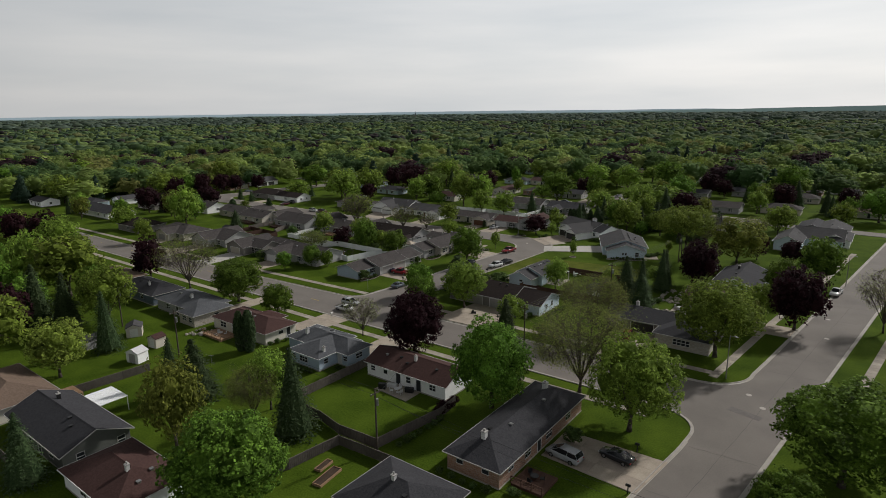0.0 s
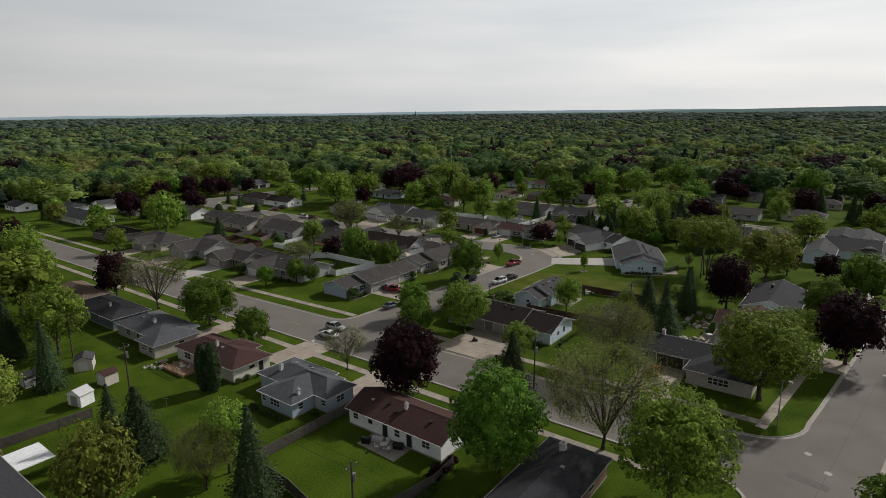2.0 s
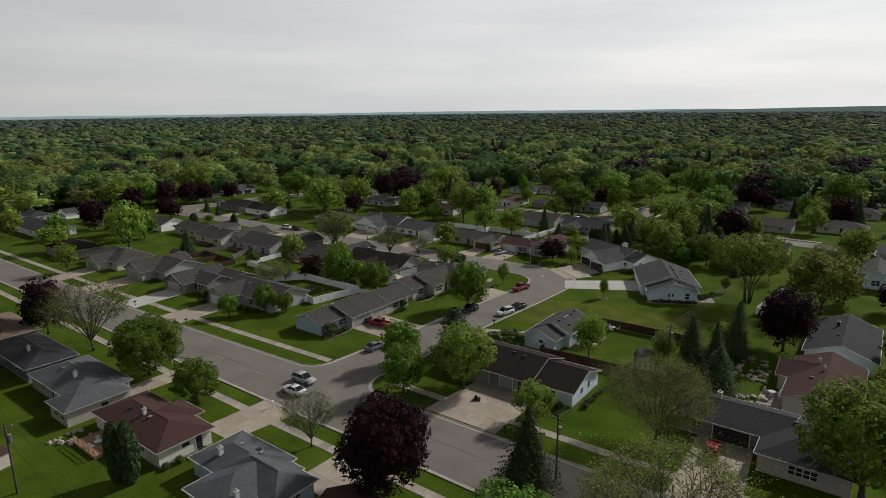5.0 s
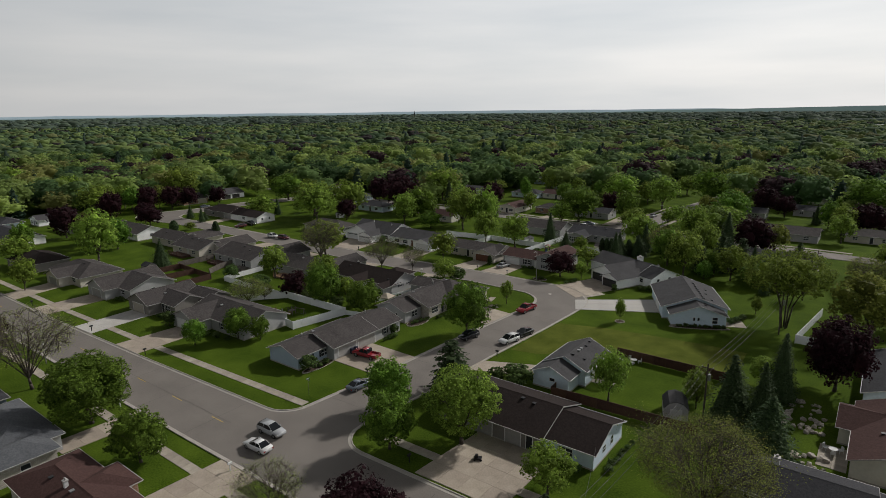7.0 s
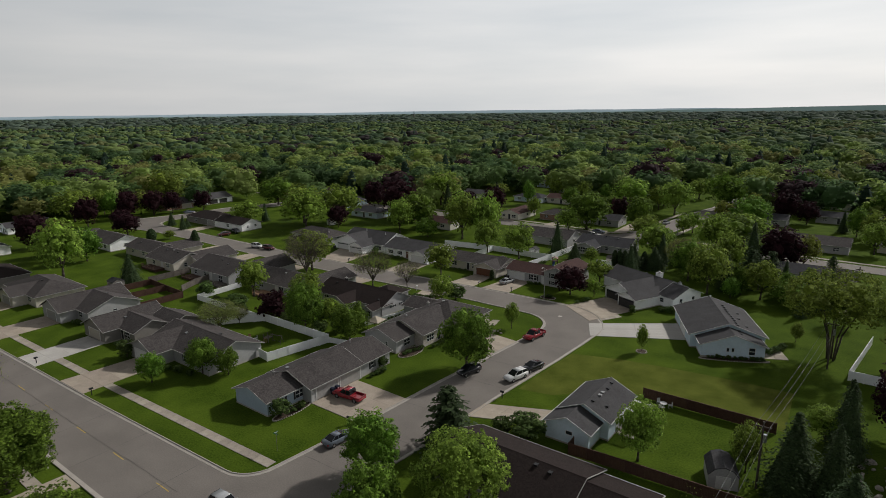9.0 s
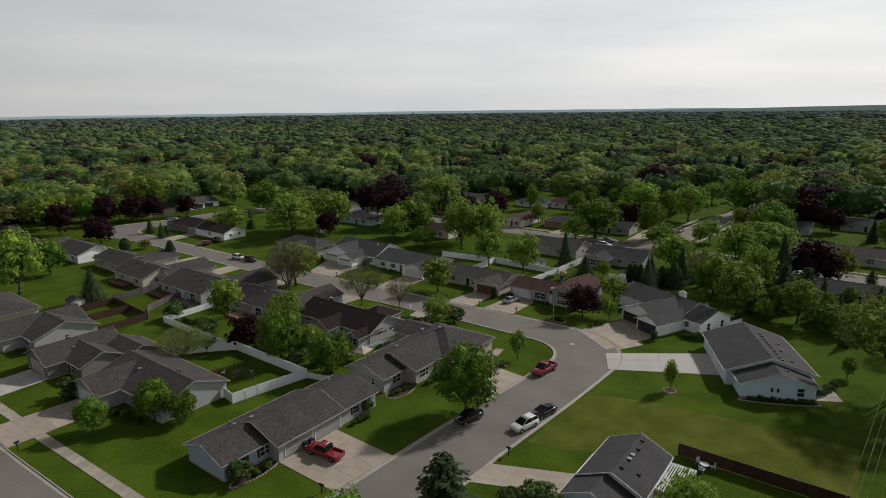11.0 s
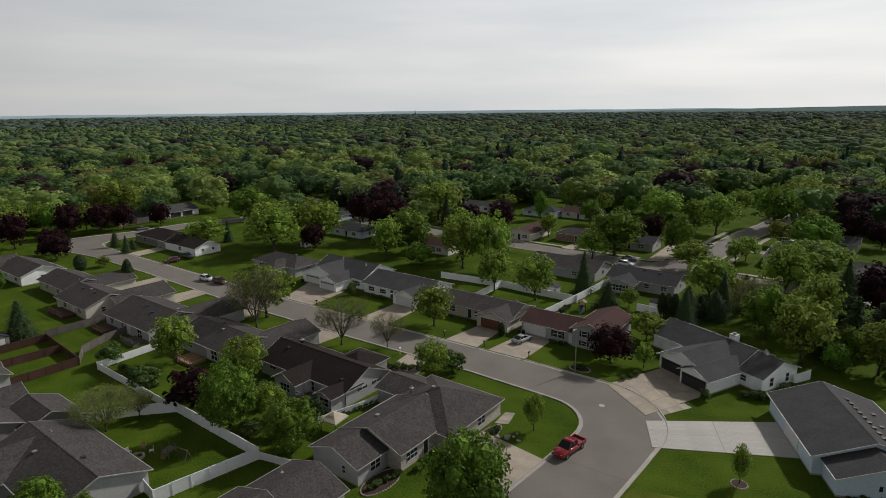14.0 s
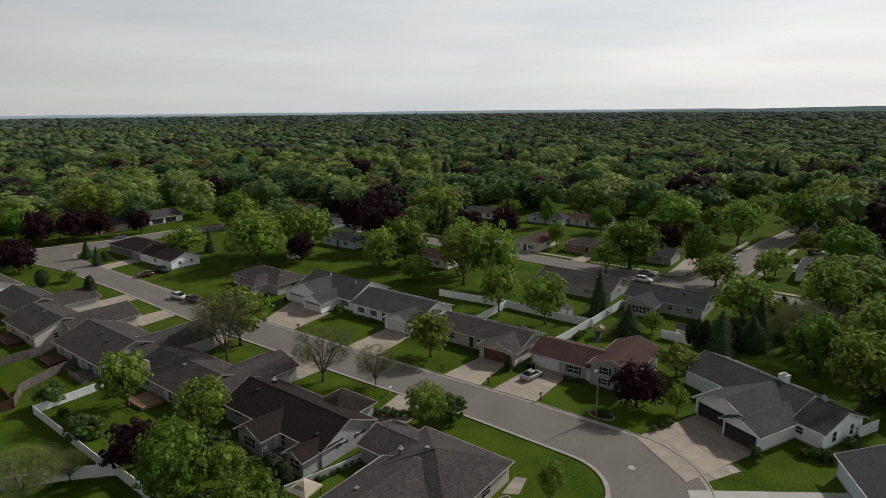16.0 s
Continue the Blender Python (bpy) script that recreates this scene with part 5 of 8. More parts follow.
def tree_kind(kind, variant):
    """Meshes of a tree kind for radius 1: trunk and crown."""
    key = (kind, variant)
    if key in TREES:
        return TREES[key]
    rng = np.random.default_rng(sum(map(ord, kind)) * 7 + variant)
    if kind in ("spruce", "pine"):
        leaf, core = spruce_cloud(rng, 30 if kind == "spruce" else 16, 0.092 if kind == "spruce" else 0.2, kind == "pine")
        trunk = Geo().tube((0, 0, 0), (0, 0, 2.9), 0.07, 0.012, 8)
        mat = LEAF["spruce"]
    elif kind == "column":
        n = 1500
        z, a = rng.uniform(0, 1, n), rng.uniform(0, 6.2832, n)
        r = np.sin(np.pi * (0.08 + 0.9 * z)) ** 0.5 * rng.uniform(0.8, 1.05, n)
        p = np.stack((np.cos(a) * r, np.sin(a) * r, 4.0 * (0.02 + 0.97 * z)), 1)
        leaf = cards(p, np.stack((np.cos(a), np.sin(a), 0.5 + 0 * a), 1) + rng.normal(size=(n, 3)) * 0.4, 0.26, rng)
        core = Geo().tube((0, 0, 0.08), (0, 0, 2.0), 0.6, 0.8, 10).tube((0, 0, 2.0), (0, 0, 3.7), 0.8, 0.2, 10)
        trunk, mat = Geo().tube((0, 0, 0), (0, 0, 0.4), 0.12, 0.08, 7), LEAF["spruce"]
    elif kind in ("bare", "sparse"):
        trunk, tips = limbs(rng, TALL * 0.97, 1.05, 0.03, 0.14 * TALL, 13, 16, 5)
        t = np.array([tuple(v) for v in tips])
        per, count = (4, 5200) if kind == "bare" else (6, 16000)
        far_tips = []
        for k in range(640):
            e = Vector(rng.normal(size=3).tolist()).normalized()
            q = Vector((e.x, e.y, 0.58 * TALL + abs(e.z) * 0.4 * TALL if e.z > -0.1 else 0.58 * TALL + e.z * 0.22 * TALL)) * 1.0
            q.x, q.y = q.x * rng.uniform(0.8, 1.0), q.y * rng.uniform(0.8, 1.0)
            root = min(tips[k % 7::7], key=lambda v: (v - q).length)
            trunk.tube(root, q, 0.006, 0.002, 3, False)
            far_tips.append(q)
        spread = np.array([tuple(v) for v in far_tips])
        haze = spread[rng.integers(0, len(spread), count)] + rng.normal(size=(count, 3)) * np.array((0.065, 0.065, 0.06))
        p = np.repeat(t, per, 0) + rng.normal(size=(len(t) * per, 3)) * 0.075
        p = np.concatenate((p, haze))
        leaf, core, mat = cards(p, rng.normal(size=p.shape) + np.array((0, 0, 0.8)), 0.016 if kind == "bare" else 0.019, rng), None, LEAF["bare"]
    elif kind in ("bush", "plumbush"):
        leaf, core = crown_cloud(rng, 44, 12, 0.16, 0.0, 0.15, 5, 1.0, 0.2, 0.76, 0.6)
        trunk = Geo().tube((0, 0, 0), (0, 0, 0.4), 0.08, 0.05, 6)
        mat = LEAF["plum" if kind == "plumbush" else "shrub"]
    elif kind == "willow":
        leaf, core = crown_cloud(rng, 330, 16, 0.05, 0.34, 0.3, 12, 0.95, 0.12, 0.5, 0.6, 0.06)
        trunk = Geo()
        for k in range(5):
            a, out = k * 1.3 + rng.uniform(-0.2, 0.2), rng.uniform(0.22, 0.46)
            foot, knee, end = (math.cos(a) * 0.07, math.sin(a) * 0.07, 0), (math.cos(a) * out * 0.4, math.sin(a) * out * 0.4, 0.6), (math.cos(a) * out * 1.5, math.sin(a) * out * 1.5, 1.6)
            trunk.tube(foot, knee, 0.022, 0.017, 7).tube(knee, end, 0.017, 0.007, 6)
        mat = LEAF["light"]
    else:
        base = {"light": "light", "olive": "olive", "plum": "plum"}.get(kind.split("_")[0], "maple")
        far, big = kind.endswith("_far"), kind.endswith("_big")
        loose = base in ("light", "olive")
        puffs, leaves, size, puff = (120, 7, 0.1, 0.13) if far else (430, 15, 0.048, 0.095) if big else (210, 11, 0.068, 0.115)
        if loose:
            leaf, core = crown_cloud(rng, puffs, leaves, size, 0.12, 0.2, 11, 1.0, puff * 1.1, 0.62, 0.9, 0.02)
        else:
            leaf, core = crown_cloud(rng, puffs, leaves, size, 0.05, 0.13, 10, 1.0, puff)
        trunk, _ = limbs(rng, 0.8 * TALL, 0.75, 0.045, 0.16 * TALL, 6, 1 if far else 3)
        mat = LEAF[base]
    TREES[key] = (trunk.mesh("trunk", BARK, True, False), quads_mesh("crown", leaf, mat, core))
    return TREES[key]


WORDS = {"maple": ("maple_tree", "full mid-green maple tree on the lawn", "tree"), "light": ("tree", "light yellow-green leafy tree on the lawn", "tree"),
         "olive": ("tree", "olive-green tree in thin spring leaf", "tree"), "plum": ("plum_tree", "dark plum-red leaved tree", "tree"),
         "spruce": ("spruce_tree", "dark green conical spruce tree", "tree"), "pine": ("pine_tree", "dark open pine tree", "tree"),
         "column": ("arborvitae", "narrow dark green columnar arborvitae", "tree"), "bare": ("tree", "spreading tree with bare twigs and first leaves", "tree"),
         "sparse": ("small_tree", "small spreading tree in thin leaf", "tree"), "bush": ("bush", "rounded green garden bush", "bush"),
         "willow": ("willow_tree", "airy light green willow with several leaning trunks", "tree"),
         "plumbush": ("bush", "dark reddish garden bush", "bush")}
planted = []
FIRST = {}


def far_off(x, y):
    """Distance on plan from the camera's path, by which crowns get their leaf detail."""
    u = max(0.0, min(1.0, (-76 * x + 110 * y) / (76 * 76 + 110 * 110)))
    return math.hypot(x + 76 * u, y - 110 * u)


def n_lean(x, y, k):
    return 3.0 * noise.noise(Vector((x * 0.37, y * 0.37, k)))


def tree(kind, x, y, h, r):
    """Plants a tree of height h and crown radius r."""
    if any((x - a) ** 2 + (y - b) ** 2 < (0.45 * (r + c)) ** 2 and abs(h - d) < 4 for a, b, c, d in planted):
        return
    planted.append((x, y, r, h))
    lean = (n_lean(x, y, 0), n_lean(x, y, 7))
    name, label, category = WORDS[kind]
    far = "_far" if kind in ("maple", "light", "olive", "plum") and far_off(x, y) > 88 else "_big" if kind in ("maple", "light", "olive", "plum") and r > 5.5 and far_off(x, y) < 66 else ""
    n = len(planted)
    key = (kind + far, n % 4)
    m = pose(x, y, 0, lean[0], lean[1], (n * 67) % 360) @ Matrix.Diagonal((r, r, h / (3.2 if kind in ("spruce", "pine") else 4.0 if kind == "column" else TALL), 1))
    if key not in FIRST:
        trunk, crown = tree_kind(*key)
        ob = thing(name, label, category, m)
        part("trunk", trunk, None, ob)
        part("crown", crown, None, ob)
        FIRST[key] = ob
    else:
        src = FIRST[key]
        ob = thing(name, label, category, m)
        for c in src.children:
            part(c.name.split(".")[0], c.data, None, ob)


def grove(x0, x1, y0, y1, count, seed, kinds=("maple", "light", "light", "maple", "olive", "spruce", "plum"), tall=(7, 14)):
    """Scatters yard trees over a block, clear of houses, streets and trees that stand there."""
    rng = random.Random(seed)
    for _ in range(count):
        x, y, kind = rng.uniform(x0, x1), rng.uniform(y0, y1), rng.choice(kinds)
        h = rng.uniform(*tall)
        r = h * (0.33 if kind == "spruce" else rng.uniform(0.38, 0.5))
        if any(a - 2.5 < x < b + 2.5 and c - 2.5 < y < d + 2.5 for a, b, c, d in footprints) or on_street(x, y, 3):
            continue
        if any((x - a) ** 2 + (y - b) ** 2 < (0.62 * (r + c)) ** 2 for a, b, c, d in planted):
            continue
        tree(kind, x, y, h, r)


def on_street(x, y, m):
    return (84 - m < y < 106 + m and -520 < x < -14) or right_w(y) - 4 - m < x < right_e(y) + 3 + m or (-104 - m < x < -86 + m and 100 < y < 188) or (165 - m < y < 188 + m and -260 < x < -86) or (257 - m < y < 275 + m) or (-118 - m < x < -98 + m and 265 < y < 440) or (-308 - m < x < -264 + m and 168 < y < 290)


# trees that stand out one by one
tree("maple", -56.0, 32.9, 13.7, 7.4)
tree("olive", -74.1, 36.4, 13.9, 4.7)
tree("spruce", -90.8, 44.9, 10.5, 3.2)
tree("spruce", -86.3, 47.0, 10.7, 5.0)
tree("spruce", -64.6, 49.1, 13.8, 4.2)
tree("sparse", -72.6, 47.9, 8.8, 3.9)
tree("light", -73.4, 51.6, 10.5, 3.6)
tree("bare", -145.2, 80.3, 14.5, 7.9)
tree("plum", -162.6, 78.7, 12.5, 4.9)
tree("maple", -124.9, 81.2, 11.4, 6.4)
tree("maple", -108.7, 80.5, 8.0, 4.0)
tree("column", -97.6, 63.0, 8.2, 1.2)
tree("column", -95.9, 63.7, 8.6, 1.3)
tree("bare", -83.8, 82.7, 8.3, 3.9)
tree("plum", -68.2, 81.0, 13.5, 6.1)
tree("maple", -45.5, 72.4, 15.0, 6.3)
tree("sparse", -36.5, 85.2, 15.2, 8.2)
tree("light", -25.6, 78.2, 14.7, 7.0)
tree("light", -22.0, 113.3, 15.9, 7.8)
tree("plum", -12.0, 137.1, 14.1, 6.2)
tree("maple", -11.2, 177.4, 13.3, 5.9)
tree("bare", 2.9, 145.7, 13.8, 5.5)
tree("maple", 0.1, 80.7, 13.6, 8.9)
tree("maple", -4.2, 67.9, 7.4, 3.9)
tree("light", -164.5, 58.5, 17.0, 9.5)
tree("light", -134.4, 54.7, 14.3, 6.2)
tree("spruce", -119.5, 47.8, 12.7, 3.6)
tree("plum", -141.5, 37.6, 12.8, 5.6)
tree("spruce", -145.5, 44.7, 14.8, 5.0)
tree("spruce", -140.3, 48.4, 12.9, 4.6)
tree("spruce", -83.3, 21.1, 10.1, 3.5)
tree("light", -175.2, 53.9, 17.0, 5.9)
tree("spruce", -55.3, 92.5, 11.0, 4.6)
tree("light", -61.8, 106.4, 6.6, 3.4)
tree("sparse", -45.7, 111.7, 12.4, 7.2)
tree("plum", -36.4, 157.7, 13.1, 5.5)
tree("spruce", -43.8, 135.6, 11.5, 3.4)
tree("spruce", -43.0, 149.1, 11.2, 3.0)
tree("willow", -47.6, 185.3, 17.2, 8.6)
tree("olive", -32.8, 185.5, 14.6, 8.0)
tree("maple", -17.5, 157.8, 10.5, 4.8)
tree("light", -19.7, 140.4, 8.4, 3.6)
tree("maple", -91.3, 110.7, 9.0, 4.0)
tree("maple", -83.9, 102.5, 8.9, 4.0)
tree("maple", -140.4, 107.3, 5.7, 2.6)
tree("light", -76.6, 109.3, 11.3, 5.6)
tree("light", -64.9, 133.2, 9.2, 3.2)
tree("bush", -54.3, 144.3, 3.8, 1.4)
tree("light", -53.0, 138.6, 7.0, 2.2)
tree("spruce", -47.7, 136.6, 11.3, 4.8)
tree("spruce", -41.9, 129.6, 9.5, 4.9)
tree("spruce", -43.6, 152.8, 10.4, 3.2)
tree("light", -53.8, 191.1, 4.1, 1.3)
tree("maple", -99.2, 143.2, 12.0, 5.1)
tree("light", -54.5, 144.3, 7.1, 2.2)
tree("maple", -53.5, 140.4, 4.3, 1.2)
tree("spruce", -42.0, 146.6, 13.1, 3.5)
tree("light", -45.6, 153.2, 5.5, 3.0)
tree("light", -76.7, 169.3, 5.4, 1.2)
tree("light", -103.0, 165.3, 6.0, 1.6)
tree("pine", -87.2, 121.6, 9.2, 4.6)
tree("bush", -79.4, 129.6, 3.9, 3.0)
tree("bush", -82.5, 127.9, 3.2, 1.6)
tree("maple", -136.3, 114.4, 6.9, 3.1)
tree("maple", -132.2, 116.8, 5.2, 2.2)
tree("sparse", -152.8, 128.5, 6.7, 4.3)
tree("sparse", -153.3, 133.6, 4.1, 2.1)
tree("bush", -161.7, 138.8, 4.0, 2.9)
tree("bush", -139.2, 125.9, 2.3, 1.5)
tree("plumbush", -149.6, 140.1, 6.8, 3.9)
tree("maple", -138.0, 139.2, 10.8, 4.6)
tree("light", -150.6, 150.2, 8.4, 4.2)
tree("maple", -126.5, 141.0, 8.3, 4.2)
tree("light", -135.5, 144.5, 6.5, 2.7)
tree("light", -166.8, 147.2, 9.8, 4.3)
for bx, by, bh, br in ((-146.5, 144.6, 3.4, 2.0), (-143.0, 142.6, 3.0, 1.8), (-146.6, 148.2, 2.8, 1.8), (-131.6, 142.6, 3.2, 2.0), (-140.6, 146.4, 3.6, 2.2), (-134.6, 140.4, 2.8, 1.8), (-129.8, 145.6, 2.6, 1.5), (-154.0, 141.6, 3.0, 2.0), (-144.8, 139.8, 2.6, 1.7)):
    tree("bush", bx, by, bh, br)
tree("bush", -176.8, 140.1, 4.3, 2.4)
tree("bare", -169.2, 166.3, 13.7, 6.2)
tree("bare", -148.9, 171.2, 9.5, 5.6)
tree("bare", -140.7, 175.6, 7.2, 3.6)
tree("light", -125.7, 170.4, 6.9, 3.3)
tree("light", -140.5, 190.1, 9.2, 4.7)
tree("spruce", -204.5, 134.8, 8.4, 4.4)
tree("column", -225.2, 166.4, 7.0, 1.4)
tree("column", -252.0, 165.4, 4.6, 1.7)
tree("plum", -271.9, 166.4, 8.8, 5.3)
tree("bush", -155.2, 110.2, 3.5, 2.1)
tree("bush", -111.9, 135.0, 2.4, 1.1)
tree("maple", -174.6, 227.1, 7.1, 5.0)
tree("light", -250.7, 171.3, 3.3, 2.4)
tree("plum", -103.1, 194.0, 7.6, 4.4)
tree("light", -101.3, 208.1, 5.9, 3.9)
tree("light", -97.5, 195.5, 4.6, 1.8)
tree("light", -143.5, 218.6, 11.2, 4.6)
tree("light", -131.4, 217.9, 11.7, 5.2)
tree("spruce", -115.4, 222.9, 6.2, 3.8)
tree("light", -111.3, 225.7, 4.7, 2.3)
tree("light", -97.8, 241.5, 11.1, 5.9)
tree("spruce", -98.4, 225.2, 7.9, 4.1)
tree("spruce", -93.5, 228.7, 6.9, 4.1)
tree("sparse", -85.9, 230.4, 9.6, 5.6)
tree("light", -75.1, 231.4, 12.8, 4.9)
tree("light", -79.0, 273.5, 11.4, 8.2)
tree("pine", -68.6, 224.1, 11.6, 3.5)
tree("pine", -64.5, 229.8, 9.6, 3.8)
tree("maple", -57.8, 214.4, 6.2, 4.5)
tree("bush", -85.7, 189.1, 2.1, 0.9)
tree("bush", -123.9, 174.1, 4.1, 2.7)
tree("light", -100.3, 281.6, 7.6, 3.1)
tree("light", -149.4, 126.9, 8.2, 4.2)
tree("light", -403.6, 207.0, 9.9, 7.1)
tree("plum", -307.0, 184.0, 13.0, 5.4)
tree("plum", -280.2, 168.6, 9.2, 4.8)
tree("plum", -301.0, 164.5, 13.0, 5.4)
tree("plum", -305.0, 194.0, 11.9, 5.6)
tree("plum", -303.8, 202.0, 10.7, 4.8)
tree("plum", -299.6, 214.9, 9.8, 4.6)
tree("light", -252.0, 205.7, 9.7, 6.9)
tree("light", -223.1, 211.9, 16.3, 9.0)
tree("light", -222.6, 229.9, 16.0, 9.0)
tree("plum", -233.6, 261.4, 14.3, 5.6)
tree("plum", -237.1, 280.4, 11.9, 6.8)
tree("light", -199.6, 249.7, 11.3, 8.1)
tree("spruce", -275.3, 185.8, 6.2, 2.5)
tree("spruce", -263.2, 183.8, 6.0, 2.2)
tree("spruce", -267.2, 187.9, 3.4, 2.4)
tree("light", -360.4, 236.0, 11.8, 8.5)
tree("light", -438.9, 234.2, 11.3, 8.1)
tree("light", -162.1, 231.1, 16.3, 6.9)
tree("light", -153.2, 232.2, 17.0, 6.1)
tree("plum", -198.6, 285.4, 8.7, 6.3)
tree("light", -205.2, 326.5, 7.3, 5.3)
tree("light", -161.9, 283.7, 8.6, 3.5)
tree("maple", -180.8, 313.1, 11.6, 3.3)
tree("light", -136.5, 263.2, 9.3, 5.5)
tree("maple", -133.0, 271.8, 15.1, 9.0)
tree("light", -136.7, 327.8, 14.0, 9.5)
tree("maple", -116.2, 280.4, 13.0, 5.2)
tree("light", -114.7, 320.5, 15.0, 7.8)
tree("light", -118.0, 372.8, 10.3, 6.8)
tree("maple", -99.9, 343.7, 17.0, 9.5)
tree("maple", -83.6, 309.5, 12.0, 8.1)
tree("light", -98.5, 286.9, 7.9, 3.9)
tree("olive", -94.8, 377.1, 16.4, 9.5)
tree("light", -71.3, 393.1, 14.7, 9.5)
tree("plum", -241.7, 364.1, 9.7, 6.5)
tree("maple", -141.4, 448.8, 8.8, 6.3)
tree("maple", -253.4, 356.4, 12.9, 9.3)
tree("spruce", -172.1, 409.9, 12.6, 7.9)
tree("light", -227.2, 126.8, 16.7, 6.9)
tree("light", -245.0, 110.8, 9.3, 5.7)
tree("light", -212.1, 101.7, 9.3, 3.6)
tree("light", -174.1, 172.4, 11.8, 7.0)
tree("light", -233.8, 219.7, 16.0, 9.5)
tree("plum", -207.2, 249.3, 17.0, 9.3)
tree("light", -108.9, 267.1, 8.6, 6.0)
tree("maple", -187.9, 237.4, 14.5, 8.0)
tree("light", -167.9, 239.2, 15.4, 7.0)
tree("maple", -81.9, 265.9, 12.6, 9.1)
tree("maple", -38.9, 344.5, 17.0, 9.5)
tree("plum", -38.3, 312.9, 10.5, 6.6)
tree("light", -12.6, 272.9, 8.8, 4.9)
tree("maple", -1.4, 287.3, 14.5, 7.8)
tree("spruce", -17.7, 291.4, 9.5, 3.0)
tree("light", -317.5, 166.2, 13.9, 9.5)
tree("light", -342.6, 126.3, 14.7, 9.5)
tree("light", -385.6, 180.7, 12.5, 8.1)
tree("maple", -421.2, 127.3, 15.2, 9.3)
tree("light", -411.5, 164.6, 17.0, 9.5)
tree("light", -331.9, 214.2, 17.0, 9.5)
tree("maple", -282.7, 244.9, 13.9, 9.5)
tree("light", -214.4, 287.6, 17.0, 9.5)
tree("light", -357.0, 253.2, 9.9, 7.1)


# ---- distant woods and roofs ----
def crown_stock(seed, count, puffs, leaves, size, lobes):
    """A few crowns as arrays of vertices and triangles, radius 1, height 1; the last two are conifers."""
    rng, stock = np.random.default_rng(seed), []
    for k in range(count):
        if k < count - 2:
            leaf, core = crown_cloud(rng, puffs, leaves, size, 0.08, 0.16, lobes + k % 2, 1.0, 0.13, 0.86 if puffs > 1 else 1.0, 0.15)
            if puffs <= 1:
                leaf = leaf[:0]
        else:
            leaf, core = spruce_cloud(rng, 7, 0.36)
            leaf, core.v = leaf[:len(leaf) // (1 if puffs > 1 else 9) // 4 * 4], [(x * 1.5, y * 1.5, z) for x, y, z in core.v]
        v = np.concatenate((leaf, np.array(core.v)))
        q = np.arange(len(leaf)).reshape(-1, 4)
        tri = [(f[0], f[i], f[i + 1]) for f in core.f for i in range(1, len(f) - 1)]
        stock.append((v / np.array((1, 1, 2.2 if k < count - 2 else 3.2)), np.concatenate((q[:, :3], q[:, [0, 2, 3]], np.array(tri) + len(leaf))), len(leaf)))
    return stock


def woods(name, label, near, far, count, stock, grow, seed, haze_mix=0.0):
    """A stretch of tree canopy, crowns of many kinds joined into one; distance haze is mixed into the tint."""
    rng = np.random.default_rng(seed)
    vs, fs, tint = [], [], []
    palette = np.array([(0.085, 0.14, 0.04), (0.15, 0.21, 0.05), (0.05, 0.096, 0.03), (0.165, 0.175, 0.05), (0.026, 0.05, 0.03), (0.03, 0.011, 0.016), (0.19, 0.25, 0.062)])
    weight = np.array([0.27, 0.22, 0.18, 0.08, 0.1, 0.06, 0.09])
    offset = 0
    stood = {}
    for _ in range(count):
        d = math.sqrt(rng.uniform(near * near, far * far))
        a = radians(rng.uniform(-46, 46) + 35.5)
        x, y = -30 - d * math.sin(a), 60 + d * math.cos(a)
        r = rng.uniform(4.6, 9.2) * grow
        if not clear(x, y, r):
            continue
        col = palette[rng.choice(7, p=weight)] * rng.uniform(0.95, 1.5 - 0.3 * haze_mix)
        conifer = col[0] < 0.042 and col[1] > col[0] * 1.5
        h = 7.0 + 5.0 * rng.uniform() + 0.45 * min(r, 11.0)
        cell = (int(x // 24), int(y // 24))
        if any((x - px) ** 2 + (y - py) ** 2 < (0.42 * (r + pr)) ** 2 for i in (-1, 0, 1) for j in (-1, 0, 1) for px, py, pr in stood.get((cell[0] + i, cell[1] + j), ())):
            continue
        stood.setdefault(cell, []).append((x, y, r))
        if conifer:
            r, h = r * 0.55, h * 1.1
        # aerial haze is painted into the foliage colour, stronger for farther woods
        col = col * (1 - haze_mix) + np.array((0.115, 0.15, 0.13)) * haze_mix
        v, f, n = stock[rng.integers(len(stock) - 2, len(stock)) if conifer else rng.integers(0, len(stock) - 2)]
        t = rng.uniform(0, 6.2832)
        turn = np.array(((math.cos(t), -math.sin(t), 0), (math.sin(t), math.cos(t), 0), (0, 0, 1)))
        vs.append((v * np.array((r, r, h))) @ turn.T + np.array((x, y, 0)))
        fs.append(f + offset)
        tone = np.ones((len(v), 4))
        tone[:, :3] = col
        tone[:n, :3] *= np.repeat(rng.uniform(0.72, 1.28, size=(n // 4, 1)), 4, 0)
        tint.append(tone)
        offset += len(v)
    me = bpy.data.meshes.new(name)
    me.from_pydata(np.concatenate(vs).tolist(), [], np.concatenate(fs).tolist())
    at = me.attributes.new("tint", "FLOAT_COLOR", "POINT")
    at.data.foreach_set("color", np.concatenate(tint).astype(np.float32).ravel())
    me.polygons.foreach_set("use_smooth", [True] * len(me.polygons))
    me.materials.append(WOODS)
    tagged(new(name, me), label, "woods", kind="stuff")


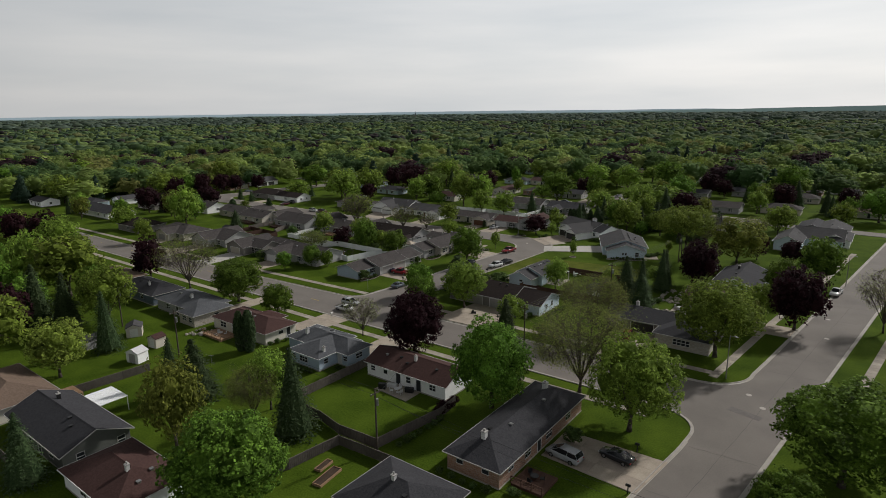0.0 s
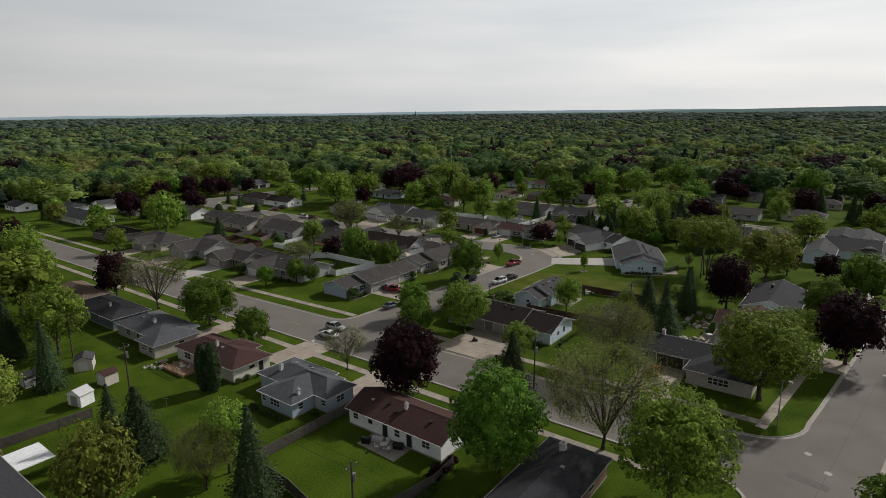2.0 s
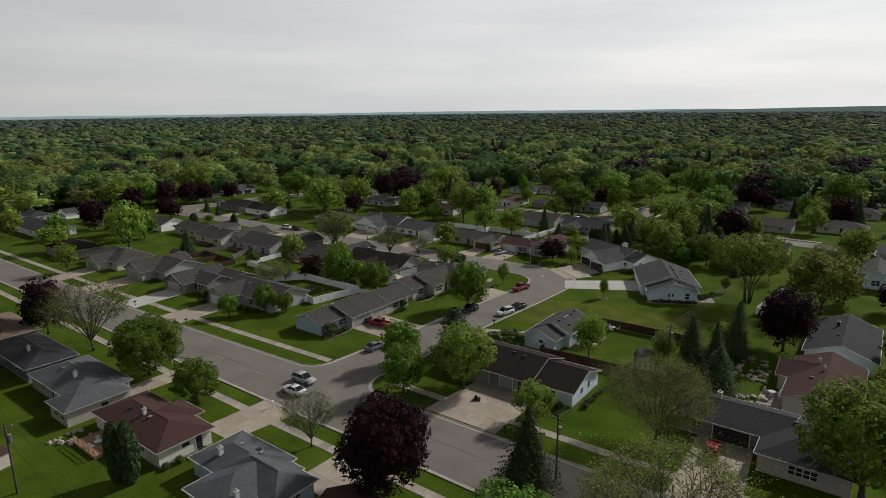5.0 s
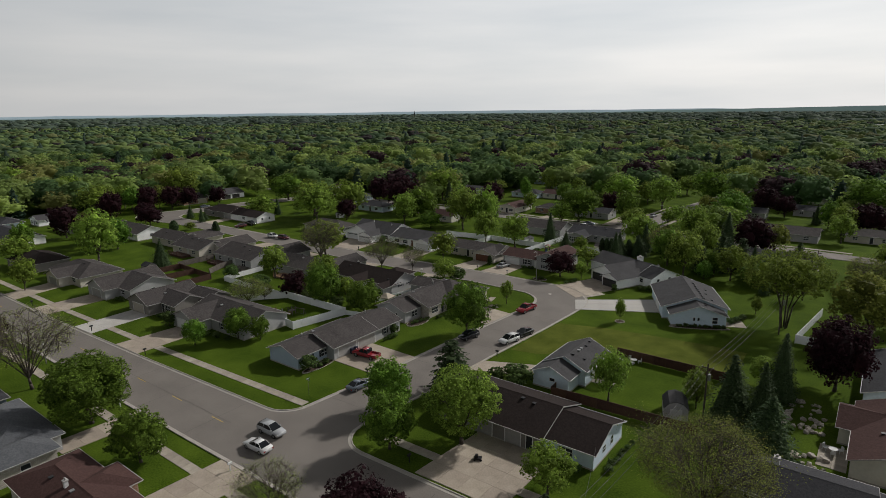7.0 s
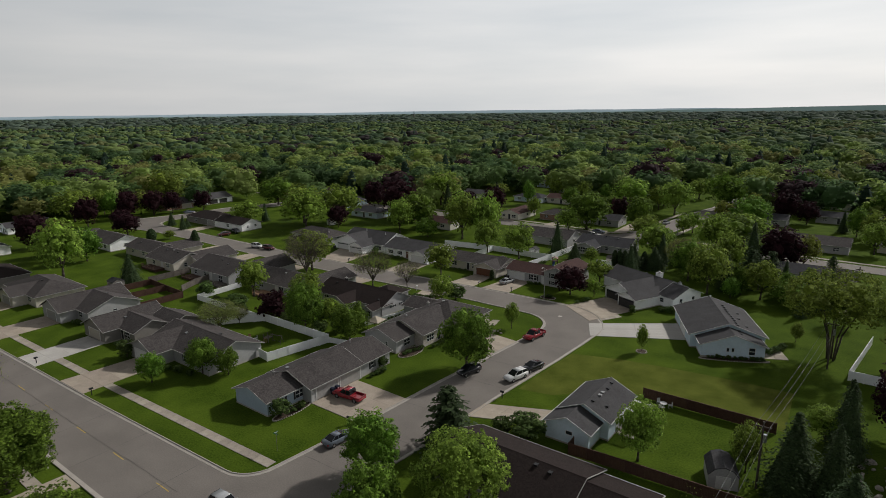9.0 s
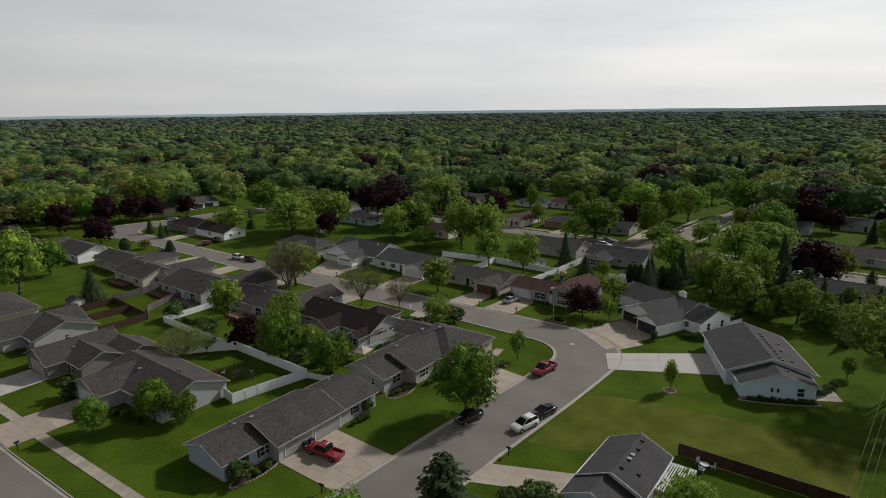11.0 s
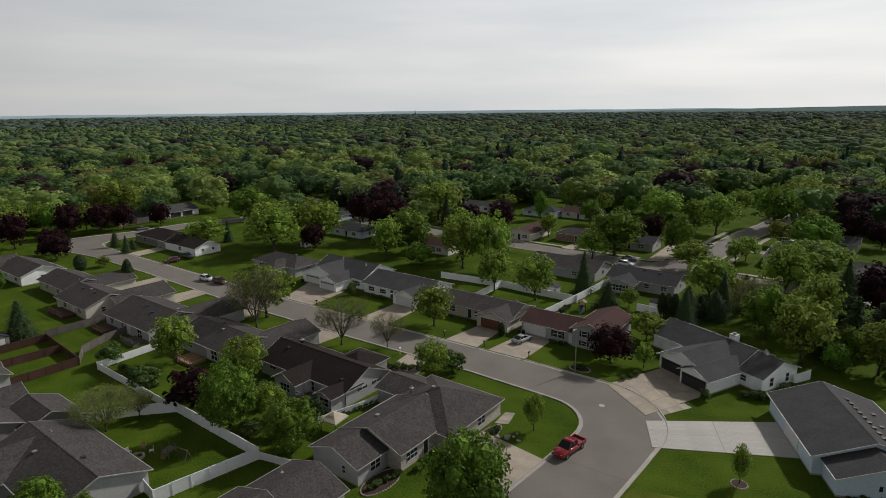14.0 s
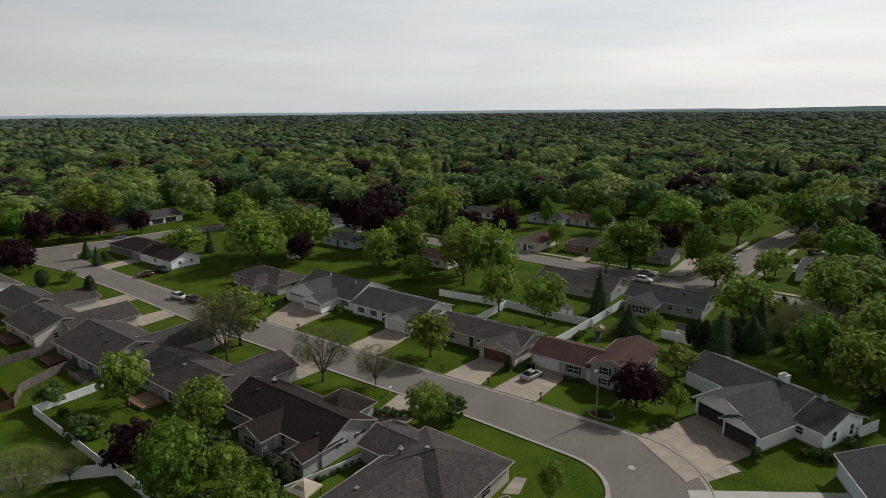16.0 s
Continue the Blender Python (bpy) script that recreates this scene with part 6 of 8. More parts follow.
def clear(x, y, r):
    """Whether a crown of radius r stands outside the streets, yards and houses that are built one by one."""
    m = 0.5 * r
    if -470 < x < 5 and 84 - m < y < 106 + m or -335 < x < 75 and y < 200 or -306 < x < 75 and y < 250 or -215 < x < 75 and y < 345:
        return False
    if 259 - m < y < 272 + m and x > -335 or -118 - m < x < -98 + m and 256 < y < 430 or -300 - m < x < -268 + m and y < 290:
        return False
    if right_w(y) - m < x < right_e(y) + m and y < 420:
        return False
    return all((x - hx) ** 2 + (y - hy) ** 2 > (7 + 0.5 * r) ** 2 for hx, hy in far_homes)


# homes beyond the near streets, one by one out to the back streets
far_homes = [(-318, 231), (-316, 210)]
home_rng = random.Random(5)
LOOKS = [("white ranch house with a grey roof among trees", WHITESIDING, GREYROOF), ("beige ranch house with a brown roof among trees", BEIGESIDING, BROWNROOF), ("grey house with a dark roof among trees", GREYSIDING, DARKROOF),
         ("brick house with a brown roof among trees", BRICK, BROWNROOF), ("cream house with a red-brown roof among trees", CREAMSIDING, REDROOF), ("pale blue house with a charcoal roof among trees", PALEBLUE, DARKROOF)]


def far_home(x, y, look_no, w=16.0, d=9.5, axis="x", lean=False):
    label, wall, roof = LOOKS[look_no % 6]
    far_homes.append((x, y))
    if axis == "y":
        w, d = d, w
    house(label, [W(x - w / 2, x + w / 2, y - d / 2, y + d / 2, axis, "hip" if look_no % 4 == 1 else "gable", pitch=0.36)], wall, roof,
          [("window", 0, "-y", 0.25, 1.4, 0.8, 1.2), ("window", 0, "-y", 0.75, 1.6, 0.8, 1.2)] if lean else
          [("window", 0, "-y", 0.2, 1.4, 1.1, 1.0), ("window", 0, "-y", 0.75, 1.8, 1.2, 0.9), ("door", 0, "-y", 0.5), ("window", 0, "+x", 0.5, 1.2, 1.1, 1.0)], lean=lean)


for k, (x, y) in enumerate([(-212, 318), (-184, 322), (-168, 326), (-168, 281), (-150, 285), (-132, 286), (-185, 362), (-36, 292), (-12, 236), (-345, 118), (-320, 131), (-183, 268), (-210, 262),
                            (-31, 358), (-80, 321), (-57, 338), (-33, 331), (-18, 372), (-314, 147), (-222, 247), (-182, 245), (-5, 300), (18, 340), (-20, 252), (22, 230), (30, 200), (26, 160), (28, 262), (-250, 262), (-290, 282), (-360, 210), (-390, 150), (-430, 175)]):
    far_home(x, y, k * 5 + k // 3, axis="y" if k % 5 == 3 else "x")
for row in range(5):
    for col in range(9):
        x, y = -330 + col * 46 + home_rng.uniform(-9, 9), 380 + row * 44 + home_rng.uniform(-6, 6)
        if not (-132 < x < -86 and y < 450):
            far_home(x, y, home_rng.randrange(60), axis=home_rng.choice("xxy"), lean=True)

for k, (x0, x1, y0, y1, count) in enumerate(((-330, -150, 212, 258, 20), (-84, -62, 200, 256, 24), (10, 70, 70, 260, 70), (-320, -162, 20, 80, 70), (-320, -235, 108, 150, 26), (-24, -18, 126, 214, 4), (-160, -108, 20, 62, 12), (-330, -306, 160, 214, 10), (-140, -112, 226, 258, 4), (-14, 20, 262, 330, 14))):
    grove(x0, x1, y0, y1, count, 40 + k)
grove(-100, -50, 211, 254, 95, 71, ("spruce", "olive", "sparse", "maple", "spruce", "pine", "bare"), (5, 10))
grove(-214, 60, 278, 350, 64, 74, ("maple", "light", "light", "olive", "spruce", "plum"), (8, 13))
grove(-62, -30, 206, 232, 16, 72, ("light", "maple", "sparse", "spruce"), (5, 9))
grove(-30, -16, 190, 252, 16, 73, ("light", "maple", "sparse", "plum"), (7, 12))
for k in range(9):
    tree("column", -103.6 + 1.25 * k, 224.5 + 0.5 * k, 5.2, 0.95)

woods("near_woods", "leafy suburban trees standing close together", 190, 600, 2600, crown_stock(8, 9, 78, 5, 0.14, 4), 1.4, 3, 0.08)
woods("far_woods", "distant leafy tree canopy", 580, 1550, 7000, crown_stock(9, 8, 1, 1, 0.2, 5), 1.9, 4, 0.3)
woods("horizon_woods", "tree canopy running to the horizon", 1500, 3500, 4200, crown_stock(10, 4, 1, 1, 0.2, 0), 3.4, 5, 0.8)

# long low business buildings among the far trees
for k, (x, y, w, d, h) in enumerate(((-402, 1300, 34, 20, 6), (-340, 1240, 40, 24, 6), (-262, 1120, 30, 18, 5), (-205, 1080, 36, 20, 6), (-150, 1130, 26, 16, 5), (-40, 1290, 50, 24, 7), (20, 1260, 40, 20, 6))):
    b = thing("business_building", "long flat-roofed pale business building among trees", "building", pose(x, y, 0, 0, 0, 12 * (k % 3)))
    part("wall", Geo().box(-w / 2, -d / 2, 0, w / 2, d / 2, h + 4), BEIGESIDING, b)
    part("roof", Geo().box(-w / 2 - 0.5, -d / 2 - 0.5, h + 4, w / 2 + 0.5, d / 2 + 0.5, h + 4.6), GREYTRIM, b)
    for j in range(5):
        part("window", Geo().box(-w / 2 + w * (j + 0.15) / 5, -d / 2 - 0.1, h, -w / 2 + w * (j + 0.85) / 5, -d / 2 - 0.003, h + 2.2), GLASS, b)
tower = thing("spire_tower", "slim dark tower far off above the trees", "tower", pose(-1656, 2004, 0))
part("shaft", Geo().tube((0, 0, 0), (0, 0, 20), 3.0, 2.4, 8), TAUPESIDING, tower)
part("spire", Geo().tube((0, 0, 20), (0, 0, 36), 2.4, 0.3, 8), DARKROOF, tower)

# low hills on the horizon; distance haze is painted in as a colour that glows
def hills(name, label, radius, colour, height):
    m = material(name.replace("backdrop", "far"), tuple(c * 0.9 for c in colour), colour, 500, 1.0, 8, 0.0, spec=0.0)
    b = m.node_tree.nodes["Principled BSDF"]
    # the painted haze colour is also emitted, so the hills look airy and unshaded
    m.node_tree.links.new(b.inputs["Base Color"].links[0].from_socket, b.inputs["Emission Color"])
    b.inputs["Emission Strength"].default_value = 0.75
    g = Geo()
    n = 130
    for i in range(n + 1):
        a = radians(34.7 + 55 - 110 * i / n)
        for r, z in ((radius - 60, -5), (radius, height(i / n)), (radius + 200, -5)):
            g.v.append((-30 - r * math.sin(a), 60 + r * math.cos(a), z))
    for i in range(n):
        g.f += [(3 * i + j, 3 * i + j + 1, 3 * i + j + 4, 3 * i + j + 3) for j in range(2)]
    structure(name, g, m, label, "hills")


def ripple(u, k):
    return noise.noise(Vector((u * 11, k, 0))) + 0.6 * noise.noise(Vector((u * 47, 4, k)))


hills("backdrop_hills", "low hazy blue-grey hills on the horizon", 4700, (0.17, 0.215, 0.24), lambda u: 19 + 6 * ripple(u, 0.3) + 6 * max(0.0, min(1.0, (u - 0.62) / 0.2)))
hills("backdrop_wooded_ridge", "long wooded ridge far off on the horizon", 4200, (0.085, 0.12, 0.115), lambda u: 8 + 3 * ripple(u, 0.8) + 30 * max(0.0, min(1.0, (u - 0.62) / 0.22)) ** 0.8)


# ---- fences ----
def fence(label, points, style="vinyl", tall=1.75, step=2.4):
    """Posts and panels along a line. vinyl: white boards; wood, brown: upright boards; rail: open pickets."""
    mat = {"vinyl": VINYL, "wood": WOODGREY, "brown": WOODBROWN, "picket": VINYL}[style]
    x0, y0 = points[0]
    f = thing("fence", label, "fence", Matrix.Translation((x0, y0, 0)))
    post = Geo().box(-0.07, -0.07, 0, 0.07, 0.07, tall + 0.1).mesh("post", mat)
    for k, ((ax, ay), (bx, by)) in enumerate(zip(points, points[1:])):
        length = math.hypot(bx - ax, by - ay)
        n, turn = max(1, round(length / step)), math.degrees(math.atan2(by - ay, bx - ax))
        w = length / n
        prof = []
        boards = max(4, round(w / (0.3 if style == "vinyl" else 0.16)))
        deep = 0.012 if style == "vinyl" else 0.022
        for i in range(boards):
            e = deep if i % 2 else 0.0
            prof += [(-w / 2 + w * i / boards + 0.004, -0.03 - e), (-w / 2 + w * (i + 1) / boards - 0.004, -0.03 - e)]
        prof += [(w / 2, 0.03), (-w / 2, 0.03)]
        panel = Geo().prism(prof, 0.06, tall).mesh("panel", mat)
        rail = Geo().box(-w / 2, -0.055, -0.06, w / 2, 0.045, 0.05).mesh("rail", mat)
        for i in range(n + (k == len(points) - 2)):
            part("post", post, None, f, at=pose(ax + (bx - ax) * i / n - x0, ay + (by - ay) * i / n - y0, 0, 0, 0, turn))
        for i in range(n):
            s = (i + 0.5) / n
            p = part("panel", panel, None, f, at=pose(ax + (bx - ax) * s - x0, ay + (by - ay) * s - y0, random.uniform(-0.01, 0.01), 0, 0, turn))
            part("rail", rail, None, p, at=pose(0, 0, tall))


fence("white vinyl privacy fence round a back lawn", [(-158.0, 127.2), (-154.0, 133.0), (-149.8, 137.6), (-128.8, 137.4), (-131.2, 124.4), (-134.2, 124.8)])
fence("white vinyl fence along garden beds", [(-176.2, 141.0), (-176.1, 137.4), (-152.2, 137.3)], "vinyl", 1.4)
fence("pale vinyl fence beside a back lawn", [(-176.2, 141.0), (-176.6, 150.4)], "vinyl", 1.4)
fence("weathered wooden fence between back lawns", [(-190.0, 150.0), (-188.8, 144.4), (-186.0, 139.0), (-181.0, 136.4)], "wood", 1.6)
fence("weathered wooden fence between back lawns", [(-201.2, 150.0), (-200.9, 138.0)], "wood", 1.6)
fence("brown stained wooden fence round small yards", [(-198.9, 126.4), (-198.7, 137.4), (-180.8, 136.2), (-180.8, 125.6)], "brown", 1.6)
fence("brown stained wooden fence between small yards", [(-190.0, 136.8), (-190.6, 126.2)], "brown", 1.6)
fence("low white fence beside a lawn", [(-128.8, 137.4), (-123.4, 138.8)], "vinyl", 1.1)
fence("low pale fence beside a garden bed", [(-129.4, 148.0), (-127.6, 155.0), (-126.6, 162.0)], "vinyl", 1.1)
fence("dark brown wooden fence along an open lawn", [(-70.2, 151.0), (-57.0, 151.0), (-51.4, 151.0)], "brown", 1.7)
fence("dark brown wooden fence behind a yard", [(-73.0, 131.0), (-72.9, 129.2), (-68.0, 129.6), (-55.2, 130.2), (-50.8, 130.4)], "brown", 1.7)
fence("weathered wooden fence beside a white house", [(-72.6, 54.2), (-72.4, 72.4)], "wood", 1.6)
fence("weathered wooden fence round a back lawn", [(-72.6, 54.2), (-64.2, 53.8), (-59.3, 52.8), (-52.2, 53.2), (-50.2, 65.4), (-50.6, 69.6)], "wood", 1.6)
fence("weathered wooden fence round a vegetable garden", [(-59.6, 38.0), (-58.2, 42.9), (-57.2, 50.8), (-47.4, 51.4)], "wood", 1.5)
fence("weathered wooden fence across a back lawn", [(-104.6, 34.0), (-103.4, 47.6)], "wood", 1.5)
fence("weathered wooden fence beside a lawn", [(-103.0, 21.0), (-92.4, 21.2), (-81.8, 21.4)], "wood", 1.5)
fence("white vinyl privacy fence between back lawns", [(-161.5, 220.1), (-143.6, 222.2), (-143.4, 209.0)])
fence("white vinyl privacy fence between back lawns", [(-143.6, 222.2), (-129.1, 221.6), (-122.4, 221.9)])
fence("white vinyl privacy fence climbing past gardens", [(-124.2, 207.4), (-123.0, 222.0), (-122.3, 238.6)])
fence("white vinyl fence by a shed", [(-109.0, 224.4), (-103.2, 224.0)])
fence("white vinyl fence of a far yard", [(-44.4, 177.1), (-41.8, 197.8)])
fence("white vinyl fence of a far yard", [(-44.4, 177.1), (-36.0, 177.0)])
fence("white vinyl fence beside a slate-blue house", [(-166.2, 66.4), (-158.4, 66.8)], "vinyl", 1.6)
fence("pale fence screen beside a white house", [(-75.4, 203.4), (-73.4, 207.2)], "vinyl", 1.7)


# ---- cars ----
def loft(rings):
    g = Geo()
    n = len(rings[0])
    for r in rings:
        g.v += [tuple(p) for p in r]
    for i in range(len(rings) - 1):
        g.f += [(n * i + j, n * i + (j + 1) % n, n * (i + 1) + (j + 1) % n, n * (i + 1) + j) for j in range(n)]
    g.f += [tuple(range(n - 1, -1, -1)), tuple(range(n * (len(rings) - 1), n * len(rings)))]
    return g


def section(x, half, low, high, tuck=0.9):
    """Rounded cross-section of a car body at x."""
    c = min(0.12, (high - low) * 0.3)
    return [(x, -half * 0.92, low), (x, half * 0.92, low), (x, half, low + c), (x, half, high - c * 1.2), (x, half * tuck, high), (x, -half * tuck, high), (x, -half, high - c * 1.2), (x, -half, low + c)]


CARS = {
    # lower body: x, half width, low, high; cabin: x, half width at belt, half width at roof, belt, roof
    "sedan": (4.7, [(-2.35, 0.72, 0.45, 0.8), (-2.2, 0.86, 0.3, 0.98), (-1.2, 0.91, 0.22, 1.0), (0.4, 0.92, 0.2, 0.96), (1.3, 0.9, 0.22, 0.92), (2.1, 0.84, 0.28, 0.76), (2.35, 0.68, 0.4, 0.62)],
              [(-1.75, 0.8, 0.72, 0.97, 1.02), (-1.0, 0.82, 0.62, 0.97, 1.4), (0.1, 0.83, 0.63, 0.95, 1.45), (1.15, 0.8, 0.7, 0.93, 0.96)], (-1.4, 1.42), 0.33),
    "suv": (4.6, [(-2.3, 0.8, 0.5, 1.0), (-2.2, 0.9, 0.35, 1.12), (-1.0, 0.93, 0.28, 1.1), (0.5, 0.93, 0.26, 1.06), (1.3, 0.91, 0.28, 1.02), (2.1, 0.86, 0.34, 0.9), (2.3, 0.74, 0.45, 0.75)],
            [(-2.18, 0.82, 0.72, 1.1, 1.2), (-1.85, 0.83, 0.68, 1.1, 1.6), (0.2, 0.84, 0.68, 1.06, 1.66), (1.15, 0.82, 0.74, 1.03, 1.07)], (-1.38, 1.4), 0.36),
    "minivan": (5.1, [(-2.55, 0.85, 0.45, 1.05), (-2.45, 0.95, 0.32, 1.12), (-1.0, 0.98, 0.25, 1.12), (0.8, 0.98, 0.24, 1.06), (1.8, 0.94, 0.28, 0.96), (2.45, 0.86, 0.34, 0.78), (2.55, 0.72, 0.42, 0.66)],
                [(-2.45, 0.88, 0.78, 1.12, 1.25), (-2.2, 0.9, 0.74, 1.12, 1.68), (0.3, 0.9, 0.74, 1.08, 1.74), (1.7, 0.86, 0.78, 0.98, 1.02)], (-1.55, 1.5), 0.35),
    "pickup": (5.7, [(-2.85, 0.92, 0.5, 0.72), (-2.8, 0.96, 0.45, 0.78), (-0.9, 0.98, 0.4, 0.78), (-0.7, 0.98, 0.38, 1.1), (1.2, 0.98, 0.36, 1.12), (2.5, 0.95, 0.4, 1.05), (2.85, 0.84, 0.5, 0.86)],
               [(-0.85, 0.86, 0.72, 1.1, 1.72), (-0.6, 0.88, 0.72, 1.1, 1.8), (0.6, 0.88, 0.72, 1.1, 1.8), (1.4, 0.86, 0.78, 1.1, 1.14)], (-1.8, 1.75), 0.4),
}
PAINTS = {}
CAR_MESHES = {}


def car(kind, label, colour, x, y, heading, name=None):
    """A parked car; heading: degrees of the way it points, from +x."""
    length, body, cabin, axles, wheel = CARS[kind]
    if colour not in PAINTS:
        PAINTS[colour] = plain("car_paint", colour, 0.22)
        PAINTS[colour].node_tree.nodes["Principled BSDF"].inputs["Coat Weight"].default_value = 0.6
    paint = PAINTS[colour]
    if kind not in CAR_MESHES:
        roof = loft([section(c[0] + (0.08 if i == 0 else -0.12 if i == len(cabin) - 1 else 0), c[2] + 0.015, c[4] - 0.05, c[4] + 0.012, 0.94) for i, c in enumerate(cabin[1:3])])
        tyre = Geo()
        ring = [(0.0, wheel * 0.6), (0.0, wheel), (0.22, wheel), (0.22, wheel * 0.6)]
        for k in range(16):
            a = 6.2832 * k / 16
            tyre.v += [(r * math.cos(a), d - 0.11, r * math.sin(a)) for d, r in ring]
        tyre.f = [(4 * k + j, 4 * ((k + 1) % 16) + j, 4 * ((k + 1) % 16) + (j + 1) % 4, 4 * k + (j + 1) % 4) for k in range(16) for j in range(4)]
        CAR_MESHES[kind] = (loft([section(*b) for b in body]), loft([[(c[0], -c[1], c[3] - 0.03), (c[0], c[1], c[3] - 0.03), (c[0], c[2], c[4]), (c[0], -c[2], c[4])] for c in cabin]).mesh("cabin_glass", CARGLASS), roof,
                            tyre.mesh("tyre", RUBBER), Geo().tube((0, -0.1, 0), (0, 0.1, 0), wheel * 0.62, wheel * 0.62, 12).mesh("rim", ALLOY))
    bodyg, glass, roofg, tyre, rim = CAR_MESHES[kind]
    ob = thing(name or {"pickup": "pickup_truck", "suv": "suv", "minivan": "minivan"}.get(kind, "car"), label, "car", pose(x, y, 0.03, 0, 0, heading))
    shell = part("body", bodyg.mesh("body", paint, True), None, ob)
    part("cabin_glass", glass, None, ob)
    part("roof", roofg.mesh("roof", paint, True), None, ob)
    for c0, c1 in ((cabin[0], cabin[1]), (cabin[2], cabin[3])):
        for s in (-1, 1):
            part("pillar", Geo().tube((c0[0], s * c0[1], c0[3]) if c0[4] < c0[3] + 0.3 else (c0[0], s * c0[2], c0[4]), (c1[0], s * c1[2], c1[4]) if c1[4] > c1[3] + 0.3 else (c1[0], s * c1[1], c1[3]), 0.035, 0.035, 5), paint, ob)
    mid = (cabin[1][0] + cabin[2][0]) / 2
    for s in (-1, 1):
        part("pillar", Geo().tube((mid, s * cabin[1][1], cabin[1][3]), (mid, s * (cabin[1][2] + 0.01), cabin[1][4]), 0.04, 0.04, 5), paint, ob)
        part("mirror", Geo().box(cabin[3][0] - 0.35, s * 0.92 - 0.1, cabin[3][3] + 0.02, cabin[3][0] - 0.2, s * 0.92 + 0.1, cabin[3][3] + 0.16), paint, ob)
        part("headlight", Geo().box(body[-2][0] - 0.1, s * 0.62 - 0.17, body[-1][3] - 0.08, body[-1][0] - 0.06, s * 0.62 + 0.17, body[-1][3] + 0.05), LAMPWHITE, ob)
        part("taillight", Geo().box(body[0][0] - 0.01, s * 0.66 - 0.14, body[0][3] - 0.2, body[1][0] + 0.04, s * 0.66 + 0.14, body[0][3] - 0.02), LAMPRED, ob)
        for ax in axles:
            wh = part("wheel", rim, None, ob, at=pose(ax, s * (body[2][1] - 0.1), wheel))
            part("tyre", tyre, None, wh)
    if kind == "pickup":
        bed = Geo().add([(-2.75, -0.9, 0.6), (-0.95, -0.9, 0.6), (-0.95, 0.9, 0.6), (-2.75, 0.9, 0.6), (-2.8, -0.97, 1.08), (-0.9, -0.97, 1.08), (-0.9, 0.97, 1.08), (-2.8, 0.97, 1.08), (-2.7, -0.86, 1.08), (-0.95, -0.86, 1.08), (-0.95, 0.86, 1.08), (-2.7, 0.86, 1.08), (-2.7, -0.86, 0.8), (-0.95, -0.86, 0.8), (-0.95, 0.86, 0.8), (-2.7, 0.86, 0.8)],
                        [(0, 1, 5, 4), (1, 2, 6, 5), (2, 3, 7, 6), (3, 0, 4, 7), (4, 5, 9, 8), (5, 6, 10, 9), (6, 7, 11, 10), (7, 4, 8, 11), (8, 9, 13, 12), (9, 10, 14, 13), (10, 11, 15, 14), (11, 8, 12, 15), (12, 13, 14, 15), (3, 2, 1, 0)])
        part("cargo_bed", bed, paint, ob)
    return ob


RED, DARK, SILVER, WHITE, GREYBLUE, MAROON = (0.23, 0.012, 0.02), (0.012, 0.013, 0.016), (0.33, 0.34, 0.35), (0.62, 0.62, 0.62), (0.12, 0.14, 0.17), (0.08, 0.015, 0.02)
car("minivan", "silver minivan parked on a concrete driveway", SILVER, -30.2, 66.4, 172)
car("sedan", "black car parked on a concrete driveway", DARK, -24.4, 70.2, 172)
car("pickup", "red pickup truck parked before a double garage", RED, -108.4, 123.1, 186)
car("sedan", "dark grey car parked at the kerb", GREYBLUE, -100.4, 113.2, 86)
car("suv", "black suv parked at the kerb", DARK, -97.9, 142.0, 256)
car("suv", "white suv parked at the kerb", WHITE, -90.2, 145.0, 256)
car("sedan", "black car parked at the kerb", DARK, -89.7, 150.0, 256)
car("pickup", "bright red pickup truck parked at the kerb", RED, -96.6, 163.4, 262)
car("sedan", "silver-grey car parked on a driveway", SILVER, -121.0, 193.4, 80)
car("suv", "white suv parked on the street", WHITE, -212.0, 181.0, 5)
car("suv", "dark red suv parked on the street", MAROON, -206.6, 181.6, 5)
car("suv", "dark red suv parked beside a house", MAROON, -238.8, 185.8, 260)
car("pickup", "black pickup truck with a covered bed", DARK, -240.0, 191.4, 0)
car("suv", "black suv parked before a garage", DARK, -199.0, 190.6, 30)
car("suv", "silver suv parked on the main road", SILVER, -100.4, 95.4, 3)
car("sedan", "white car with a dark roof on the main road", WHITE, -98.6, 91.7, 182)
car("sedan", "dark blue car on the back street", GREYBLUE, -126.6, 268.0, 5)
car("sedan", "silver car parked on the side street", SILVER, -111.6, 299.0, 84)
car("suv", "white suv parked beside a corner house", WHITE, -92.4, 321.0, 20)
car("suv", "white suv parked at the back street kerb", WHITE, -125.3, 261.0, 4)
car("sedan", "pale blue car parked on the west street", GREYBLUE, -297.0, 206.0, 80)
car("pickup", "white pickup truck before a far house", WHITE, -91.0, 305.5, 20)
car("pickup", "white work truck parked on the cross road", WHITE, -7.0, 170.0, 262)
car("suv", "small red car parked in an open bay", RED, -38.6, 113.4, 95)
car("suv", "white suv parked on a driveway", WHITE, -85.4, 27.0 - 12, 0)


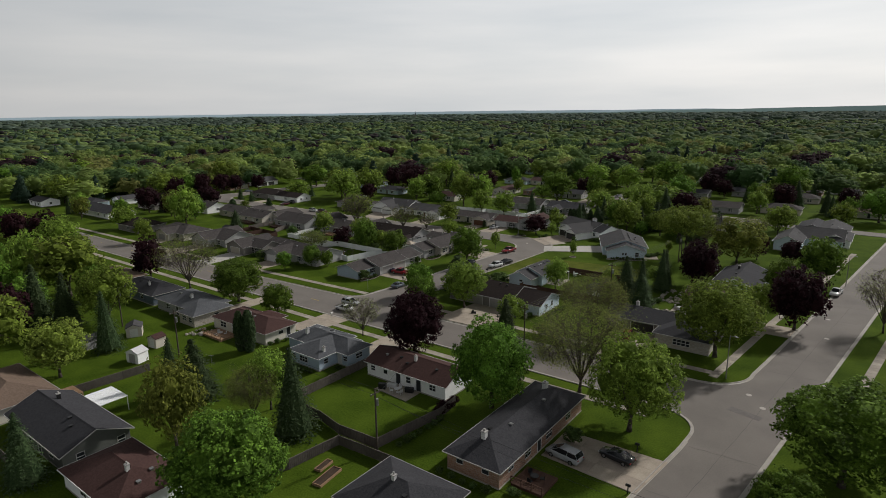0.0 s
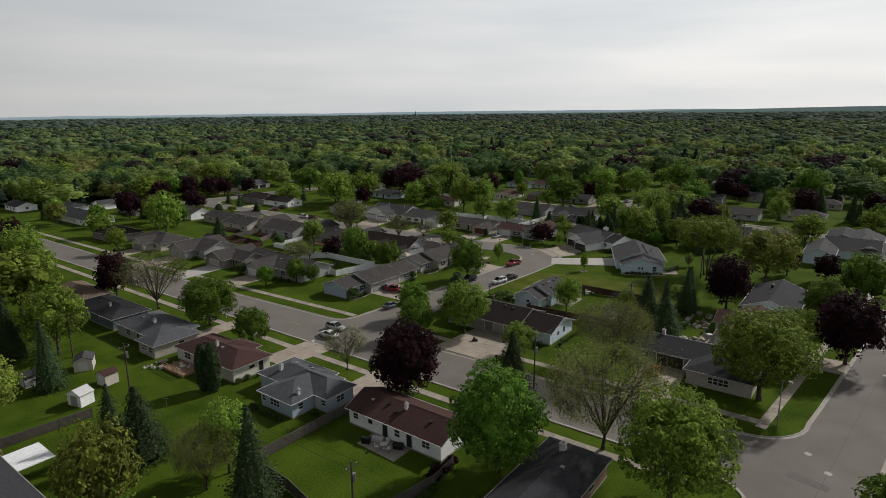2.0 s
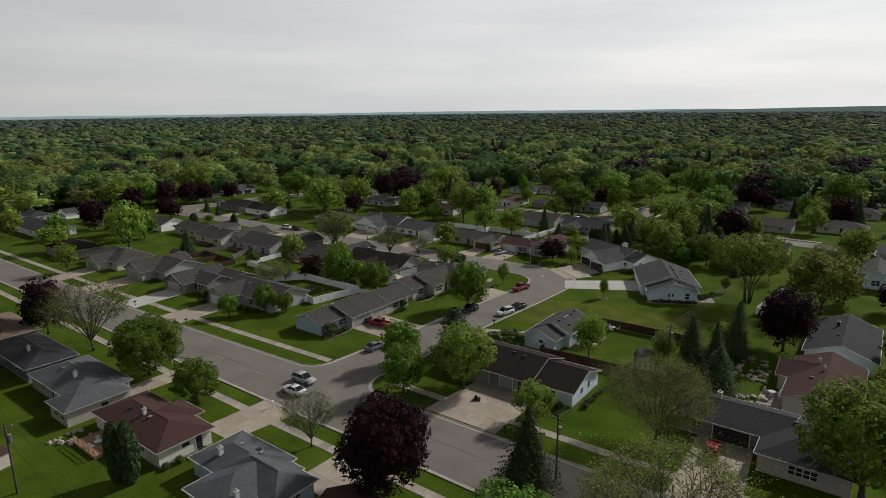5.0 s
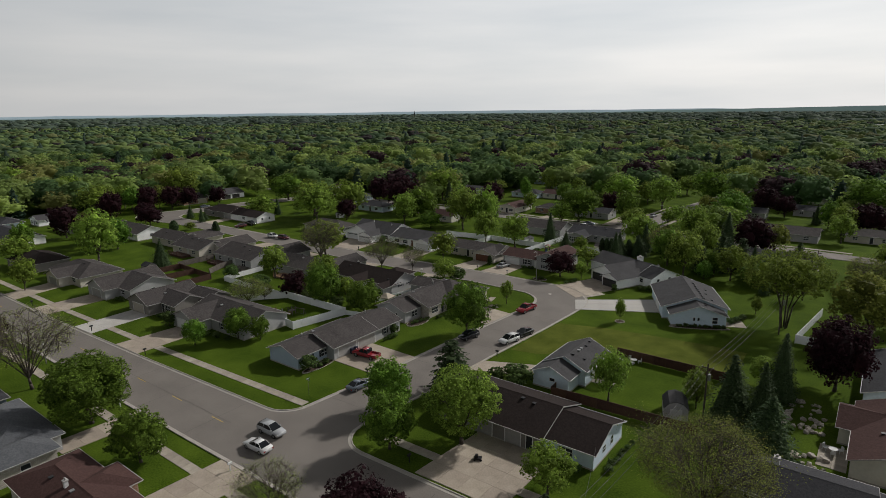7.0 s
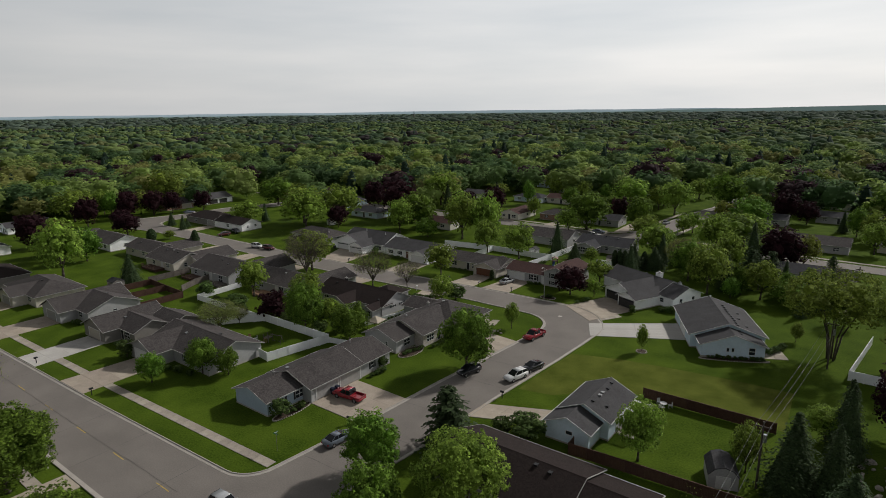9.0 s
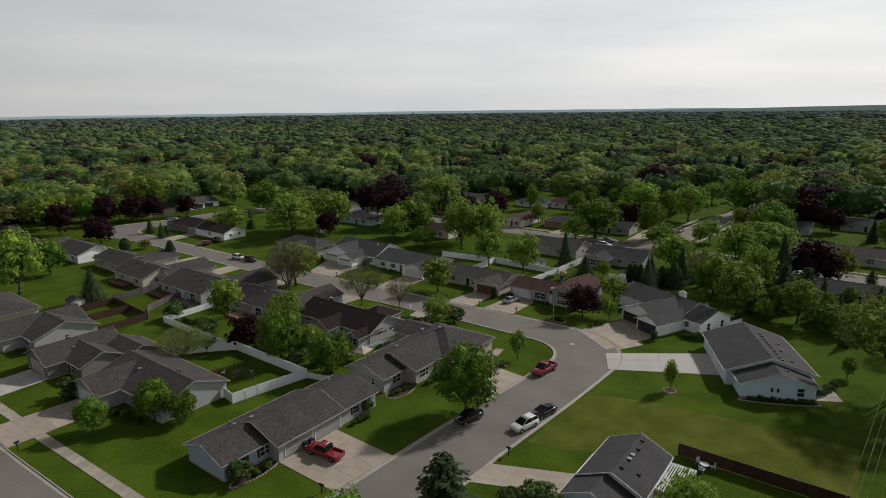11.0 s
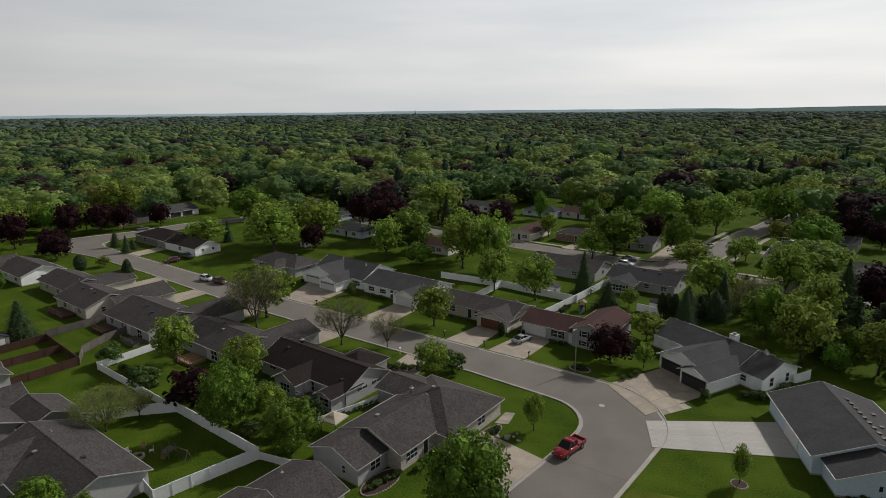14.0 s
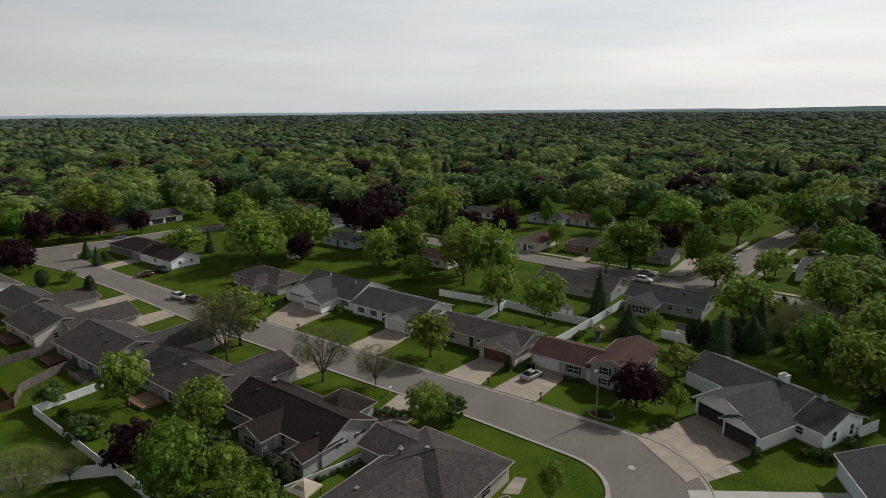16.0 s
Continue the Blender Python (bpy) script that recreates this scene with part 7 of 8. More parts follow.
# ---- poles and wires ----
def utility_pole(x, y, h=10.0, turn=0.0):
    p = thing("utility_pole", "weathered wooden utility pole carrying thin wires", "utility pole", pose(x, y, 0, 0, 0, turn), "utility poles")
    part("pole", Geo().tube((0, 0, 0), (0, 0, h), 0.15, 0.1, 9), BARK, p)
    part("cross_arm", Geo().box(-0.9, -0.06, h - 0.75, 0.9, 0.06, h - 0.6), BARK, p)
    for sx in (-0.75, 0.0, 0.75):
        part("insulator", Geo().tube((sx, 0, h - 0.6), (sx, 0, h - 0.42), 0.05, 0.04, 6), LAMPWHITE, p)
    part("transformer", Geo().tube((0.3, 0.0, h - 2.6), (0.3, 0.0, h - 1.6), 0.22, 0.22, 10), STEEL, p)
    return p


def wire(a, b, sag=0.7):
    c = bpy.data.curves.new("overhead_wire", "CURVE")
    c.dimensions, c.bevel_depth, c.bevel_resolution = "3D", 0.02, 0
    s = c.splines.new("POLY")
    s.points.add(12)
    for i in range(13):
        u = i / 12
        p = Vector(a).lerp(Vector(b), u)
        s.points[i].co = (p.x, p.y, p.z - sag * 4 * u * (1 - u), 1)
    c.materials.append(BLACK)
    tagged(new("overhead_wire", c), "thin black overhead wire strung between poles", "wire", "overhead wires")


POLES = [(-131.0, 55.8), (-105.2, 54.3), (-51.6, 52.7), (-14.0, 51.0)]
for px, py in POLES:
    utility_pole(px, py, 9.5, 90)
for (ax, ay), (bx, by) in zip(POLES, POLES[1:]):
    for off in (-0.75, 0.75):
        wire((ax, ay + off, 9.1), (bx, by + off, 9.1))
EASTPOLES = [(-53.0, 96.0), (-51.3, 135.9), (-47.7, 180.3), (-46.0, 225.0)]
for px, py in EASTPOLES:
    utility_pole(px, py, 9.0, 0)
for (ax, ay), (bx, by) in zip(EASTPOLES, EASTPOLES[1:]):
    for off in (-0.75, 0.0, 0.75):
        wire((ax + off, ay, 8.6), (bx + off, by, 8.6))
wire((-51.6, 52.7, 8.5), (-37.9, 58.0, 4.2), 0.4)
wire((-51.6, 52.7, 8.5), (-62.0, 70.0, 4.0), 0.4)
wire((-53.0, 96.0, 8.4), (-59.0, 114.0, 3.6), 0.4)


def street_lamp(x, y, turn, h=8.0):
    p = thing("street_lamp", "grey metal street lamp with a short arm", "street lamp", pose(x, y, 0, 0, 0, turn), "street lamps")
    part("pole", Geo().tube((0, 0, 0), (0, 0, h), 0.11, 0.06, 9), STEEL, p)
    part("arm", Geo().tube((0, 0, h - 0.15), (1.0, 0, h + 0.15), 0.05, 0.04, 6), STEEL, p)
    head = part("lamp_head", Geo().add([(0.9, -0.14, h + 0.08), (1.6, -0.1, h + 0.08), (1.6, 0.1, h + 0.08), (0.9, 0.14, h + 0.08), (0.95, -0.1, h + 0.26), (1.5, -0.07, h + 0.2), (1.5, 0.07, h + 0.2), (0.95, 0.1, h + 0.26)],
                                       [(3, 2, 1, 0), (4, 5, 6, 7), (0, 1, 5, 4), (1, 2, 6, 5), (2, 3, 7, 6), (3, 0, 4, 7)]), GREYTRIM, p)
    part("lens", Geo().box(1.0, -0.08, h + 0.04, 1.5, 0.08, h + 0.077), LAMPWHITE, head)


street_lamp(-106.6, 186.8, 270)
street_lamp(-18.2, 104.6, 330)
street_lamp(-155.0, 86.0, 90)
street_lamp(-5.6, 180.0, 0)
street_lamp(-102.2, 281.1, 180)


def mailbox(x, y, turn, pale=False):
    m = thing("mailbox", "white mailbox on a post by the kerb" if pale else "black mailbox on a post by the kerb", "mailbox", pose(x, y, 0, 0, 0, turn), "mailboxes")
    part("post", Geo().box(-0.06, -0.06, 0, 0.06, 0.06, 1.05), TRIM if pale else BLACK, m)
    g = Geo()
    prof = [(-0.13, 1.05), (0.13, 1.05), (0.13, 1.22)] + [(0.13 * math.cos(a), 1.22 + 0.13 * math.sin(a)) for a in (0.5, 1.1, 1.57, 2.04, 2.64)] + [(-0.13, 1.22)]
    part("box", g.sweep(prof, -0.3, 0.3, "x"), TRIM if pale else BLACK, m)


for x, y, turn, pale in ((-165.8, 98.6, 90, 0), (-143.9, 99.0, 90, 0), (-102.6, 117.4, 0, 0), (-196.0, 97.8, 90, 0), (-97.2, 86.4, 90, 1), (-81.0, 86.6, 90, 1), (-126.6, 86.2, 90, 1), (-116.0, 187.2, 90, 0), (-125.6, 186.8, 90, 0), (-135.0, 186.4, 90, 0), (-158.0, 185.4, 90, 0),
                         (-190.5, 172.0, 90, 0), (-171.6, 184.6, 90, 0), (-22.8, 73.6, 0, 0), (-20.6, 64.0, 0, 0), (-63.8, 101.4, 90, 0), (-79.6, 101.6, 90, 0), (-88.4, 137.6, 0, 0), (-136.6, 174.6, 90, 1)):
    mailbox(x, y, turn, pale)

s = thing("street_sign", "thin street sign post with green blades", "street sign", pose(-105.4, 106.6, 0))
part("post", Geo().tube((0, 0, 0), (0, 0, 2.8), 0.03, 0.03, 6), STEEL, s)
SIGNGREEN = plain("sign_green", (0.02, 0.12, 0.05), 0.4)
b = part("sign_blade", Geo().box(-0.4, -0.012, 2.55, 0.4, 0.012, 2.75), SIGNGREEN, s)
part("lettering_bar", Geo().box(-0.3, -0.018, 2.61, 0.3, -0.0125, 2.69), TRIM, b)
b = part("sign_blade", Geo().box(-0.012, -0.4, 2.78, 0.012, 0.4, 2.98), SIGNGREEN, s)
part("lettering_bar", Geo().box(0.0125, -0.3, 2.84, 0.018, 0.3, 2.92), TRIM, b)

# road marks
for k in range(14):
    x = -250 + 11.5 * k
    tagged(part("centre_dash", Geo().box(x, 93.0, 0.0, x + 3.0, 93.14, 0.017), YELLOWPAINT, None), "worn yellow centre dash painted on the road", "road marking", "centre dashes")
for x, y in ((-13.8, 100.4), (-11.2, 96.8), (-6.0, 135.6), (-6.8, 148.6), (-96.0, 131.0), (-98.0, 178.0)):
    m = thing("manhole_cover", "pale round manhole cover set in the road", "manhole cover", pose(x, y, 0.024), "manhole covers")
    part("frame", Geo().tube((0, 0, 0), (0, 0, 0.012), 0.48, 0.46, 20), KERBSTONE, m)
    part("lid", Geo().tube((0, 0, 0.012), (0, 0, 0.018), 0.36, 0.35, 20), IRON, m)
PATCH = material("dark_road_patch", (0.1, 0.09, 0.085), (0.16, 0.145, 0.135), 0.8, 0.9, 12, 0.3)
tagged(part("road_patch", Geo().prism([(-15.6, 93.2), (-11.0, 92.2), (-10.6, 93.6), (-15.2, 94.7)], 0.0, 0.026), PATCH, None), "dark rectangular repair patch in the road", "road patch", kind="structure")


# ---- sheds, decks and garden things ----
def shed(label, x, y, w, d, wall, roof, turn=0, h=2.0, gambrel=False):
    s = thing("shed", label, "shed", pose(x, y, 0, 0, 0, turn))
    if gambrel:
        prof = [(-w / 2, 0), (w / 2, 0), (w / 2, h), (w * 0.3, h + 0.75), (0, h + 1.05), (-w * 0.3, h + 0.75), (-w / 2, h)]
        top = [(-w / 2 - 0.12, h - 0.1), (-w * 0.31, h + 0.8), (0, h + 1.13), (w * 0.31, h + 0.8), (w / 2 + 0.12, h - 0.1), (w / 2 + 0.06, h - 0.14), (w * 0.29, h + 0.72), (0, h + 1.04), (-w * 0.29, h + 0.72), (-w / 2 - 0.06, h - 0.14)]
    else:
        prof = [(-w / 2, 0), (w / 2, 0), (w / 2, h), (0, h + w * 0.22), (-w / 2, h)]
        top = [(-w / 2 - 0.15, h - 0.06), (0, h + w * 0.22 + 0.06), (w / 2 + 0.15, h - 0.06), (w / 2 + 0.15, h + 0.03), (0, h + w * 0.22 + 0.15), (-w / 2 - 0.15, h + 0.03)]
    part("wall", Geo().sweep(prof, -d / 2, d / 2, "y"), wall, s)
    part("roof", Geo().sweep(top, -d / 2 - 0.12, d / 2 + 0.12, "y"), roof, s)
    dr = panelled("door", w * 0.5, h * 0.88, 2, 1, 0.07, -0.015, TRIM if wall is not WHITESIDING else GREYTRIM, 0.06)
    part("door", dr, None, s, at=pose(0, -d / 2, 0.05))


shed("white metal garden shed on the lawn", -109.7, 48.6, 3.0, 2.4, WHITESIDING, TRIM, 15)
shed("small beige shed with a red roof", -113.8, 54.6, 2.4, 2.4, BEIGESIDING, REDROOF, 10)
shed("beige garden shed with a grey roof", -123.8, 55.0, 3.0, 3.4, BEIGESIDING, GREYROOF, 60)
shed("small grey shed beside trees", -124.2, 46.4, 2.6, 2.6, GREYSIDING, DARKROOF, 0)
shed("grey gambrel-roofed shed on a back lawn", -55.2, 135.2, 3.4, 4.0, GREYSIDING, GREYROOF, 20, 1.9, True)
shed("beige garden shed by a white fence", -105.6, 227.6, 2.6, 2.6, BEIGESIDING, BROWNROOF, 90)
shed("small weathered shed on a back lawn", -203.6, 130.6, 3.0, 3.2, TAUPESIDING, DARKROOF, 90)
shed("small grey shed beside a white fence", -130.2, 225.2, 2.4, 2.4, GREYSIDING, GREYROOF, 0)
shed("small white shed on a far lawn", -222.0, 224.0, 2.6, 2.6, WHITESIDING, GREYROOF, 0)


def deck(label, x0, y0, x1, y1, z=0.5, mat=None, rail=True):
    """Boards on a frame, with a rail of posts and bars on two sides."""
    mat = mat or WOODTAN
    d = thing("deck", label, "deck", pose(x0, y0, 0))
    w, l = x1 - x0, y1 - y0
    part("frame", Geo().box(0.05, 0.05, 0, w - 0.05, l - 0.05, z - 0.06), mat, d)
    n = max(3, round(w / 0.3))
    board = Geo().box(0.008, 0, -0.05, w / n - 0.008, l, 0).mesh("board", mat)
    for i in range(n):
        part("board", board, None, d, at=pose(w * i / n, 0, z))
    if rail:
        post = Geo().box(-0.05, -0.05, 0, 0.05, 0.05, 0.95).mesh("post", mat)
        k = max(2, round(w / 1.5))
        for i in range(k + 1):
            part("post", post, None, d, at=pose(0.06 + (w - 0.12) * i / k, 0.06, z))
        part("rail", Geo().box(0, 0.01, z + 0.9, w, 0.11, z + 0.98), mat, d)
        part("rail", Geo().box(0, 0.03, z + 0.45, w, 0.09, z + 0.52), mat, d)


deck("reddish wooden deck beside a brick house", -33.0, 57.0, -28.6, 61.4, 0.4, WOODBROWN)
deck("weathered wooden deck behind a brown-roofed house", -111.5, 63.2, -105.0, 66.9, 0.5)
deck("dark wooden deck behind a beige house", -218.0, 144.4, -210.0, 147.4, 0.7, WOODBROWN)
deck("reddish wooden deck behind a grey house", -198.0, 145.6, -193.0, 148.8, 0.6, WOODBROWN)
deck("weathered deck behind a grey house", -186.0, 146.0, -181.0, 149.0, 0.5, WOODGREY)
deck("pale wooden steps and deck by a chimney", -168.6, 147.8, -163.6, 151.2, 0.5, WOODTAN)
deck("small dark back porch", -138.0, 151.2, -133.4, 153.8, 0.4, WOODGREY)


def patio(label, corners, nx, ny, mat=None):
    base = thing("patio", label, "patio", Matrix.Identity(4), kind="structure")
    a, b, c, d = (Vector((*p, 0)) for p in corners)
    for i in range(nx):
        for j in range(ny):
            q = [a.lerp(b, s / nx).lerp(d.lerp(c, s / nx), t / ny) for s, t in ((i, j), (i + 1, j), (i + 1, j + 1), (i, j + 1))]
            mid = sum(q, Vector()) / 4
            part("slab", Geo().prism([((p - mid).x * 0.985, (p - mid).y * 0.985) for p in q], 0, 0.07), mat or WALKSTONE, base, at=Matrix.Translation(mid))


patio("pale concrete patio behind a white house", [(-65.0, 66.4), (-57.8, 66.0), (-57.8, 69.6), (-65.0, 69.6)], 4, 2)
patio("concrete patio behind a light blue house", [(-57.6, 178.6), (-53.6, 180.6), (-55.4, 184.4), (-59.0, 182.6)], 2, 2)
patio("concrete patio behind a taupe house", [(-158.6, 121.0), (-154.6, 121.4), (-154.6, 126.0), (-158.6, 126.0)], 2, 2)
patio("stone path to a front door", [(-108.6, 163.6), (-106.8, 164.6), (-107.6, 168.0), (-109.0, 167.4)], 1, 3)
patio("concrete garden path beside a driveway", [(-90.9, 181.6), (-89.4, 180.6), (-86.6, 185.4), (-88.0, 186.2)], 1, 4)
patio("stone terrace with garden furniture", [(-36.6, 132.4), (-33.2, 132.4), (-33.2, 138.6), (-36.6, 138.6)], 2, 4)
patio("concrete pad beneath a pergola", [(-70.0, 138.0), (-66.2, 138.0), (-66.2, 145.0), (-70.0, 145.0)], 2, 3)


def pergola(label, x0, y0, x1, y1, h, mat, n=10):
    p = thing("pergola", label, "pergola", pose(x0, y0, 0))
    w, l = x1 - x0, y1 - y0
    post = Geo().box(-0.07, -0.07, 0, 0.07, 0.07, h).mesh("post", mat)
    for x, y in ((0.1, 0.1), (w - 0.1, 0.1), (0.1, l - 0.1), (w - 0.1, l - 0.1)):
        part("post", post, None, p, at=pose(x, y, 0))
    part("beam", Geo().box(0, 0.02, h, w, 0.18, h + 0.15), mat, p)
    part("beam", Geo().box(0, l - 0.18, h, w, l - 0.02, h + 0.15), mat, p)
    slat = Geo().box(-0.06, 0, 0, 0.06, l, 0.1).mesh("slat", mat)
    for i in range(n):
        part("slat", slat, None, p, at=pose(0.1 + (w - 0.2) * i / (n - 1), 0, h + 0.15))


pergola("white slatted pergola beside a pale blue house", -70.3, 138.2, -66.4, 144.6, 2.4, TRIM, 14)
pergola("tan slatted patio cover", -102.4, 29.0, -98.4, 34.6, 2.4, WOODTAN, 14)


def awning(label, x0, y0, x1, y1, h):
    """Ribbed white metal patio roof on posts."""
    p = thing("patio_cover", label, "patio cover", pose(x0, y0, 0))
    w, l = x1 - x0, y1 - y0
    prof = []
    n = 16
    for i in range(n):
        e = 0.05 if i % 2 else 0
        prof += [(w * i / n, h + e), (w * (i + 1) / n, h + e)]
    part("roof_sheet", Geo().sweep(prof + [(w, h - 0.06), (0, h - 0.06)], 0, l, "y"), VINYL, p)
    post = Geo().box(-0.05, -0.05, 0, 0.05, 0.05, h).mesh("post", TRIM)
    for x, y in ((0.1, l - 0.1), (w - 0.1, l - 0.1), (0.1, 0.1), (w - 0.1, 0.1)):
        part("post", post, None, p, at=pose(x, y, 0))


awning("ribbed white metal patio cover", -97.4, 34.0, -91.8, 38.4, 2.4)


def playset(label, x, y, turn):
    p = thing("playset", label, "playset", pose(x, y, 0, 0, 0, turn))
    leg = Geo().box(-0.06, -0.06, 0, 0.06, 0.06, 2.0).mesh("leg", WOODBROWN)
    for a, b in ((0, 0), (1.5, 0), (0, 1.5), (1.5, 1.5)):
        part("leg", leg, None, p, at=pose(a, b, 0))
    part("platform", Geo().box(-0.1, -0.1, 1.2, 1.6, 1.6, 1.3), WOODBROWN, p)
    part("roof", Geo().sweep([(-0.2, 1.95), (0.75, 2.4), (1.7, 1.95), (1.7, 2.03), (0.75, 2.5), (-0.2, 2.03)], -0.2, 1.7, "y"), BROWNDOOR, p)
    part("slide", Geo().add([(0.3, 0, 1.3), (0.9, 0, 1.3), (0.9, -2.4, 0.1), (0.3, -2.4, 0.1), (0.3, 0, 1.22), (0.9, 0, 1.22), (0.9, -2.4, 0.02), (0.3, -2.4, 0.02)], [(0, 1, 2, 3), (7, 6, 5, 4), (0, 3, 7, 4), (1, 5, 6, 2), (0, 4, 5, 1), (3, 2, 6, 7)]), plain("blue_plastic", (0.02, 0.05, 0.12), 0.4), p)
    part("beam", Geo().box(1.5, 0.68, 1.84, 4.6, 0.82, 1.98), WOODBROWN, p)
    for s in (-0.7, 0.7):
        part("leg", Geo().tube((4.5, 0.75 + s, 0), (4.5, 0.75, 1.92), 0.06, 0.06, 6), WOODBROWN, p)
    for k in (2.4, 3.6):
        part("swing_seat", Geo().box(k - 0.22, 0.65, 0.5, k + 0.22, 0.85, 0.54), BLACK, p)
        for s in (-0.2, 0.2):
            part("swing_rope", Geo().tube((k + s, 0.75, 0.54), (k + s, 0.75, 1.86), 0.012, 0.012, 4), BLACK, p)


playset("wooden swing set with a blue slide", -119.6, 216.6, 20)


def swing_frame(label, x, y, turn):
    """Low weathered climbing frame with a ladder and a swing beam."""
    p = thing("swing_frame", label, "playset", pose(x, y, 0, 0, 0, turn))
    leg = Geo().box(-0.06, -0.06, 0, 0.06, 0.06, 1.7).mesh("leg", WOODGREY)
    for a, b in ((0, 0), (1.2, 0), (0, 1.2), (1.2, 1.2)):
        part("leg", leg, None, p, at=pose(a, b, 0))
    part("platform", Geo().box(-0.1, -0.1, 0.9, 1.3, 1.3, 0.98), WOODGREY, p)
    for k in range(4):
        part("rung", Geo().box(0.1, -0.12 - 0.12 * k, 0.78 - 0.2 * k, 1.1, -0.04 - 0.12 * k, 0.84 - 0.2 * k), WOODTAN, p)
    part("beam", Geo().box(1.2, 0.54, 1.62, 4.2, 0.66, 1.74), WOODGREY, p)
    for s in (-0.6, 0.6):
        part("leg", Geo().tube((4.1, 0.6 + s, 0), (4.1, 0.6, 1.7), 0.05, 0.05, 6), WOODGREY, p)
    for k in (2.2, 3.3):
        part("swing_seat", Geo().box(k - 0.2, 0.5, 0.45, k + 0.2, 0.7, 0.49), BLACK, p)
        for s in (-0.18, 0.18):
            part("swing_rope", Geo().tube((k + s, 0.6, 0.49), (k + s, 0.6, 1.64), 0.012, 0.012, 4), BLACK, p)


swing_frame("weathered wooden swing frame inside a white fence", -139.8, 130.0, 12)
f = thing("fire_pit", "round stone fire pit on a back lawn", "fire pit", pose(-142.4, 128.0, 0))
stone = Geo().box(-0.17, -0.1, 0, 0.17, 0.1, 0.32).mesh("ring_stone", EARTHSTONE)
for k in range(14):
    a = 6.2832 * k / 14
    part("ring_stone", stone, None, f, at=pose(0.75 * math.cos(a), 0.75 * math.sin(a), 0, 0, 0, math.degrees(a) + 90))
part("ash_bed", Geo().tube((0, 0, 0), (0, 0, 0.06), 0.66, 0.66, 14), MULCH, f)

# pale cloth canopy beside the stone-fronted house
c = thing("canopy", "beige cloth canopy on four thin posts", "canopy", pose(-126.2, 148.4, 0, 0, 0, 8))
CLOTH = plain("beige_canvas", (0.42, 0.36, 0.29), 0.9)
post = Geo().tube((0, 0, 0), (0, 0, 2.1), 0.04, 0.04, 6).mesh("post", BLACK)
for a, b in ((-1.3, -1.3), (1.3, -1.3), (1.3, 1.3), (-1.3, 1.3)):
    part("post", post, None, c, at=pose(a, b, 0))
part("roof_cloth", Geo().add([(-1.5, -1.5, 2.05), (1.5, -1.5, 2.05), (1.5, 1.5, 2.05), (-1.5, 1.5, 2.05), (-0.5, -0.5, 2.6), (0.5, -0.5, 2.6), (0.5, 0.5, 2.6), (-0.5, 0.5, 2.6), (-1.5, -1.5, 1.85), (1.5, -1.5, 1.85), (1.5, 1.5, 1.85), (-1.5, 1.5, 1.85)],
                             [(0, 1, 5, 4), (1, 2, 6, 5), (2, 3, 7, 6), (3, 0, 4, 7), (4, 5, 6, 7), (8, 9, 1, 0), (9, 10, 2, 1), (10, 11, 3, 2), (11, 8, 0, 3)]), CLOTH, c)
part("roof_cap", Geo().add([(-0.65, -0.65, 2.6), (0.65, -0.65, 2.6), (0.65, 0.65, 2.6), (-0.65, 0.65, 2.6), (0, 0, 2.95)], [(0, 1, 4), (1, 2, 4), (2, 3, 4), (3, 0, 4), (3, 2, 1, 0)]), CLOTH, c)


def bin_(label, x, y, turn, mat):
    b = thing("wheeled_bin", label, "bin", pose(x, y, 0.08, 0, 0, turn), "wheeled bins")
    part("body", Geo().add([(-0.24, -0.28, 0.05), (0.24, -0.28, 0.05), (0.24, 0.28, 0.05), (-0.24, 0.28, 0.05), (-0.3, -0.34, 1.0), (0.3, -0.34, 1.0), (0.3, 0.34, 1.0), (-0.3, 0.34, 1.0)],
                           [(3, 2, 1, 0), (4, 5, 6, 7), (0, 1, 5, 4), (1, 2, 6, 5), (2, 3, 7, 6), (3, 0, 4, 7)]), mat, b)
    part("lid", Geo().sweep([(-0.34, 1.0), (0.34, 1.0), (0.3, 1.08), (-0.3, 1.1)], -0.32, 0.32, "x"), mat, b)
    for s in (-0.22, 0.22):
        part("wheel", Geo().tube((s - 0.03, 0.3, 0.1), (s + 0.03, 0.3, 0.1), 0.1, 0.1, 10), RUBBER, b)


NAVY = plain("navy_plastic", (0.015, 0.02, 0.04), 0.5)
bin_("dark blue wheeled bin beside a garage", -111.6, 122.6, 0, NAVY)
bin_("dark blue wheeled bin beside a garage", -111.6, 123.6, 8, NAVY)
bin_("black wheeled bin beside a garage", -122.4, 196.4, 30, BLACK)
bin_("black wheeled bin beside a garage", -123.2, 196.2, 10, BLACK)
bin_("black wheeled bin beside a white house", -188.8, 194.8, 0, BLACK)
bin_("black wheeled bin beside a driveway", -65.8, 112.4, 0, BLACK)


def garden_table(x, y, turn, mat):
    t = thing("garden_table", "small round garden table on a patio", "table", pose(x, y, 0.07, 0, 0, turn))
    part("tabletop", Geo().tube((0, 0, 0.68), (0, 0, 0.72), 0.55, 0.55, 16), mat, t)
    part("leg", Geo().tube((0, 0, 0), (0, 0, 0.68), 0.05, 0.05, 8), mat, t)
    part("foot", Geo().tube((0, 0, 0), (0, 0, 0.04), 0.28, 0.25, 12), mat, t)


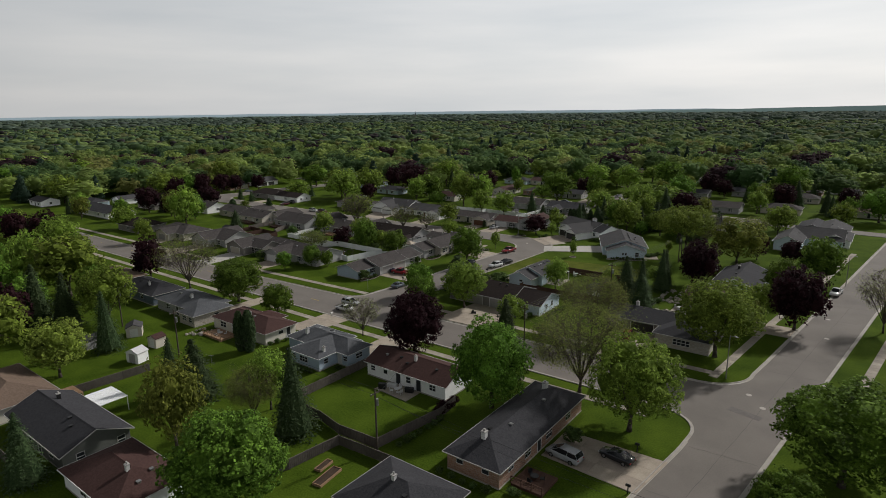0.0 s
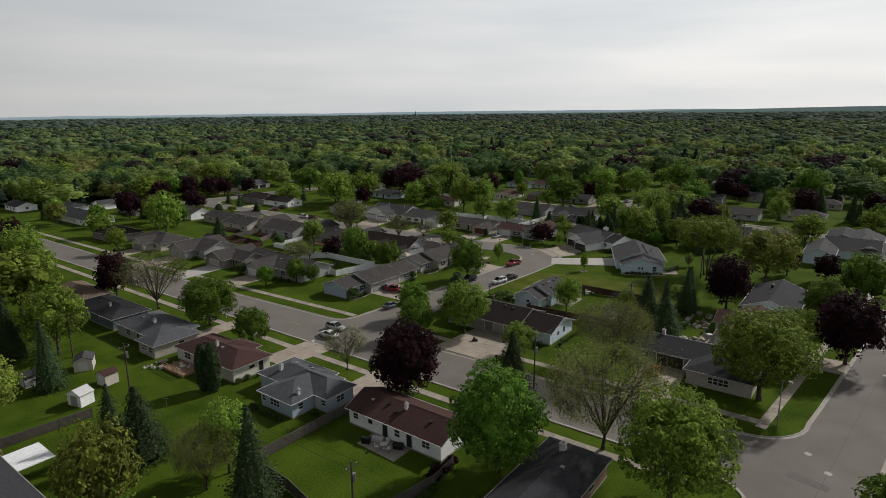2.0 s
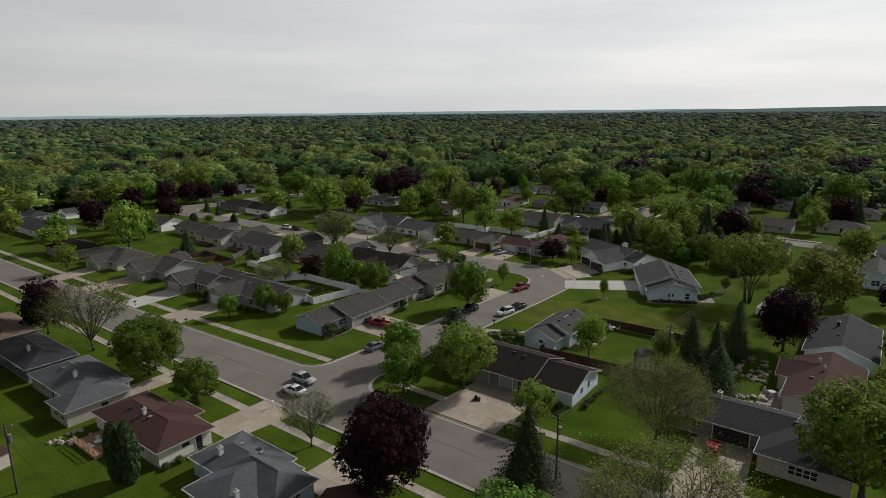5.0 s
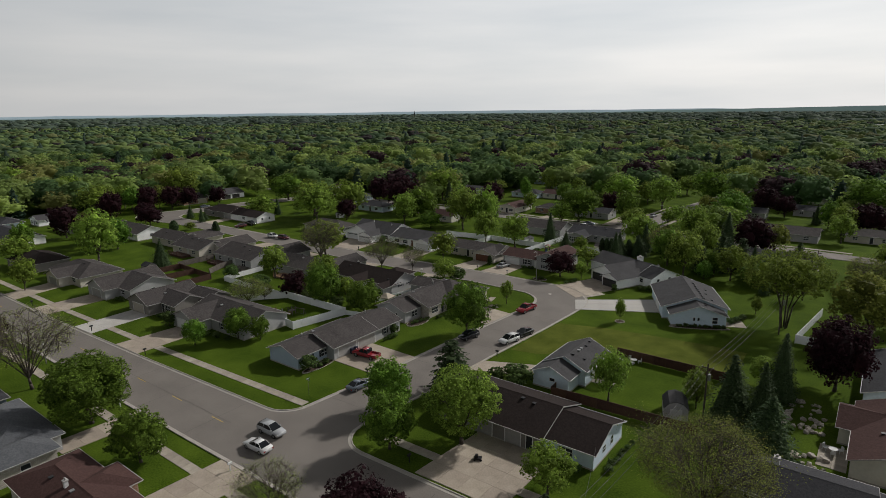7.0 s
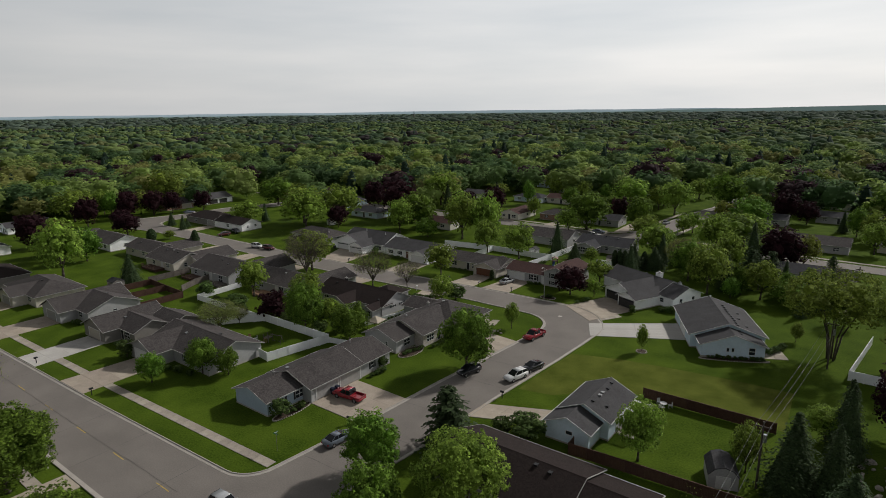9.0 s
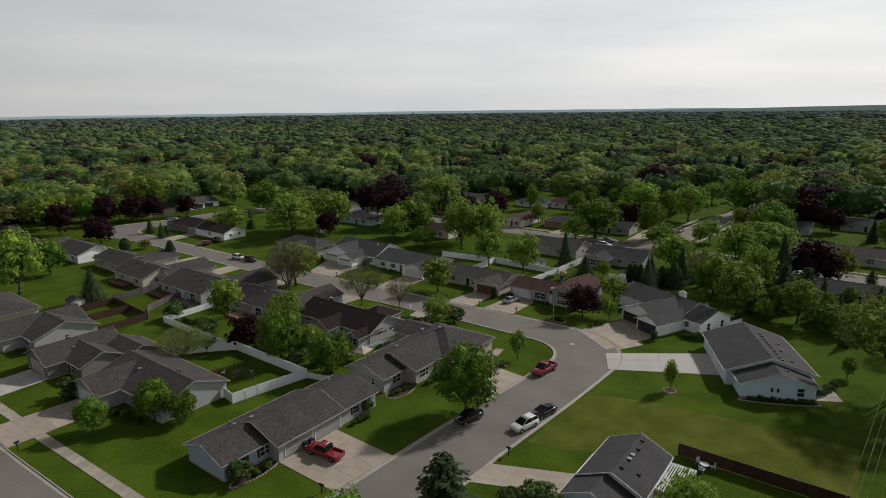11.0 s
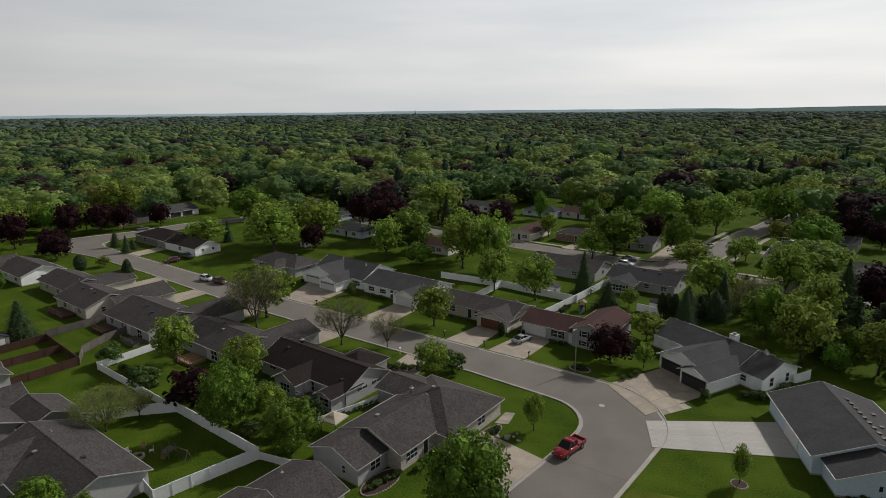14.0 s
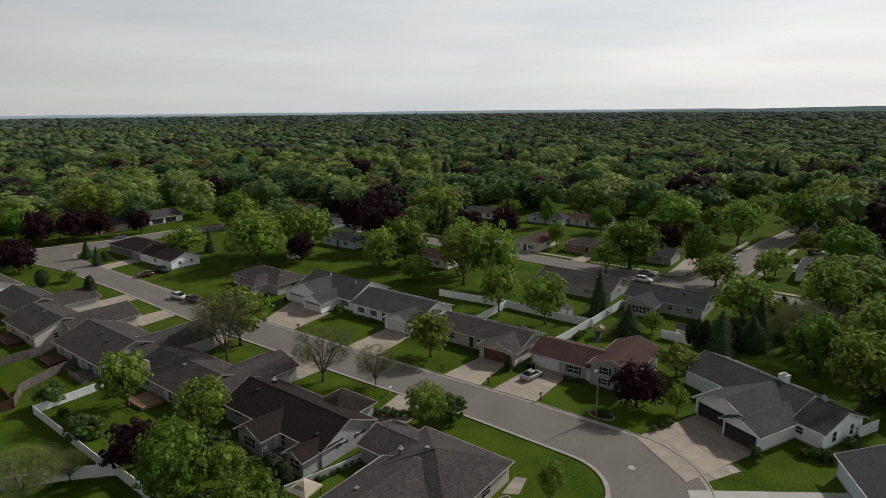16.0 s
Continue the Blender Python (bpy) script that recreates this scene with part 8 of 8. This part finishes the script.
def garden_chair(x, y, turn, mat):
    c = thing("garden_chair", "slatted garden chair standing on a patio", "chair", pose(x, y, 0.07, 0, 0, turn), "garden chairs")
    leg = Geo().box(-0.025, -0.025, 0, 0.025, 0.025, 0.42).mesh("leg", mat)
    for a, b in ((-0.24, -0.24), (0.24, -0.24), (-0.24, 0.24), (0.24, 0.24)):
        part("leg", leg, None, c, at=pose(a, b, 0))
    part("seat", Geo().box(-0.28, -0.28, 0.42, 0.28, 0.28, 0.47), mat, c)
    part("backrest", Geo().box(-0.28, 0.24, 0.47, 0.28, 0.29, 0.95), mat, c)


for x, y, m in ((-61.0, 67.6, TRIM), (-35.0, 136.6, TRIM), (-31.0, 59.6, BLACK), (-68.2, 141.6, BLACK), (-66.2 - 0.4, 149.6, TRIM), (-156.4, 123.4, TRIM), (-108.2, 65.2, TRIM)):
    garden_table(x, y, 0, m)
    for k in range(3):
        a = 2.1 * k + x
        garden_chair(x + 1.0 * math.cos(a), y + 1.0 * math.sin(a), math.degrees(a) - 90, m)

for k in range(4):
    a = 1.2 + 1.1 * k
    garden_chair(-142.4 + 1.7 * math.cos(a), 128.0 + 1.7 * math.sin(a), math.degrees(a) - 90, WOODTAN if k % 2 else TRIM)

# small garden mower deck left on a drive and stacked logs by a fence
g = thing("garden_mower", "small dark garden mower on a driveway", "mower", pose(-72.6, 107.4, 0.08, 0, 0, 30))
part("deck", Geo().box(-0.5, -0.35, 0.12, 0.5, 0.35, 0.35), BLACK, g)
part("seat", Geo().box(-0.35, -0.2, 0.35, 0.05, 0.2, 0.75), BLACK, g)
for a, b in ((-0.4, -0.36), (0.4, -0.36), (-0.4, 0.36), (0.4, 0.36)):
    part("wheel", Geo().tube((a, b - 0.06, 0.16), (a, b + 0.06, 0.16), 0.16, 0.16, 12), RUBBER, g)


def planter(label, x, y, w, l, turn):
    p = thing("raised_bed", label, "raised bed", pose(x, y, 0, 0, 0, turn), "raised beds")
    for a, b, c, d in ((-w / 2, -l / 2, w / 2, -l / 2 + 0.08), (-w / 2, l / 2 - 0.08, w / 2, l / 2), (-w / 2, -l / 2 + 0.08, -w / 2 + 0.08, l / 2 - 0.08), (w / 2 - 0.08, -l / 2 + 0.08, w / 2, l / 2 - 0.08)):
        part("board", Geo().box(a, b, 0, c, d, 0.35), WOODTAN, p)
    part("soil", Geo().box(-w / 2 + 0.08, -l / 2 + 0.08, 0, w / 2 - 0.08, l / 2 - 0.08, 0.27), MULCH, p)


planter("wooden raised vegetable bed", -52.8, 44.6, 1.4, 4.2, 8)
planter("wooden raised vegetable bed", -55.0, 46.0, 1.0, 2.6, 8)


# ---- beds and shrubs ----
def bed(label, cx, cy, rx, ry, turn=0.0, edge=True):
    """Mulched bed with a ring of edging stones."""
    b = thing("garden_bed", label, "garden bed", pose(cx, cy, 0, 0, 0, turn), kind="structure")
    n = 22
    out = [(rx * math.cos(6.2832 * i / n) * random.uniform(0.93, 1.05), ry * math.sin(6.2832 * i / n) * random.uniform(0.93, 1.05)) for i in range(n)]
    part("mulch", Geo().prism(out, 0, 0.04), MULCH, b)
    if edge:
        stone = Geo().add([(-0.14, -0.09, 0), (0.15, -0.1, 0), (0.14, 0.1, 0), (-0.15, 0.09, 0), (-0.1, -0.06, 0.13), (0.11, -0.07, 0.12), (0.1, 0.07, 0.13), (-0.11, 0.06, 0.11)],
                          [(3, 2, 1, 0), (4, 5, 6, 7), (0, 1, 5, 4), (1, 2, 6, 5), (2, 3, 7, 6), (3, 0, 4, 7)]).mesh("edging_stone", EARTHSTONE)
        m = max(8, int(2 * math.pi * math.sqrt((rx * rx + ry * ry) / 2) / 0.34))
        for i in range(m):
            a = 6.2832 * i / m
            part("edging_stone", stone, None, b, at=pose(rx * math.cos(a), ry * math.sin(a), 0, 0, 0, math.degrees(a) + 90))


def shrubs(x0, y0, x1, y1, n, r=0.7, kind="bush", h=1.5):
    for i in range(n):
        s = (i + 0.5) / n
        k = random.uniform(0.75, 1.25)
        tree(kind, x0 + (x1 - x0) * s + random.uniform(-0.2, 0.2), y0 + (y1 - y0) * s + random.uniform(-0.2, 0.2), h * r * k, r * k)


bed("round mulch bed with pale edging stones round a young tree", -76.7, 169.1, 0.95, 0.95)
bed("mulch bed at the foot of a street lamp", -106.4, 188.4, 1.9, 1.2)
shrubs(-107.4, 188.6, -105.4, 188.4, 3, 0.55)
bed("mulch bed along a light blue house", -61.7, 175.0, 6.0, 0.75, 25.5)
shrubs(-66.4, 172.9, -56.8, 177.4, 11, 0.5)
shrubs(-86.8, 189.4, -84.8, 189.8, 1, 1.1)
shrubs(-81.2, 193.8, -77.0, 195.0, 4, 0.9)
shrubs(-76.6, 199.0, -75.0, 203.0, 2, 0.8)
bed("curved mulch bed before a stone-fronted house", -112.4, 143.4, 1.6, 3.2)
shrubs(-112.6, 141.0, -111.6, 146.0, 6, 0.5)
shrubs(-110.4, 147.0, -109.6, 151.6, 4, 0.5)
bed("mulch bed along a stone house front", -107.6, 159.0, 1.2, 4.6)
shrubs(-107.6, 155.6, -107.2, 162.6, 6, 0.55)
shrubs(-112.8, 112.4, -112.6, 113.6, 1, 1.5)
shrubs(-112.4, 114.4, -112.0, 117.0, 3, 0.7)
shrubs(-110.8, 130.8, -110.8, 134.6, 4, 0.7)
bed("mulch bed along a grey-blue house", -112.6, 115.0, 1.0, 3.6)
shrubs(-144.4, 111.6, -136.0, 112.8, 3, 0.8)
shrubs(-163.0, 111.6, -159.4, 111.8, 3, 0.8)
shrubs(-184.0, 112.2, -180.4, 112.4, 3, 0.7)
shrubs(-86.0, 63.8, -78.0, 64.0, 7, 0.65)
shrubs(-76.4, 68.2, -75.0, 68.6, 2, 0.6)
shrubs(-95.0, 67.0, -94.6, 74.0, 4, 0.6)
shrubs(-50.2, 54.6, -49.4, 65.0, 7, 0.7)
shrubs(-51.0, 65.4, -51.0, 71.0, 5, 1.1, "plumbush", 1.5)
shrubs(-42.4, 53.8, -34.0, 53.8, 5, 0.6)
shrubs(-32.2, 55.4, -30.8, 56.2, 3, 0.6)
shrubs(-31.8, 69.0, -29.6, 72.0, 1, 1.5)
shrubs(-57.8, 114.6, -57.4, 123.6, 7, 0.6)
shrubs(-66.0, 112.2, -60.0, 112.6, 4, 0.7)
shrubs(-81.4, 127.4, -80.6, 131.6, 2, 1.2)
shrubs(-136.6, 165.4, -126.8, 173.0, 10, 0.9)
shrubs(-128.4, 150.4, -126.8, 160.6, 10, 0.5)
shrubs(-146.0, 150.2, -136.0, 148.6, 6, 1.0)
shrubs(-133.0, 149.0, -130.4, 148.6, 3, 1.2, "column", 2.6)
shrubs(-168.6, 196.8, -160.4, 197.0, 6, 0.6)
shrubs(-170.8, 195.0, -170.0, 195.4, 1, 1.2, "bush", 2.6)
shrubs(-145.0, 196.4, -136.0, 196.6, 5, 0.6)
shrubs(-126.0, 193.4, -125.6, 194.0, 1, 0.7, "column", 4.2)
shrubs(-117.0, 196.2, -112.4, 196.4, 4, 0.6)
shrubs(-99.0, 188.0, -97.0, 192.0, 3, 0.7)
shrubs(-173.0, 140.0, -160.0, 140.4, 8, 0.8)
shrubs(-134.6, 164.8, -131.8, 166.0, 3, 0.7)
shrubs(-57.4, 180.4, -55.0, 186.0, 5, 0.8)
shrubs(-44.6, 130.0, -40.6, 140.0, 9, 0.8)
shrubs(-122.4, 208.6, -122.4, 218.0, 7, 0.7)

# rocks of the terraced garden
rock_rng = random.Random(9)
for k, (x0, x1, y0, y1, count) in enumerate(((-41.5, -36.2, 140.4, 150.6, 44), (-40.5, -35.0, 128.4, 134.4, 38), (-45.0, -41.0, 129.0, 141.0, 14), (-115.2, -111.6, 61.2, 66.2, 18), (-106.4, -102.6, 156.6, 163.8, 9))):
    for i in range(count):
        x, y = rock_rng.uniform(x0, x1), rock_rng.uniform(y0, y1)
        g = Geo()
        ball(g, (0, 0, 0.12), rock_rng.uniform(0.2, 0.55), np.random.default_rng(100 * k + i), 0.3, 0.6)
        ob = new("garden_rock", g.mesh("garden_rock", EARTHSTONE))
        ob.matrix_basis = pose(x, y, 0, 0, 0, rock_rng.uniform(0, 360))
        tagged(ob, "pale rough garden rock in a planted bed", "rock", "garden rocks")

POOLWATER = plain("pool_water", (0.03, 0.25, 0.3), 0.05)
pool = thing("swimming_pool", "small turquoise pool in a pale paved surround", "pool", pose(-63.0, 231.5, 0))
part("surround", Geo().prism([(-6, -3.4), (6, -3.4), (6, 3.4), (-6, 3.4)], 0, 0.06), NEWCONCRETE, pool)
part("water", Geo().prism([(3.6 * math.cos(6.2832 * i / 20), 1.7 * math.sin(6.2832 * i / 20)) for i in range(20)], 0.06, 0.075), POOLWATER, pool)
# clothes poles on the back lawns
for x, y, turn in ((-96.2, 55.6, 20), (-91.0, 51.0, 20), (-84.6, 60.0, 0), (-79.0, 58.6, 0)):
    c = thing("clothes_pole", "thin T-shaped clothes line pole on a lawn", "clothes pole", pose(x, y, 0, 0, 0, turn), "clothes poles")
    part("pole", Geo().tube((0, 0, 0), (0, 0, 2.0), 0.035, 0.035, 6), STEEL, c)
    part("cross_arm", Geo().tube((-0.6, 0, 1.98), (0.6, 0, 1.98), 0.03, 0.03, 6), STEEL, c)
# grill, cushions and tubs on the patio of the white house
for x, y, w, h, m, label in ((-64.0, 67.2, 0.6, 0.95, BLACK, "black covered grill on a patio"), (-63.0, 68.6, 0.8, 0.6, TRIM, "pale storage tub on a patio"), (-59.4, 68.8, 0.7, 0.8, BLACK, "dark covered patio box beside a house wall")):
    b = thing("patio_box", label, "storage box", pose(x, y, 0.07, 0, 0, 20))
    part("body", Geo().box(-w, -0.35, 0, w, 0.35, h * 0.8), m, b)
    part("lid", Geo().sweep([(-0.38, h * 0.8), (0.38, h * 0.8), (0.3, h), (-0.3, h)], -w - 0.03, w + 0.03, "x"), m, b)


# ---- paving ----
sidewalk([(-300, 99.9), (-182.5, 101.3), (-145.6, 102.3), (-103.4, 104.1)])
sidewalk([(-300, 83.2), (-180, 83.4), (-100, 83.7), (-25, 84.4)])
sidewalk([(-88, 104.4), (-60, 105.0), (-20.5, 105.8)])
sidewalk([(-20.2, 104.0), (-16.3, 139.3), (-10.6, 182), (-6, 222)])
sidewalk([(-1.0, 97), (1.1, 115.5), (3.6, 136), (9, 182)])
driveway("tan concrete driveway before a double garage", [(-113.0, 118.4), (-112.3, 128.6), (-100.9, 128.4), (-101.6, 118.4)], 3, 3)
driveway("tan concrete driveway before a grey house", [(-154.0, 98.1), (-145.6, 98.3), (-146.0, 111.2), (-153.2, 111.0)], 2, 4)
driveway("pale new concrete driveway", [(-171.8, 97.6), (-164.4, 97.8), (-165.4, 110.8), (-172.6, 110.4)], 2, 4, NEWCONCRETE)
driveway("tan concrete driveway", [(-193.6, 97.0), (-185.6, 97.2), (-186.2, 110.3), (-194.0, 110.2)], 2, 4)
driveway("tan concrete driveway", [(-212.6, 96.9), (-205.0, 96.9), (-207.6, 108.4), (-214.6, 108.4)], 2, 4)
driveway("wide stained concrete driveway before a brown-roofed house", [(-77.6, 100.3), (-64.9, 100.5), (-64.6, 113.6), (-76.4, 113.6)], 4, 4)
driveway("pale new concrete driveway to a light blue house", [(-91.0, 177.4), (-87.9, 170.9), (-71.3, 179.9), (-75.2, 188.4)], 6, 2, NEWCONCRETE)
driveway("broad tan concrete driveway before two garages", [(-100.2, 185.4), (-91.5, 178.9), (-85.6, 191.9), (-94.9, 197.0)], 4, 4)
driveway("concrete driveway before white garages", [(-182.2, 183.3), (-172.4, 183.6), (-174.0, 196.0), (-187.8, 196.0)], 3, 4)
driveway("concrete driveway to a white house", [(-156.8, 184.3), (-148.8, 184.6), (-150.2, 196.5), (-157.0, 196.5)], 2, 4)
driveway("concrete driveway before a brown garage door", [(-134.0, 185.2), (-126.6, 185.6), (-127.4, 195.8), (-132.8, 195.8)], 2, 3)
driveway("concrete driveway beside a lawn", [(-124.2, 185.7), (-116.4, 186.0), (-116.4, 198.0), (-122.8, 198.0)], 2, 4)
driveway("concrete drive beside a dark-roofed house", [(-135.4, 175.5), (-129.0, 175.7), (-127.6, 162.0), (-133.6, 164.5)], 2, 4)
driveway("concrete driveway", [(-160.4, 174.4), (-152.4, 174.8), (-152.8, 168.8), (-159.6, 168.6)], 2, 2)
driveway("concrete driveway", [(-188.0, 173.0), (-178.0, 173.5), (-177.6, 168.4), (-186.8, 168.4)], 2, 2)
driveway("concrete driveway", [(-207.0, 174.3), (-201.2, 174.3), (-200.6, 166.0), (-207.6, 166.0)], 2, 2)
driveway("concrete driveway", [(-226.4, 174.7), (-220.0, 174.6), (-221.0, 166.4), (-226.6, 166.4)], 2, 2)
driveway("concrete driveway before a long brown-roofed house", [(-262.0, 183.7), (-255.6, 183.7), (-257.2, 194.0), (-262.6, 194.0)], 2, 3)
driveway("concrete driveway off the back street", [(-171.4, 271.6), (-165.0, 271.4), (-166.4, 280.6), (-171.6, 280.6)], 2, 3)
driveway("narrow concrete driveway off the back street", [(-150.6, 270.8), (-146.4, 270.6), (-146.8, 281.0), (-150.2, 281.0)], 1, 3)
driveway("concrete driveway beside a corner house", [(-122.6, 270.0), (-118.2, 272.6), (-118.8, 296.0), (-123.4, 296.0)], 1, 6)
driveway("concrete driveway off the side street", [(-103.6, 299.0), (-103.2, 303.4), (-94.4, 303.4), (-94.4, 299.0)], 3, 1)
driveway("concrete driveway before a dark garage door", [(-72.6, 268.2), (-66.0, 268.0), (-65.6, 273.4), (-72.2, 273.4)], 2, 2)
sidewalk([(-230, 276.4), (-125, 272.2)])
sidewalk([(-118.4, 276), (-115.0, 300), (-112.6, 328)])
sidewalk([(-102.6, 276), (-101.0, 297), (-98.4, 325)])
sidewalk([(-100, 271.0), (-40, 268.6)])
driveway("curved concrete driveway by a brick house", [(-33.0, 65.2), (-19.8, 64.4), (-18.6, 73.4), (-33.0, 73.0)], 4, 3)
driveway("concrete driveway", [(-100.9, 76.6), (-94.2, 76.8), (-92.8, 87.4), (-100.4, 87.3)], 2, 4)
driveway("concrete driveway between two houses", [(-79.6, 76.0), (-71.6, 76.0), (-71.6, 87.4), (-79.4, 87.4)], 2, 4)
driveway("concrete driveway", [(-123.6, 75.0), (-119.4, 75.0), (-118.8, 87.0), (-123.2, 87.0)], 1, 4)
driveway("concrete driveway with oil stains", [(-41.4, 117.3), (-34.2, 117.3), (-33.0, 101.0), (-41.0, 101.0)], 2, 5)
driveway("concrete driveway off the cross road", [(-21.6, 138.0), (-21.6, 131.6), (-12.0, 131.6), (-11.4, 138.2)], 2, 3)
driveway("concrete driveway off the cross road", [(-20.0, 162.0), (-20.0, 157.0), (-9.4, 157.0), (-8.6, 162.4)], 2, 3)
driveway("concrete driveway", [(-90.0, 129.4), (-89.7, 134.4), (-78.0, 139.6), (-78.0, 134.6)], 2, 3)
driveway("tan concrete driveway beside a large tree", [(-108.8, 153.2), (-108.8, 160.8), (-98.2, 159.6), (-99.4, 150.6)], 3, 2)
g = Geo()
g.v = [(x, y, 0.006) for x, y in ((-87.0, 160.6), (-78.0, 163.4), (-68.3, 165.0), (-58.0, 166.2), (-51.0, 166.4), (-50.4, 152.4), (-69.6, 152.4), (-76.0, 148.8), (-82.6, 143.2), (-88.0, 142.0), (-87.6, 150.0))]
g.f = [tuple(range(len(g.v)))]
structure("ground_rough_lawn", g, DRYGRASS, "thin yellowish lawn of an open lot", "lawn")
